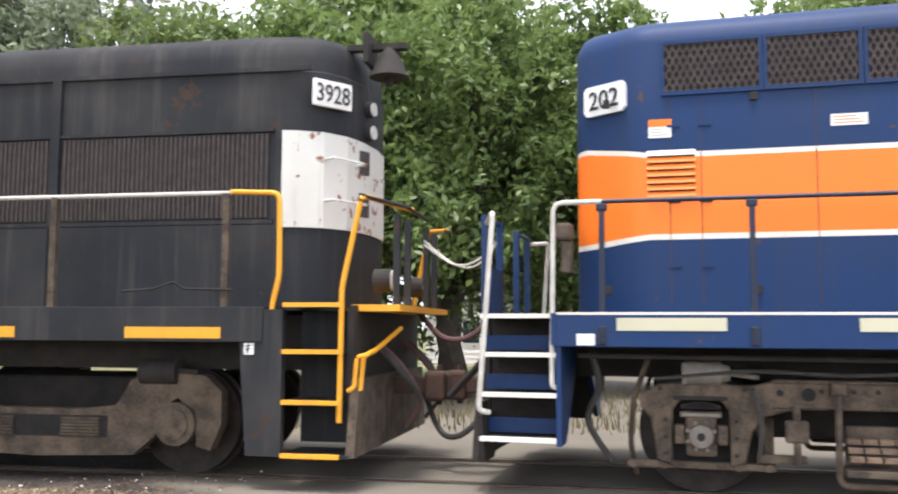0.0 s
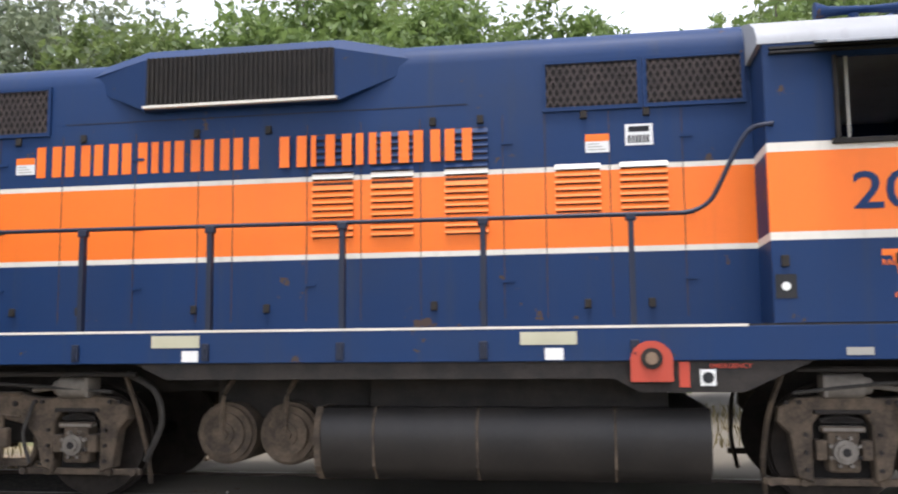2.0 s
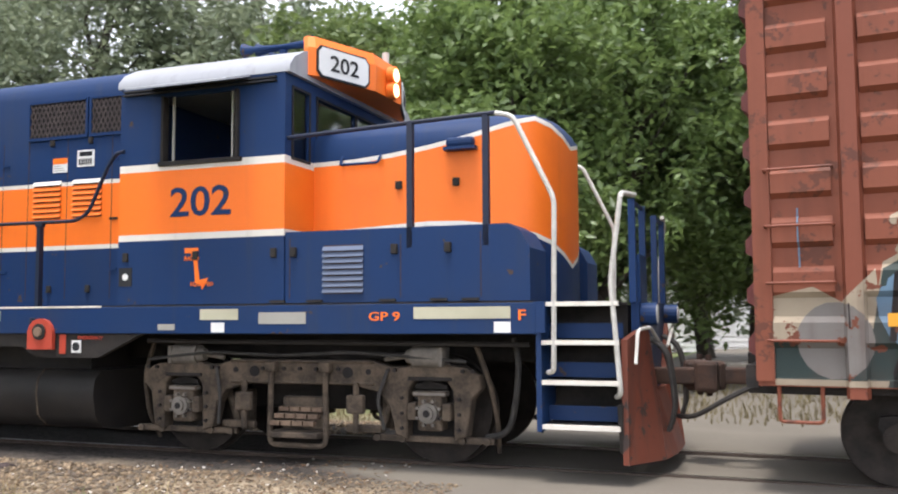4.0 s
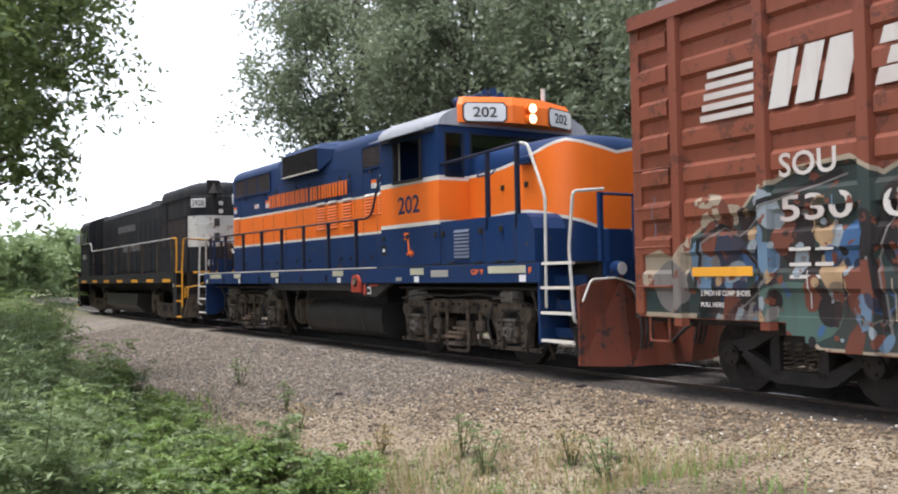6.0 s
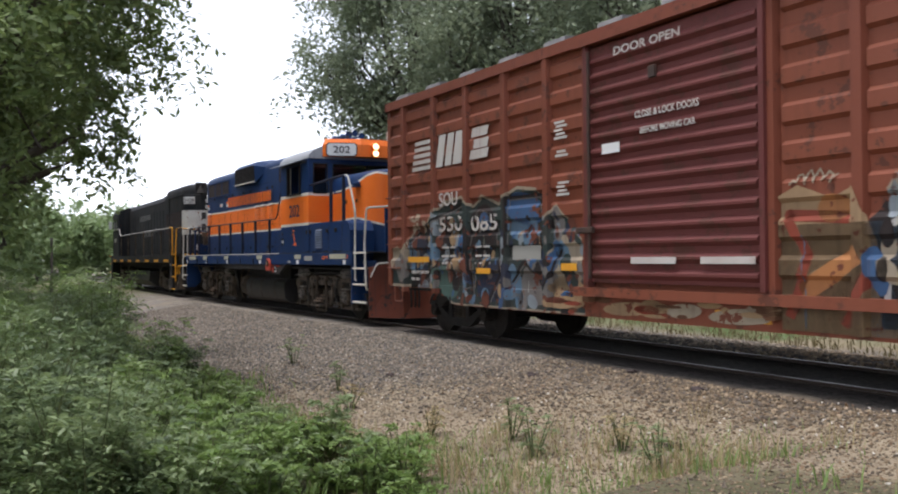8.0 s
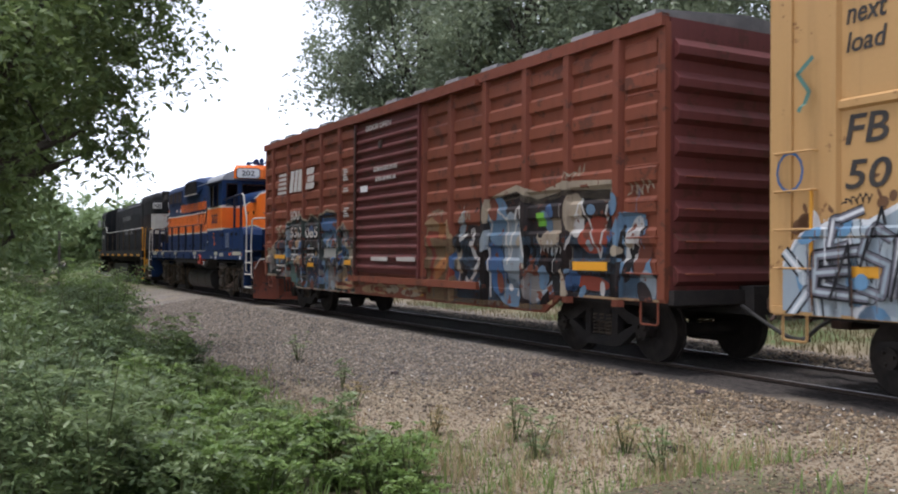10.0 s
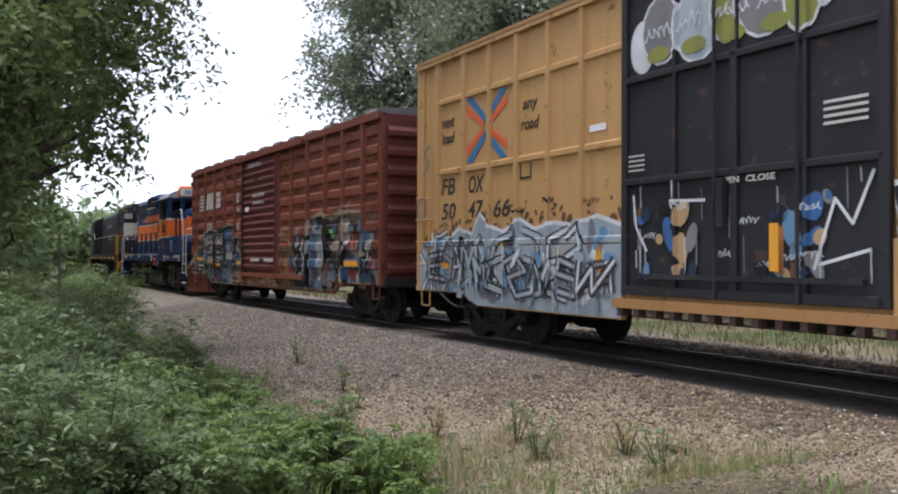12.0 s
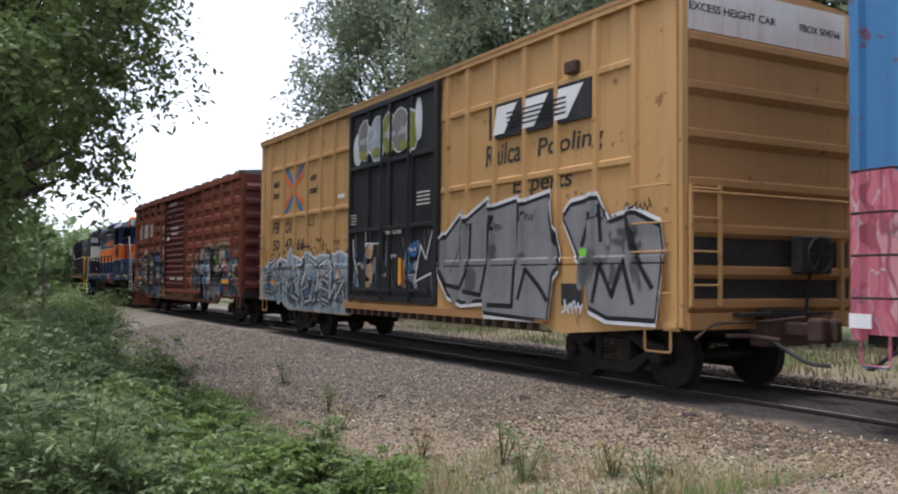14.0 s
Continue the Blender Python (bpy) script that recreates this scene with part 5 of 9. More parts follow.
# ---- painted-over freight-car steel ----
def profile(n, x, pts):
    """A height that changes along x, by straight pieces."""
    lo, hi = pts[0][0], pts[-1][0]
    top = max(h for _, h in pts) + 0.01
    f = n.m("DIVIDE", n.m("SUBTRACT", x, lo), hi - lo)
    r = n.t.nodes.new("ShaderNodeValToRGB")
    e = r.color_ramp.elements
    e[0].position, e[1].position = 0.0, 1.0
    for k in range(len(pts) - 2):
        e.new((pts[k + 1][0] - lo) / (hi - lo))
    for k, (a, h) in enumerate(pts):
        e[k].position = (a - lo) / (hi - lo)
        e[k].color = (h / top, h / top, h / top, 1)
    n.put(r.inputs[0], f)
    return n.m("MULTIPLY", n.node("ShaderNodeSeparateColor", Color=r.outputs[0]).outputs[0], top)


def swatch(n, fac, colors):
    r = n.t.nodes.new("ShaderNodeValToRGB")
    r.color_ramp.interpolation = "CONSTANT"
    e = r.color_ramp.elements
    for k in range(len(colors) - 2):
        e.new(0.5)
    for k, c in enumerate(colors):
        e[k].position = k / len(colors)
        e[k].color = (*c, 1)
    n.put(r.inputs[0], fac)
    return r.outputs[0]


def car_steel(name, base, rust, areas, rust_amount=0.3, dark=0.6):
    """Car paint with rust and streaks, and spray paint in areas: (outline along x, floor z, palette, line colours, grain)."""
    n = Net(name)
    x, y, z = n.xyz()
    flat = n.node("ShaderNodeCombineXYZ", X=x, Y=0.0, Z=z).outputs[0]
    big, fine = n.noise(0.8, 5, 0.6), n.noise(24, 4)
    st = n.noise(1.0, 5, 0.6, n.stretch(6, 6, 0.3))
    col = n.mix(n.m("MULTIPLY", fine, 0.25), base, tuple(c * dark for c in base))
    col = n.mix(n.m("MULTIPLY", n.step(st, 0.48, 0.8), 0.5), col, tuple(c * 0.5 for c in base))
    rs = n.step(n.m("ADD", n.noise(2.6, 7, 0.68), n.m("MULTIPLY", n.noise(14, 4, 0.6), 0.25)), 0.80 - rust_amount * 0.3, 0.84 - rust_amount * 0.3)
    col = n.mix(n.m("MULTIPLY", rs, 0.85), col, rust)
    for pts, floor, palette, lines, scale, edge in areas:
        wob = n.m("MULTIPLY", n.m("SUBTRACT", n.noise(3.0, 3, 0.6, flat), 0.5), 0.22)
        d = n.m("ADD", n.m("SUBTRACT", profile(n, x, pts), z), wob)
        inside = n.m("MULTIPLY", n.step(d, 0.0, 0.02), n.m("MULTIPLY", n.step(x, pts[0][0], pts[0][0] + 0.02), n.step(x, pts[-1][0], pts[-1][0] - 0.02)))
        inside = n.m("MULTIPLY", inside, n.step(z, floor - 0.01, floor + 0.01))
        bent = n.t.nodes.new("ShaderNodeVectorMath")
        bent.operation = "ADD"
        n.put(bent.inputs[0], flat)
        nz = n.t.nodes.new("ShaderNodeTexNoise")
        n.put(nz.inputs["Vector"], flat)
        nz.inputs["Scale"].default_value = 1.6
        n.t.links.new(nz.outputs["Color"], bent.inputs[1])
        lumps = n.node("ShaderNodeMapping", Vector=bent.outputs[0], Scale=(1.25, 1.0, 0.7))
        cell = n.step(n.noise(scale, 3.0, 0.55, lumps.outputs[0]), 0.26, 0.74)
        g = swatch(n, cell, palette)
        g = n.mix(n.m("MULTIPLY", n.step(n.noise(2.2, 5, 0.6, flat), 0.4, 0.7), 0.4), g, palette[0])
        for sc, wd, ln, add in ((1.9, 0.007, 1, 0.0), (1.3, 0.010, 0, 7.0), (1.0, 0.011, 0, 3.0))[0 if scale > 0.8 else 2:]:
            mp = n.node("ShaderNodeMapping", Vector=flat, Scale=(1.9, 1.0, 0.7), Location=(add, 0, add))
            g = n.mix(n.step(n.m("ABSOLUTE", n.m("SUBTRACT", n.noise(sc, 2, 0.4, mp.outputs[0]), 0.5)), wd + 0.006, wd), g, lines[ln])
        col = n.mix(n.m("MULTIPLY", inside, n.m("SUBTRACT", 1.0, n.m("MULTIPLY", rs, 0.6))), col, g)
        if edge:
            rim = n.m("MULTIPLY", n.step(n.m("ABSOLUTE", d), 0.055, 0.035), n.m("MULTIPLY", n.step(x, pts[0][0], pts[0][0] + 0.02), n.step(x, pts[-1][0], pts[-1][0] - 0.02)))
            col = n.mix(n.m("MULTIPLY", rim, n.step(z, floor, floor + 0.02)), col, edge)
    n.bump(n.m("ADD", n.noise(1.8, 3), n.m("MULTIPLY", fine, 0.2)), 0.25, 0.02)
    return n.done(col, n.m("ADD", n.m("MULTIPLY", big, 0.2), 0.5), 0, 0.35)


TEAL, INK, SKY, CREAMY, MID = (0.03, 0.065, 0.062), (0.012, 0.012, 0.014), (0.11, 0.22, 0.34), (0.36, 0.3, 0.23), (0.04, 0.10, 0.23)
SOU_STEEL = car_steel("boxcar_red_steel", (0.215, 0.062, 0.031), (0.10, 0.035, 0.02), [], 0.4)
SOU_DOOR = car_steel("boxcar_maroon_door", (0.135, 0.036, 0.031), (0.085, 0.03, 0.02), [], 0.4)
SOU_POST = car_steel("boxcar_red_posts", (0.20, 0.056, 0.029), (0.09, 0.032, 0.02), [], 0.3)
FB_STEEL = car_steel("boxcar_yellow_steel", (0.51, 0.30, 0.115), (0.20, 0.095, 0.035), [], 0.2)
# end yellow: browner with dirt, and darkened for the shade on the car's end
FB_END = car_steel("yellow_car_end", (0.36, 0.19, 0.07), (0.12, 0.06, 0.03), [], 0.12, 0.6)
FB_DOOR = car_steel("black_car_door", (0.022, 0.022, 0.024), (0.07, 0.04, 0.03), [], 0.2)
BLUE_STEEL = car_steel("boxcar_blue_steel", (0.06, 0.19, 0.37), (0.16, 0.05, 0.05), [
    ([(-8.5, 2.4), (-7.9, 2.5), (-7.0, 2.2), (8.5, 2.3)], 0.6, [(0.48, 0.12, 0.16), (0.5, 0.16, 0.19), (0.42, 0.1, 0.14), (0.55, 0.3, 0.3)], ((0.3, 0.08, 0.1), (0.5, 0.4, 0.4)), 1.2, None)], 0.3)
CARROOF = rough_mat("galvanised_car_roof", (0.09, 0.088, 0.086), (0.19, 0.18, 0.17), 3, 0.6, 0.3)
STENCIL = paint("faded_white_stencil", (0.58, 0.55, 0.50), (0.26, 0.11, 0.07), 0.55, 0.6)
BLACKLETTER = rough_mat("black_lettering", (0.02, 0.02, 0.022), (0.05, 0.04, 0.03), 5, 0.6, 0.1)
DECALBLUE = paint("decal_blue", (0.05, 0.17, 0.36), (0.2, 0.17, 0.1), 0.25, 0.5)
DECALORANGE = paint("decal_orange", (0.70, 0.13, 0.04), (0.4, 0.2, 0.08), 0.25, 0.5)
LIME = paint("lime_tag", (0.22, 0.62, 0.05), (0.2, 0.4, 0.1), 0.1, 0.5, False)


# ---- spray paint that follows the pressed sides ----
def spray_can(name, color, worn=0.25):
    return paint("spray_" + name, color, tuple(c * 0.4 + 0.03 for c in color), worn + 0.3, 0.55, True, None, 0.0, 2.5, 0.3)


CANS = {k: spray_can(k, c) for k, c in dict(
    ink=(0.012, 0.012, 0.014), teal=(0.028, 0.045, 0.042), brown=(0.17, 0.055, 0.03), navy=(0.02, 0.035, 0.07), sky=(0.13, 0.26, 0.40), cream=(0.46, 0.40, 0.28), grey=(0.21, 0.205, 0.20),
    white=(0.66, 0.67, 0.67), ice=(0.40, 0.45, 0.47), frost=(0.31, 0.365, 0.395), lilac=(0.17, 0.165, 0.19), orange=(0.50, 0.22, 0.07), sand=(0.44, 0.30, 0.16), red=(0.33, 0.055, 0.03), olive=(0.26, 0.27, 0.06),
    pine=(0.10, 0.21, 0.17), blue=(0.05, 0.13, 0.30), stain=(0.15, 0.075, 0.035), silver=(0.225, 0.222, 0.22), lime=(0.2, 0.55, 0.06)).items()}


OLDCANS = {}
for _k, _c in dict(ink=(0.018, 0.016, 0.016), teal=(0.03, 0.046, 0.042), brown=(0.15, 0.05, 0.03), navy=(0.025, 0.035, 0.06), sky=(0.12, 0.20, 0.28), cream=(0.34, 0.28, 0.2), grey=(0.18, 0.165, 0.15), white=(0.5, 0.48, 0.44),
                   ice=(0.25, 0.29, 0.31), orange=(0.4, 0.17, 0.06), sand=(0.36, 0.24, 0.13), red=(0.27, 0.055, 0.03), blue=(0.05, 0.11, 0.22), pine=(0.07, 0.12, 0.10), stain=(0.13, 0.06, 0.03), lime=(0.2, 0.5, 0.06)).items():
    OLDCANS[_k] = paint("faded_spray_" + _k, _c, (0.075, 0.04, 0.03), 0.5, 0.6, True, (0.15, 0.05, 0.028), 0.06, 2.5, 0.25)


class Spray:
    """Flat shapes in x and z, cut where the side steps in or out, and laid on it coat by coat."""

    def __init__(self, parent, y, posts, inner, outer, proud, levels, plate_top=None, plate_proud=0.0, span=None, foot=((-9, 9, 0.0),), cans=CANS):
        self.parent, self.y, self.proud = parent, y, proud
        self.lv, self.plate = levels, (plate_top, plate_proud)
        self.kx = sorted([(q + k, w) for q in posts for k, w in ((-outer, 0.0), (-inner, 1.0), (inner, 1.0), (outer, 0.0))])
        self.bm, self.coat, self.span, self.foot, self.cans = {}, 0, span, foot, cans

    def depth(self, x, z, side):
        top, out = self.plate
        if top is not None and z <= top + 1e-6 and side < top:
            return out
        w = float(np.interp(x, [k[0] for k in self.kx], [k[1] for k in self.kx]))
        d = float(np.interp(z, [k[0] for k in self.lv], [k[1] for k in self.lv]))
        return d * (1 - w) + max(self.proud, d) * w

    @staticmethod
    def cut(poly, axis, lo, hi):
        for lim, sign in ((lo, 1), (hi, -1)):
            out = []
            for i, a in enumerate(poly):
                b = poly[(i + 1) % len(poly)]
                da, db = (a[axis] - lim) * sign, (b[axis] - lim) * sign
                if da >= 0:
                    out.append(a)
                if da * db < 0:
                    u = da / (da - db)
                    out.append(tuple(a[k] + (b[k] - a[k]) * u for k in (0, 1)))
            poly = out
            if len(poly) < 3:
                return []
        return poly

    def fill(self, can, poly):
        if self.span:
            poly = self.cut(poly, 0, *self.span)
        if len(poly) < 3:
            return
        for a, b, z in self.foot:
            c = self.cut(poly, 0, a, b)
            c = self.cut(c, 1, z, 9) if c else c
            if len(c) > 2:
                self.lay(can, c)

    def lay(self, can, poly):
        bm = self.bm.setdefault(can, bmesh.new())
        xs = sorted({min(q[0] for q in poly), max(q[0] for q in poly)} | {k[0] for k in self.kx if min(q[0] for q in poly) < k[0] < max(q[0] for q in poly)})
        zc = {k[0] for k in self.lv} | ({self.plate[0]} if self.plate[0] is not None else set())
        zs = sorted({min(q[1] for q in poly), max(q[1] for q in poly)} | {k for k in zc if min(q[1] for q in poly) < k < max(q[1] for q in poly)})
        for xa, xb in zip(xs, xs[1:]):
            col = self.cut(poly, 0, xa, xb)
            if not col:
                continue
            for za, zb in zip(zs, zs[1:]):
                c = self.cut(col, 1, za, zb)
                if len(c) < 3:
                    continue
                vs = [bm.verts.new((x, self.y - self.depth(x, z, (za + zb) / 2) - 0.004 - 0.0012 * self.coat, z)) for x, z in c]
                f = bm.faces.new(vs)
                f.normal_update()
                if f.normal.y > 0:
                    f.normal_flip()

    def next(self):
        self.coat += 1

    def line(self, can, pts, w):
        for (ax, az), (bx, bz) in zip(pts, pts[1:]):
            L = math.hypot(bx - ax, bz - az) or 1e-6
            nx, nz = -(bz - az) / L * w / 2, (bx - ax) / L * w / 2
            self.fill(can, [(ax + nx, az + nz), (bx + nx, bz + nz), (bx - nx, bz - nz), (ax - nx, az - nz)])
        for x, z in pts[1:-1]:
            self.oval(can, x, z, w / 2, w / 2, 8)

    def oval(self, can, x, z, rx, rz, n=14, turn=0.0):
        c, q = math.cos(turn), math.sin(turn)
        self.fill(can, [(x + rx * math.cos(a) * c - rz * math.sin(a) * q, z + rx * math.cos(a) * q + rz * math.sin(a) * c) for a in np.linspace(0, 2 * math.pi, n, endpoint=False)])

    def band(self, can, top, low, grow=0.0):
        ks = sorted({q[0] for q in top} | {q[0] for q in low})
        for a, b in zip(ks, ks[1:]):
            h = [np.interp(k, [q[0] for q in c], [q[1] for q in c]) for k in (a, b) for c in (low, top)]
            self.fill(can, [(a, h[0] - grow), (b, h[2] - grow), (b, h[3] + grow), (a, h[1] + grow)])

    def glyph(self, kind, x0, x1, z0, z1, coats, skew=0.0):
        forms = [[[(0, 0), (0.15, 1), (0.5, 0.4), (0.85, 1), (1, 0)]], [[(0.95, 0.8), (0.35, 1), (0.08, 0.62), (0.85, 0.45), (0.7, 0), (0, 0.12)]], [[(0.08, 0), (0.2, 1)], [(1, 1), (0.25, 0.5), (1, 0)]],
                 [[(0, 1), (0.3, 0), (0.55, 0.75), (0.75, 0), (1, 1)]], [[(0.95, 1), (0.2, 0.88), (0.08, 0.1), (0.95, 0)], [(0.15, 0.5), (0.75, 0.58)]], [[(0.05, 0), (0.45, 1), (0.95, 0)], [(0.2, 0.35), (1.1, 0.42)]],
                 [[(0.1, 1), (0.12, 0.15), (0.55, 0), (0.9, 0.2), (0.85, 1)]], [[(0.1, 0), (0.15, 1), (0.85, 0.85), (0.8, 0.5), (0.2, 0.42), (0.95, 0)]]][kind % 8]
        for can, w in coats:
            for f in forms:
                self.line(can, [(x0 + (x1 - x0) * (a + skew * (b - 0.5)), z0 + (z1 - z0) * b) for a, b in f], w)
            self.next()

    def scribble(self, can, x, z, w, h, rnd, wide=0.014):
        pts = [(x, z)]
        for k in range(rnd.randint(12, 16)):
            pts.append((x + w * (k + 1) / 16 + 0.05 * w * math.sin(k * 2.1), z + h * (0.5 + 0.5 * math.sin(k * 1.9 + x * 7)) * rnd.uniform(0.5, 1)))
        self.line(can, pts, wide)

    def finish(self, label):
        for can, bm in self.bm.items():
            tagged(part("graffiti", bm, self.cans[can], self.parent), can + " " + label, kind="stuff")


def spray_red_car(v, posts, levels):
    g, rnd = Spray(v, -1.5, posts, 0.06, 0.085, 0.12, levels, foot=((-8.3, -6.2, 0.85), (-6.2, -5.98, 0.72), (-5.98, -5.75, 0.6), (-5.75, 4.95, 0.59), (4.95, 5.2, 0.71), (5.2, 7.5, 0.85)), cans=OLDCANS), random.Random(4)
    # older dull piece near the engine
    low = [(-8.2, 0.9), (-6.2, 0.9), (-5.8, 0.62), (-2.1, 0.62)]
    g.band("cream", [(-8.2, 1.55), (-7.9, 1.62), (-7.7, 1.5), (-7.45, 1.75), (-7.4, 1.0)], low)
    g.oval("cream", -7.15, 2.12, 0.2, 0.08)
    g.oval("cream", -7.0, 1.95, 0.32, 0.1, 14, 0.2)
    g.next()
    top = [(-7.5, 1.2), (-7.4, 1.75), (-7.1, 1.92), (-6.8, 1.84), (-6.5, 2.16), (-6.0, 2.33), (-5.4, 2.38), (-5.1, 2.2), (-4.75, 2.36), (-4.3, 2.2), (-4.1, 2.3), (-3.7, 2.42), (-3.2, 2.36), (-3.0, 1.9), (-2.7, 2.1), (-2.1, 1.6)]
    g.band("cream", top, low, 0.05)
    g.next()
    g.band("teal", top, low)
    g.next()
    for x, z, rx, rz, can in ((-6.9, 1.35, 0.3, 0.45, "navy"), (-5.9, 1.7, 0.35, 0.4, "ink"), (-4.75, 1.75, 0.42, 0.5, "ink"), (-3.55, 2.12, 0.5, 0.24, "blue"), (-3.5, 1.75, 0.52, 0.16, "sky"), (-6.05, 0.95, 0.5, 0.3, "pine"), (-4.4, 1.0, 0.6, 0.3, "navy"), (-3.2, 1.0, 0.5, 0.32, "grey"), (-2.5, 1.3, 0.4, 0.4, "cream"), (-2.45, 0.9, 0.42, 0.22, "sand"), (-7.75, 1.2, 0.28, 0.3, "grey"), (-5.3, 1.2, 0.22, 0.3, "brown")):
        g.oval(can, x, z, rx, rz, 18, rnd.uniform(-0.3, 0.3))
    g.next()
    for k in range(240):
        r = rnd.uniform(0.03, 0.15) if k < 120 else rnd.uniform(0.012, 0.05)
        g.oval(rnd.choice(("sky", "grey", "ice", "ink", "ink", "navy", "blue", "brown", "brown", "sand", "teal")), rnd.uniform(-7.3, -2.1), rnd.uniform(0.66, 2.0), r, r * rnd.uniform(0.6, 2.2), 11, rnd.uniform(-0.6, 0.6))
        if k % 40 == 39:
            g.next()
    g.next()
    for pts in ([(-7.35, 1.2), (-7.3, 1.7), (-7.0, 1.85), (-6.75, 1.75), (-6.45, 2.05), (-5.5, 2.28)], [(-6.8, 1.0), (-6.4, 1.3), (-6.7, 1.6)], [(-5.1, 0.8), (-5.2, 1.5), (-4.9, 2.2), (-4.4, 2.1), (-4.2, 1.2), (-4.6, 0.7)], [(-4.0, 1.55), (-4.0, 2.3), (-3.1, 2.3), (-3.05, 1.55)], [(-3.9, 1.0), (-3.5, 1.35), (-3.0, 0.9), (-2.6, 1.5)]):
        g.line("ink", pts, 0.05)
        g.line("grey", [(x + 0.05, z - 0.03) for x, z in pts], 0.02)
    for k in range(4):
        g.scribble("grey", rnd.uniform(-5.6, -2.6), rnd.uniform(0.72, 1.2), 0.3, 0.1, rnd)
    for x, z, rx in ((-2.6, 0.75, 0.4), (-1.2, 0.72, 0.5), (-0.2, 0.74, 0.3), (0.7, 0.72, 0.5), (1.0, 0.8, 0.25)):
        g.oval(rnd.choice(("sand", "cream")), x, z, rx, 0.09, 14, 0.05)
    g.next()
    for k in range(24):
        g.oval(rnd.choice(("brown", "red", "stain", "sand")), rnd.uniform(-2.9, 1.3), rnd.uniform(0.62, 0.86), rnd.uniform(0.04, 0.25), rnd.uniform(0.02, 0.06), 10)
    # newer bright piece past the door
    g.next()
    low = [(1.25, 0.62), (4.9, 0.62), (5.35, 0.88), (7.45, 0.88)]
    g.band("sand", [(1.25, 2.0), (1.5, 2.1), (1.9, 1.95), (2.15, 2.05), (2.35, 1.6), (2.4, 0.7)], low)
    g.band("ink", [(2.3, 1.7), (2.5, 1.95), (3.2, 1.9), (3.45, 2.3), (4.3, 2.4), (4.8, 2.25), (5.5, 2.35), (6.5, 2.3), (6.6, 1.9), (6.75, 1.2)], low)
    g.band("cream", [(3.4, 2.32), (4.3, 2.5), (4.9, 2.35), (5.5, 2.48), (6.6, 2.42)], [(3.4, 2.2), (4.3, 2.3), (4.8, 2.15), (5.5, 2.28), (6.6, 2.12)])
    g.band("sky", [(6.6, 1.7), (6.75, 2.0), (7.2, 1.95), (7.3, 1.4), (7.45, 1.0)], low)
    g.next()
    for pts, can, w in (([(1.35, 0.75), (1.6, 1.35), (1.35, 1.8), (2.1, 1.75)], "red", 0.12), ([(1.5, 1.0), (2.2, 1.4)], "orange", 0.2), ([(2.0, 0.7), (2.3, 1.2)], "red", 0.1), ([(2.45, 0.9), (2.5, 1.65), (2.95, 1.85), (3.2, 1.3), (2.8, 0.95), (2.5, 1.2)], "white", 0.07)):
        g.line(can, pts, w)
    g.oval("orange", 1.9, 1.85, 0.2, 0.14)
    for x, z, rx, rz, can in ((3.75, 1.95, 0.3, 0.4, "sky"), (4.2, 1.5, 0.3, 0.6, "ice"), (3.7, 1.2, 0.25, 0.45, "blue"), (4.1, 0.85, 0.4, 0.22, "sky"), (4.75, 1.0, 0.25, 0.3, "grey"), (5.2, 1.75, 0.35, 0.2, "cream"), (5.75, 2.0, 0.2, 0.3, "cream"), (6.2, 1.7, 0.35, 0.25, "red"), (5.4, 0.95, 0.3, 0.12, "sky"), (6.1, 1.05, 0.4, 0.1, "red"), (7.0, 1.6, 0.15, 0.35, "white"), (7.25, 1.05, 0.16, 0.2, "ice")):
        g.oval(can, x, z, rx, rz, 16, rnd.uniform(-0.4, 0.4))
    g.next()
    for pts, can, w in (([(3.5, 0.75), (3.45, 1.6), (3.6, 2.2), (4.0, 2.0), (4.05, 1.3), (4.35, 2.25), (4.55, 1.4), (4.3, 0.8)], "white", 0.05), ([(4.7, 2.1), (4.75, 1.3), (5.0, 1.0), (5.4, 1.2), (5.5, 2.1)], "ink", 0.07), ([(5.6, 1.5), (5.9, 2.2), (6.3, 1.4), (6.5, 2.1)], "white", 0.035), ([(6.7, 1.0), (6.8, 1.8), (7.05, 1.2), (7.2, 1.8)], "ink", 0.06), ([(4.8, 0.75), (5.3, 1.1)], "ice", 0.06)):
        g.line(can, pts, w)
    for k in range(70):
        r = rnd.uniform(0.02, 0.13)
        g.oval(rnd.choice(("ink", "ink", "sky", "ice", "white", "brown", "cream", "blue")), rnd.uniform(2.3, 7.3), rnd.uniform(0.9, 2.2), r, r * rnd.uniform(0.6, 2.4), 10, rnd.uniform(-0.7, 0.7))
        if k % 12 == 11:
            g.next()
    g.fill("lime", [(4.85, 1.85), (5.05, 1.85), (5.05, 2.05), (4.85, 2.05)])
    for x, z in ((2.5, 2.0), (5.55, 2.5), (6.85, 2.2), (1.4, 2.1), (4.9, 1.45)):
        g.scribble("cream" if z > 1.9 else "white", x, z, 0.55, 0.2, rnd, 0.02)
    # dirt wiped down beside the posts, and drips
    for k in range(34):
        x, z = rnd.uniform(-8.0, 7.3), rnd.uniform(1.0, 2.3)
        if -2.0 < x < 1.2:
            continue
        g.line(rnd.choice(("ink", "cream", "sky", "white")), [(x, z), (x + 0.005, z - rnd.uniform(0.15, 0.5))], 0.012)
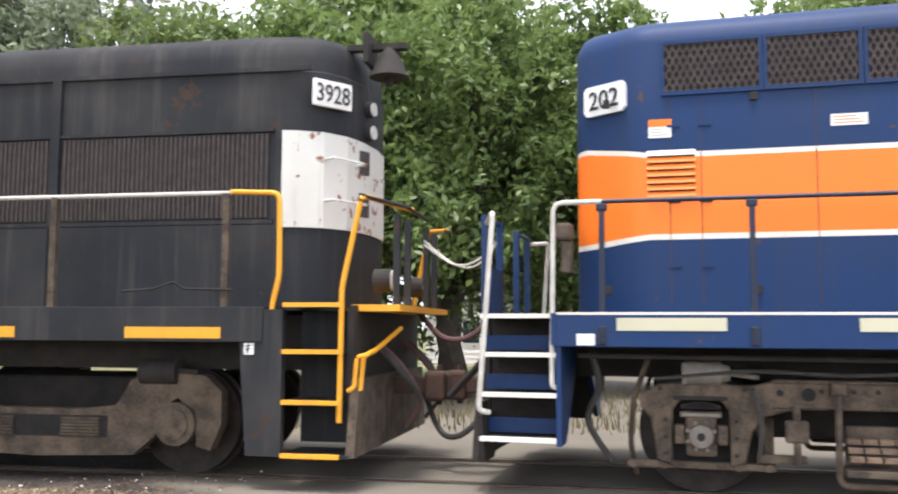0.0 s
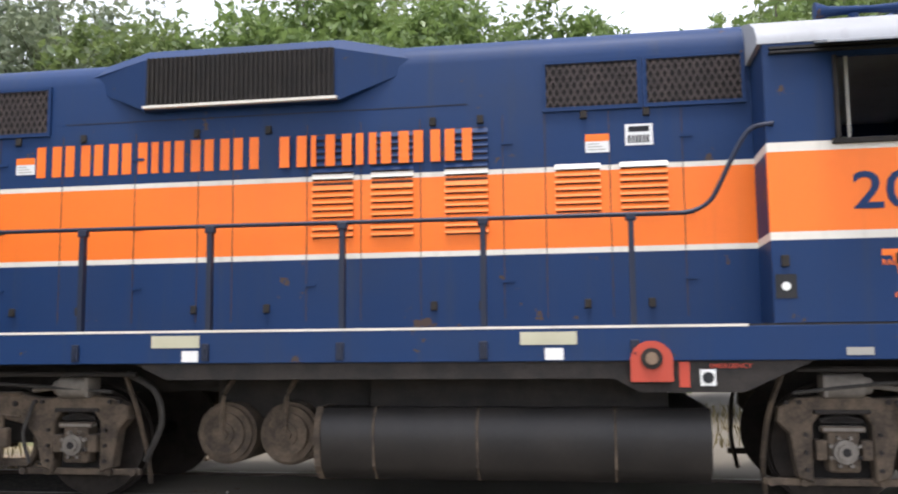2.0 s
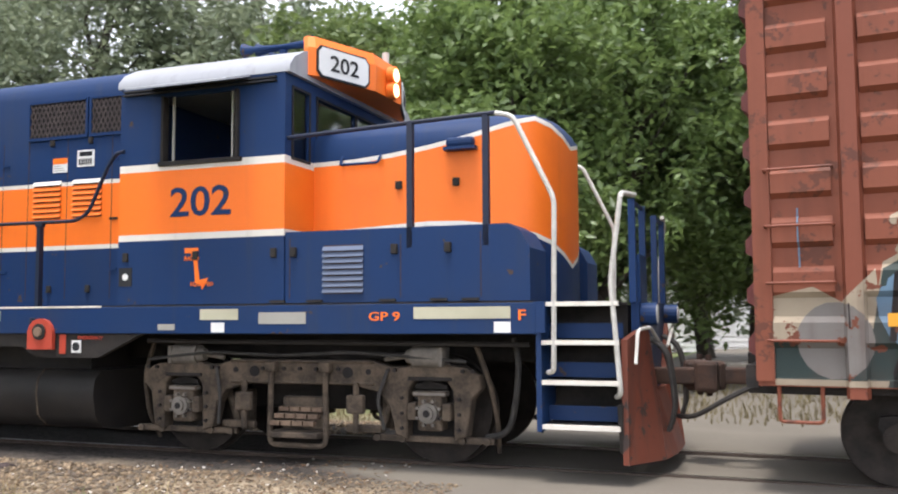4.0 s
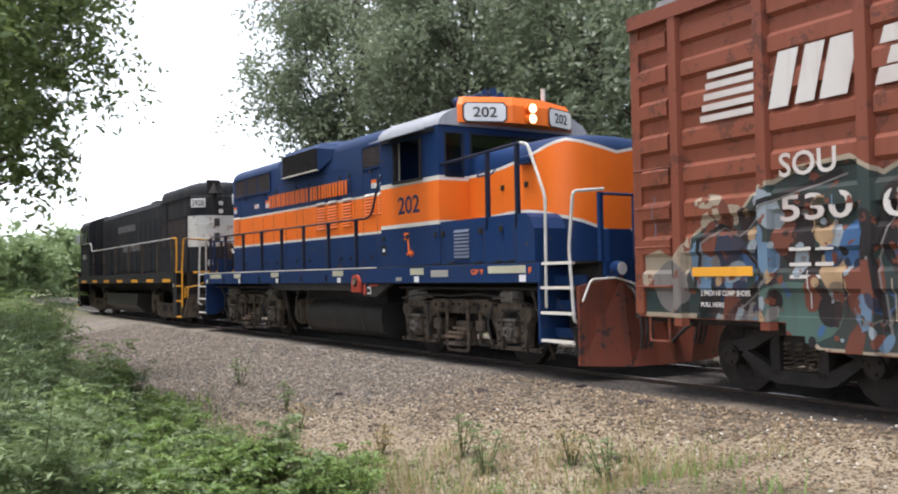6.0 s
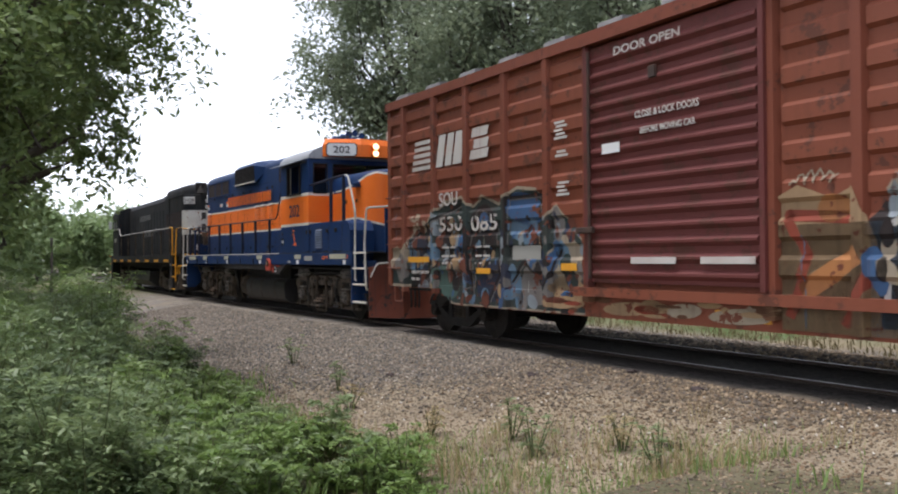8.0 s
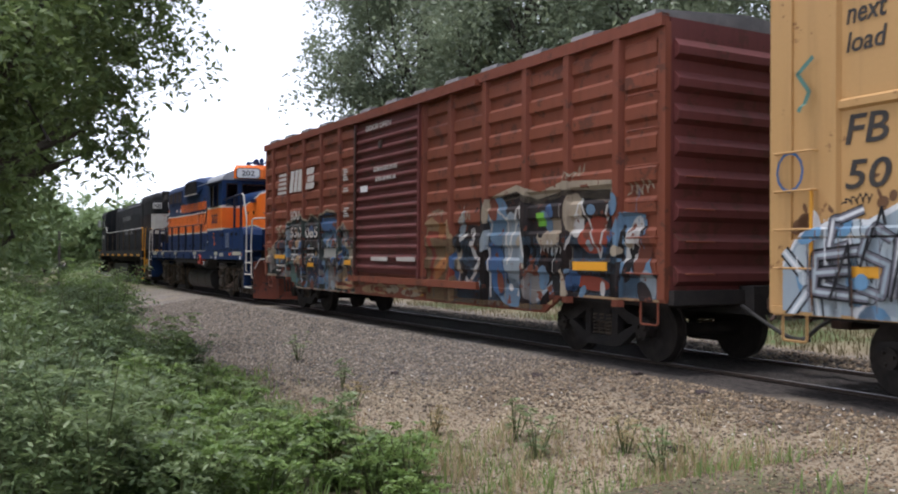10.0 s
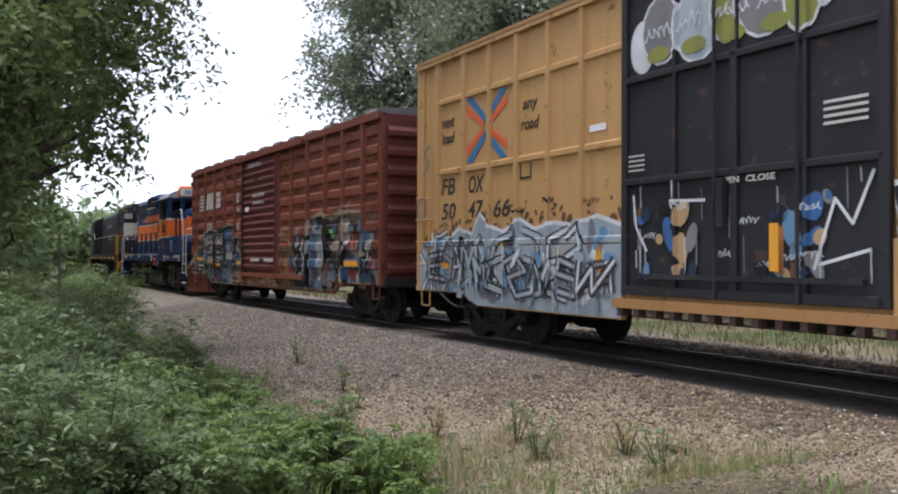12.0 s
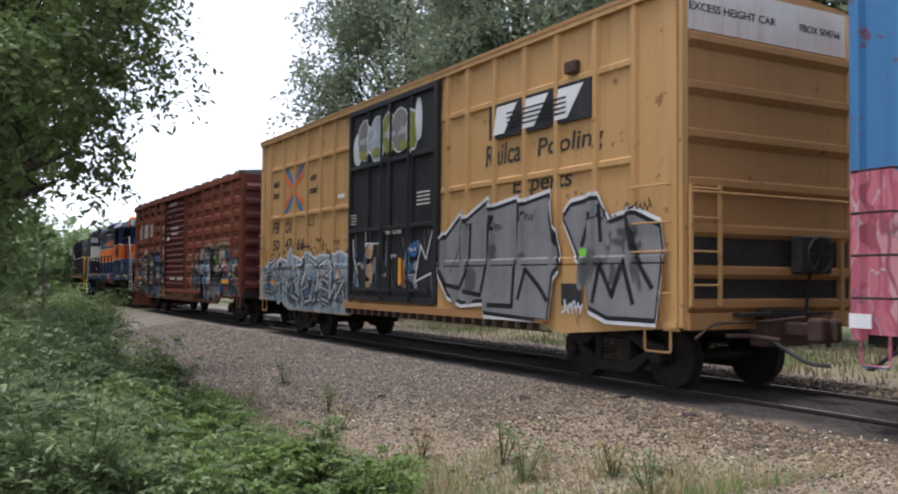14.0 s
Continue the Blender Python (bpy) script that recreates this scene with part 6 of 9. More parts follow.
    g.finish("spray paint on the boxcar's side")


def spray_yellow_car(v, posts, levels):
    g, rnd = Spray(v, -1.52, posts, 0.042, 0.06, 0.08, levels, 1.6, 0.085, foot=((-8.4, -6.75, 0.83), (-6.75, -6.48, 0.74), (-6.48, -6.2, 0.65), (-6.2, -2.5, 0.63), (1.37, 4.4, 0.79), (4.4, 7.1, 0.84))), random.Random(9)
    # pale blue piece over the lower side
    low = [(-8.25, 0.86), (-6.75, 0.84), (-6.2, 0.64), (-2.5, 0.64)]
    top = [(-8.3, 1.3), (-8.1, 1.6), (-7.7, 1.75), (-7.3, 1.72), (-6.9, 1.9), (-6.5, 1.78), (-6.25, 2.12), (-5.9, 1.9), (-5.5, 1.8), (-5.0, 1.98), (-4.6, 1.82), (-4.1, 1.9), (-3.6, 1.84), (-3.1, 1.96), (-2.5, 1.8)]
    for k in range(70):
        x = rnd.uniform(-8.2, -2.6)
        g.oval("stain", x, np.interp(x, [q[0] for q in top], [q[1] for q in top]) + abs(rnd.gauss(0, 0.16)), rnd.uniform(0.02, 0.09), rnd.uniform(0.02, 0.08), 9, rnd.uniform(0, 3))
    g.next()
    g.band("white", [(x, z + 0.06) for x, z in top], low)
    g.next()
    g.band("frost", top, low)
    g.next()
    for k in range(60):
        g.oval(rnd.choice(("ice", "ice", "lilac", "white", "sky")), rnd.uniform(-8.1, -2.7), rnd.uniform(0.78, 1.75), rnd.uniform(0.03, 0.22), rnd.uniform(0.05, 0.3), 12, rnd.uniform(-0.5, 0.5))
    g.next()
    for turn in range(2):
        x = -8.25 + 0.3 * turn
        while x < -3.0:
            w = rnd.uniform(0.35, 0.8)
            z0, z1 = rnd.uniform(0.75, 1.1), rnd.uniform(1.35, 1.95)
            if rnd.random() < 0.35:
                x, w = x + w, -w
            g.glyph(rnd.randrange(8), x, min(x + w, -2.55), z0, z1, (("ink", rnd.uniform(0.1, 0.15)), (rnd.choice(("lilac", "frost", "ice")), 0.085), (rnd.choice(("ice", "white", "frost")), 0.035)), rnd.uniform(-0.4, 0.5))
            x += abs(w) * (0.85 if w > 0 else 0.1)
        for k in range(14):
            g.oval(rnd.choice(("frost", "ice", "white", "sky")), rnd.uniform(-8.1, -2.7), rnd.uniform(0.75, 1.7), rnd.uniform(0.04, 0.16), rnd.uniform(0.05, 0.2), 10, rnd.uniform(-0.8, 0.8))
        g.next()
    for k in range(60):
        x, z = rnd.uniform(-8.1, -2.6), rnd.uniform(1.0, 1.8)
        g.line(rnd.choice(("white", "lilac", "ink", "frost", "stain")), [(x, z), (x + 0.01, z - rnd.uniform(0.1, 0.6))], rnd.uniform(0.006, 0.016))
    for k in range(9):
        a, b = rnd.uniform(-8.1, -2.9), rnd.uniform(0.75, 1.5)
        g.line("ink", [(a, b), (a + rnd.uniform(-0.15, 0.25), b + rnd.uniform(0.2, 0.6)), (a + rnd.uniform(0.2, 0.5), b + rnd.uniform(-0.1, 0.4))], 0.035)
    for x, z, w in ((-7.55, 1.93, 0.5), (-6.6, 1.98, 0.4), (-5.1, 2.1, 0.6), (-4.2, 2.2, 0.4), (-3.3, 2.15, 0.6), (-3.0, 1.3, 0.4)):
        g.scribble("ink", x, z, w * 0.7, 0.11, rnd, 0.016)
    g.line("pine", [(-8.05, 2.9), (-7.95, 3.1), (-8.1, 3.3), (-7.9, 3.45)], 0.05)
    g.line("blue", [(-8.2 + 0.17 * math.cos(a), 2.3 + 0.2 * math.sin(a)) for a in np.linspace(0, 6.28, 13)], 0.03)
    # two silver pieces with black and white edges
    for top, low, inner in (
            ([(1.4, 2.06), (1.62, 2.1), (2.22, 2.48), (2.3, 2.36), (3.02, 2.64), (3.1, 2.5), (3.88, 2.6), (3.95, 2.52), (4.66, 2.62), (4.82, 2.0), (4.95, 1.6)],
             [(1.4, 2.0), (1.5, 1.5), (1.85, 1.12), (2.3, 1.0), (2.95, 1.05), (3.0, 0.86), (4.7, 0.8), (4.82, 1.45), (4.95, 1.56)],
             ([(1.55, 1.55), (1.8, 1.3), (2.25, 1.25), (2.45, 1.5), (2.5, 2.3)], [(2.35, 1.2), (2.9, 1.15), (3.05, 1.55), (3.15, 2.4)], [(3.1, 1.0), (3.8, 1.0), (3.85, 1.5), (3.95, 2.5)], [(3.95, 1.1), (4.15, 1.55), (4.5, 1.3), (4.7, 1.1)], [(2.22, 2.44), (2.28, 1.7)], [(1.95, 1.5), (2.1, 1.9)])),
            ([(4.98, 2.3), (5.15, 2.44), (5.72, 2.5), (5.95, 2.16), (6.45, 2.26), (6.92, 2.08), (7.0, 1.6)],
             [(4.98, 2.24), (5.3, 1.72), (5.55, 1.5), (5.62, 1.02), (6.0, 0.9), (6.9, 0.9), (7.0, 1.5)],
             ([(5.7, 1.1), (5.85, 1.6), (6.1, 1.2), (6.3, 1.65), (6.5, 1.1)], [(5.75, 2.4), (5.8, 1.9)], [(6.35, 2.2), (6.45, 1.8), (6.85, 1.3)], [(5.4, 1.85), (5.6, 2.3)]))):
        g.next()
        g.band("white", top, low, 0.07)
        g.next()
        g.band("ink", top, low, 0.015)
        g.next()
        c = sum(q[0] for q in top) / len(top)
        g.band("silver", [(c + (x - c) * 0.975, z - 0.045) for x, z in top], [(c + (x - c) * 0.975, z + 0.045) for x, z in low])
        g.next()
        x0, x1 = top[0][0] + 0.3, top[-1][0] - 0.3
        for k in range(16):
            x = rnd.uniform(x0, x1)
            g.oval("grey", x, rnd.uniform(1.2, 2.1), rnd.uniform(0.03, 0.22), rnd.uniform(0.1, 0.35), 12, rnd.uniform(-0.4, 0.4))
        g.next()
        for k, pts in enumerate(inner):
            g.line("ink", pts, 0.075 if k < 4 else 0.03)
        for k in range(3):
            x = x0 + (x1 - x0) * (0.15 + 0.3 * k)
            g.scribble("ink", x, rnd.uniform(2.08, 2.28), 0.42, 0.16, rnd, 0.018)
    g.next()
    g.scribble("white", 5.05, 0.95, 0.45, 0.2, rnd, 0.03)
    g.finish("spray paint on the boxcar's side")


def spray_black_door(v):
    g, rnd = Spray(v, -1.52, [-1.495, -0.55, 0.405], 0.03, 0.05, 0.13, [(0, 0.07), (6, 0.07)], span=(-2.34, 1.22)), random.Random(14)
    for x, z, rx, rz, can in ((-2.1, 4.05, 0.22, 0.32, "white"), (-1.75, 4.2, 0.36, 0.42, "grey"), (-1.15, 4.15, 0.36, 0.46, "ice"), (-0.65, 4.22, 0.3, 0.4, "olive"), (-0.15, 4.2, 0.38, 0.42, "grey"), (0.35, 4.12, 0.24, 0.4, "olive"), (0.62, 4.3, 0.12, 0.38, "white")):
        g.oval(can, x, z, rx, rz, 18, rnd.uniform(-0.25, 0.25))
        g.next()
        g.line("white", [(x + rx * math.cos(a), z + rz * math.sin(a)) for a in np.linspace(0, 6.28, 15)], 0.035)
        g.next()
    for x in (-1.8, -1.2, -0.6, 0.0):
        g.oval("olive", x, 3.9, 0.2, 0.1, 12)
        g.scribble("white", x - 0.25, 4.1, 0.5, 0.22, rnd, 0.022)
    for k in range(46):
        r = rnd.uniform(0.03, 0.11)
        g.oval(rnd.choice(("navy", "ink", "sky", "stain", "grey", "ink", "blue", "sand", "navy")), rnd.choice((rnd.uniform(-2.25, -1.2), rnd.uniform(-0.2, 0.7))), rnd.uniform(1.25, 2.05), r, r * rnd.uniform(0.7, 2.2), 11, rnd.uniform(-0.8, 0.8))
        if k % 10 == 9:
            g.next()
    for pts in ([(-2.25, 2.2), (-2.2, 1.8), (-2.0, 1.5)], [(0.5, 1.3), (0.75, 2.0), (0.95, 1.75), (1.18, 2.25)], [(-1.6, 2.1), (-1.0, 2.08)], [(0.55, 1.35), (1.15, 1.5)]):
        g.line("white", pts, 0.035)
    for k in range(22):
        x, z = rnd.uniform(-2.3, 1.15), rnd.uniform(1.5, 2.35)
        g.line(rnd.choice(("white", "grey", "ice")), [(x, z), (x + 0.01, z - rnd.uniform(0.1, 0.5))], rnd.uniform(0.008, 0.022))
    for k in range(8):
        g.scribble("white", rnd.uniform(-2.2, 0.7), rnd.uniform(1.25, 2.1), 0.3, 0.1, rnd, 0.012)
    g.fill("orange", [(0.02, 1.25), (0.12, 1.25), (0.12, 1.75), (0.02, 1.75)])
    g.finish("spray paint on the plug door")


def post(bm, x, w, y, d, z0, z1, s=-1):
    """A pressed hat-section side post."""
    prism(bm, [(x - w, y), (x + w, y), (x + w * 0.7, y + s * d), (x - w * 0.7, y + s * d)], z0, z1, "z")
    return bm


def ladder(parent, x, y, zs, mat, w=0.4, out=-0.07, along="x"):
    for z in zs:
        if along == "x":
            pts = [(x, y, z), (x, y + out, z), (x + w, y + out, z), (x + w, y, z)]
        else:
            pts = [(x, y, z), (x + out, y, z), (x + out, y + w, z), (x, y + w, z)]
        part("grab_iron", tube(bmesh.new(), rounded(pts, 0.02, 2), 0.012, 6), mat, parent)


def stirrup(parent, x, y, z, mat, w=0.32, h=0.3):
    part("stirrup", tube(bmesh.new(), rounded([(x, y, z), (x, y, z - h), (x + w, y, z - h), (x + w, y, z)], 0.04), 0.016, 6), mat, parent)


def under_gear(v, x0, x1, z):
    part("centre_sill", B(x0 - 0.25, x1 + 0.25, -0.3, 0.3, 0.68, 1.05), DARKSTEEL, v)
    part("underframe", B(x0 + 0.1, x1 - 0.1, -1.4, 1.4, z, z + 0.12), DARKSTEEL, v)
    coupler(v, x0 - 0.25, -1)
    coupler(v, x1 + 0.25, 1)
    for e, x in ((-1, x0), (1, x1)):
        hose(v, [(x + e * 0.1, -0.35, 0.8), (x + e * 0.45, -0.35, 0.62), (x + e * 0.75, -0.25, 0.45), (x + e * 0.95, -0.1, 0.42)], 0.025, RUBBER)
    part("brake_reservoir", rod(bmesh.new(), (-0.9, -0.75, 0.78), (0.2, -0.75, 0.78), 0.19, 20), DARKSTEEL, v, smooth=True)
    part("brake_rod", tube(bmesh.new(), [(x0 + 3.0, -0.9, 0.62), (x1 - 3.5, -0.85, 0.6)], 0.016, 6), RUST, v)


def build_sou():
    v = thing("boxcar", "red-brown steel boxcar with graffiti, rusty door and white stencils", "railcar")
    x0, x1, zb, ze = -8.33, 7.55, 0.88, 4.3
    part("body", B(x0 + 0.04, x1 - 0.04, -1.5, 1.5, zb, ze), SOU_STEEL, v)
    posts = [-7.6, -6.39, -5.24, -4.05, -2.92, 2.2, 3.35, 4.52, 5.58, 6.67]
    edges_l = [x0] + posts[:5] + [-1.97]
    edges_r = [1.2] + posts[5:] + [x1]
    for s in (-1, 1):
        y = s * 1.5
        for a, b in list(zip(edges_l, edges_l[1:])) + list(zip(edges_r, edges_r[1:])):
            pan = part("panel", B(a, b, y, y + s * 0.03, zb, ze), SOU_STEEL, v)
            if b - a > 0.6:
                for k in range(8):
                    z = 1.14 + k * 0.395
                    p = [(y + s * 0.028, z), (y + s * 0.08, z + 0.045), (y + s * 0.08, z + 0.2), (y + s * 0.028, z + 0.25)]
                    m = 0.09 if b != x1 and a != x0 else 0.14
                    part("bead", prism(bmesh.new(), p, a + m, b - m, "x"), SOU_STEEL, pan)
        for x in posts + [-1.97, 1.16]:
            part("side_post", post(bmesh.new(), x, 0.085, y + s * 0.03, 0.09, zb - 0.12, ze - 0.04, s), SOU_POST, v)
        for x in (x0 + 0.06, x1 - 0.06):
            part("corner_post", B(x - 0.07, x + 0.07, y - s * 0.02, y + s * 0.07, zb, ze), SOU_STEEL, v)
        part("top_rail", B(x0, x1, y, y + s * 0.13, ze - 0.06, ze + 0.1), SOU_POST, v)
        sill = [(x0, 0.9), (x0, 0.84), (-6.2, 0.84), (-5.75, 0.58), (4.95, 0.58), (5.4, 0.84), (x1, 0.84), (x1, 0.9)]
        part("side_sill", prism(bmesh.new(), sill, y - s * 0.02, y + s * 0.035), SOU_STEEL, v)
        # sliding door
        door = part("sliding_door", B(-1.86, 1.06, y + s * 0.05, y + s * 0.1, 1.05, 4.16), SOU_DOOR, v, "corrugated maroon sliding door")
        for k in range(15):
            z = 1.1 + k * 0.2
            part("corrugation", prism(bmesh.new(), [(y + s * 0.1, z), (y + s * 0.155, z + 0.05), (y + s * 0.155, z + 0.08), (y + s * 0.1, z + 0.13)], -1.82, 1.02, "x"), SOU_DOOR, door)
        for x in (-1.9, 1.1):
            part("door_edge", B(x - 0.035, x + 0.035, y + s * 0.05, y + s * 0.17, 1.0, 4.2), SOU_DOOR, door)
        part("locking_bar", tube(bmesh.new(), [(-1.8, y + s * 0.19, 1.1), (-1.8, y + s * 0.19, 4.1)], 0.022, 6), RUST, door)
        part("door_handle", B(-2.05, -1.7, y + s * 0.17, y + s * 0.23, 1.7, 1.78, 0.01), RUST, door)
        part("latch", B(-0.62, -0.5, y + s * 0.15, y + s * 0.2, 3.55, 3.7, 0.01), RUST, door)
        part("door_track", B(-2.2, 3.2, y + s * 0.03, y + s * 0.16, 0.86, 0.98), SOU_STEEL, v)
        part("door_hood", B(-2.1, 3.2, y + s * 0.06, y + s * 0.2, 4.2, 4.3), SOU_POST, v)
    # roof with pressed ribs
    part("roof", prism(bmesh.new(), [(-1.62, ze + 0.1), (0, ze + 0.24), (1.62, ze + 0.1), (1.62, ze + 0.06), (-1.62, ze + 0.06)], x0, x1, "x"), CARROOF, v, "grey galvanised roof")
    for k in range(13):
        x = x0 + 0.5 + k * 1.23
        for s in (-1, 1):
            part("roof_rib", prism(bmesh.new(), [(s * 1.63, ze + 0.1), (0, ze + 0.25), (0, ze + 0.3), (s * 1.6, ze + 0.17)], x, x + 0.5, "x"), CARROOF, v)
    for e, xe in ((-1, x0), (1, x1)):
        en = part("car_end", B(min(xe, xe - e * 0.05), max(xe, xe - e * 0.05), -1.48, 1.48, zb, ze + 0.06), SOU_DOOR, v)
        for k in range(8):
            z = 1.05 + k * 0.4
            part("end_rib", prism(bmesh.new(), [(xe, z), (xe + e * 0.085, z + 0.06), (xe + e * 0.085, z + 0.16), (xe, z + 0.26)], -1.42, 1.42), SOU_DOOR, en)
        part("end_beam", B(min(xe, xe + e * 0.1), max(xe, xe + e * 0.1), -1.5, 1.5, 0.82, 1.0), DARKSTEEL, v)
    ladder(v, x0 + 0.1, -1.57, [1.2, 1.65, 2.1, 2.55], SOU_POST, 0.5, -0.09)
    ladder(v, x1 - 0.6, -1.57, [1.2, 1.65, 2.1, 2.55, 3.0, 3.45], SOU_POST, 0.5, -0.09)
    ladder(v, x1, -1.3, [1.2, 1.6, 2.0, 2.4], SOU_POST, 0.45, 0.12, "y")
    stirrup(v, x0 + 0.15, -1.5, 0.86, SOU_STEEL)
    stirrup(v, x1 - 0.5, -1.5, 0.86, SOU_STEEL)
    # writing
    Y = -1.535
    for k in range(5):
        plate("logo_bar", -7.22 + k * 0.03, -6.5 + k * 0.02, 2.98 + k * 0.115, 3.05 + k * 0.115, Y - 0.05, STENCIL, v, t=0.004)
    for a, b in ((-6.3, -6.02), (-5.98, -5.72), (-5.7, -5.36)):
        part("logo_block", prism(bmesh.new(), [(a, 2.98), (b - 0.04, 2.98), (b + 0.1, 3.53), (a + 0.14, 3.53)], Y - 0.054, Y - 0.05), STENCIL, v)
    for z0, a in ((3.0, -5.12), (3.17, -5.0), (3.36, -5.06)):
        part("logo_block", prism(bmesh.new(), [(a, z0), (-4.56, z0), (-4.5, z0 + 0.15), (a + 0.05, z0 + 0.15)], Y - 0.054, Y - 0.05), STENCIL, v)
    lettering("SOU", -6.19, -5.54, 2.28, 2.52, Y - 0.05, STENCIL, v)
    lettering("530", -6.19, -5.38, 1.84, 2.1, Y - 0.05, STENCIL, v)
    lettering("085", -5.08, -4.27, 1.82, 2.08, Y - 0.05, STENCIL, v)
    lettering("2 INCH HF COMP SHOES", -7.28, -6.6, 1.1, 1.16, Y - 0.05, STENCIL, v)
    lettering("PULL HERE", -7.28, -6.95, 0.98, 1.03, Y - 0.05, STENCIL, v)
    lettering("DOOR OPEN", -1.3, -0.1, 3.96, 4.07, -1.66, STENCIL, v)
    lettering("CLOSE & LOCK DOORS", -0.9, 0.2, 3.1, 3.19, -1.66, STENCIL, v)
    lettering("BEFORE MOVING CAR", -0.8, 0.14, 2.9, 2.98, -1.66, STENCIL, v)
    for x, w, z, h in ((-7.38, 0.84, 1.31, 0.1), (-4.88, 0.42, 1.13, 0.09), (-2.55, 0.36, 1.2, 0.1), (0.3, 0.8, 0.66, 0.12), (5.75, 0.75, 1.22, 0.12)):
        plate("reflector", x, x + w, z, z + h, Y - 0.07 if z > 0.7 else -1.54, YELLOW, v, "yellow reflector strip")
    for x, z, h in ((-2.72, 3.05, 0.3), (-2.7, 2.8, 0.14), (-2.68, 2.25, 0.25)):
        for q in range(int(h / 0.055)):
            plate("stencil_bar", x + 0.04 * (q % 2), x + 0.3 - 0.05 * (q % 3), z + q * 0.055, z + q * 0.055 + 0.034, Y - 0.05, STENCIL, v, t=0.003)
    for z in (1.55, 1.4, 1.28):
        for a, b in ((-6.1, -5.85), (-5.8, -5.6), (-4.95, -4.75), (-4.7, -4.5)):
            plate("data_bar", a, b, z, z + 0.035, Y - 0.05, STENCIL, v, t=0.003)
    plate("data_panel", -3.85, -3.1, 1.35, 1.75, Y - 0.032, GREYLABEL, v)
    plate("door_sticker", -1.55, -1.2, 2.72, 2.85, -1.66, SIGNWHITE, v)
    for x in (-1.0, 0.2):
        plate("door_stripe", x, x + 0.8, 1.3, 1.38, -1.66, STENCIL, v)
    lv = [(0.0, 0.035), (0.9, 0.035), (0.91, 0.03)]
    for k in range(8):
        z = 1.14 + k * 0.395
        lv += [(z, 0.03), (z + 0.045, 0.08), (z + 0.2, 0.08), (z + 0.25, 0.03)]
    spray_red_car(v, posts + [-1.97, 1.16], lv)
    under_gear(v, x0, x1, 0.78)
    freight_truck(v, -6.45)
    freight_truck(v, 5.7)
    return v


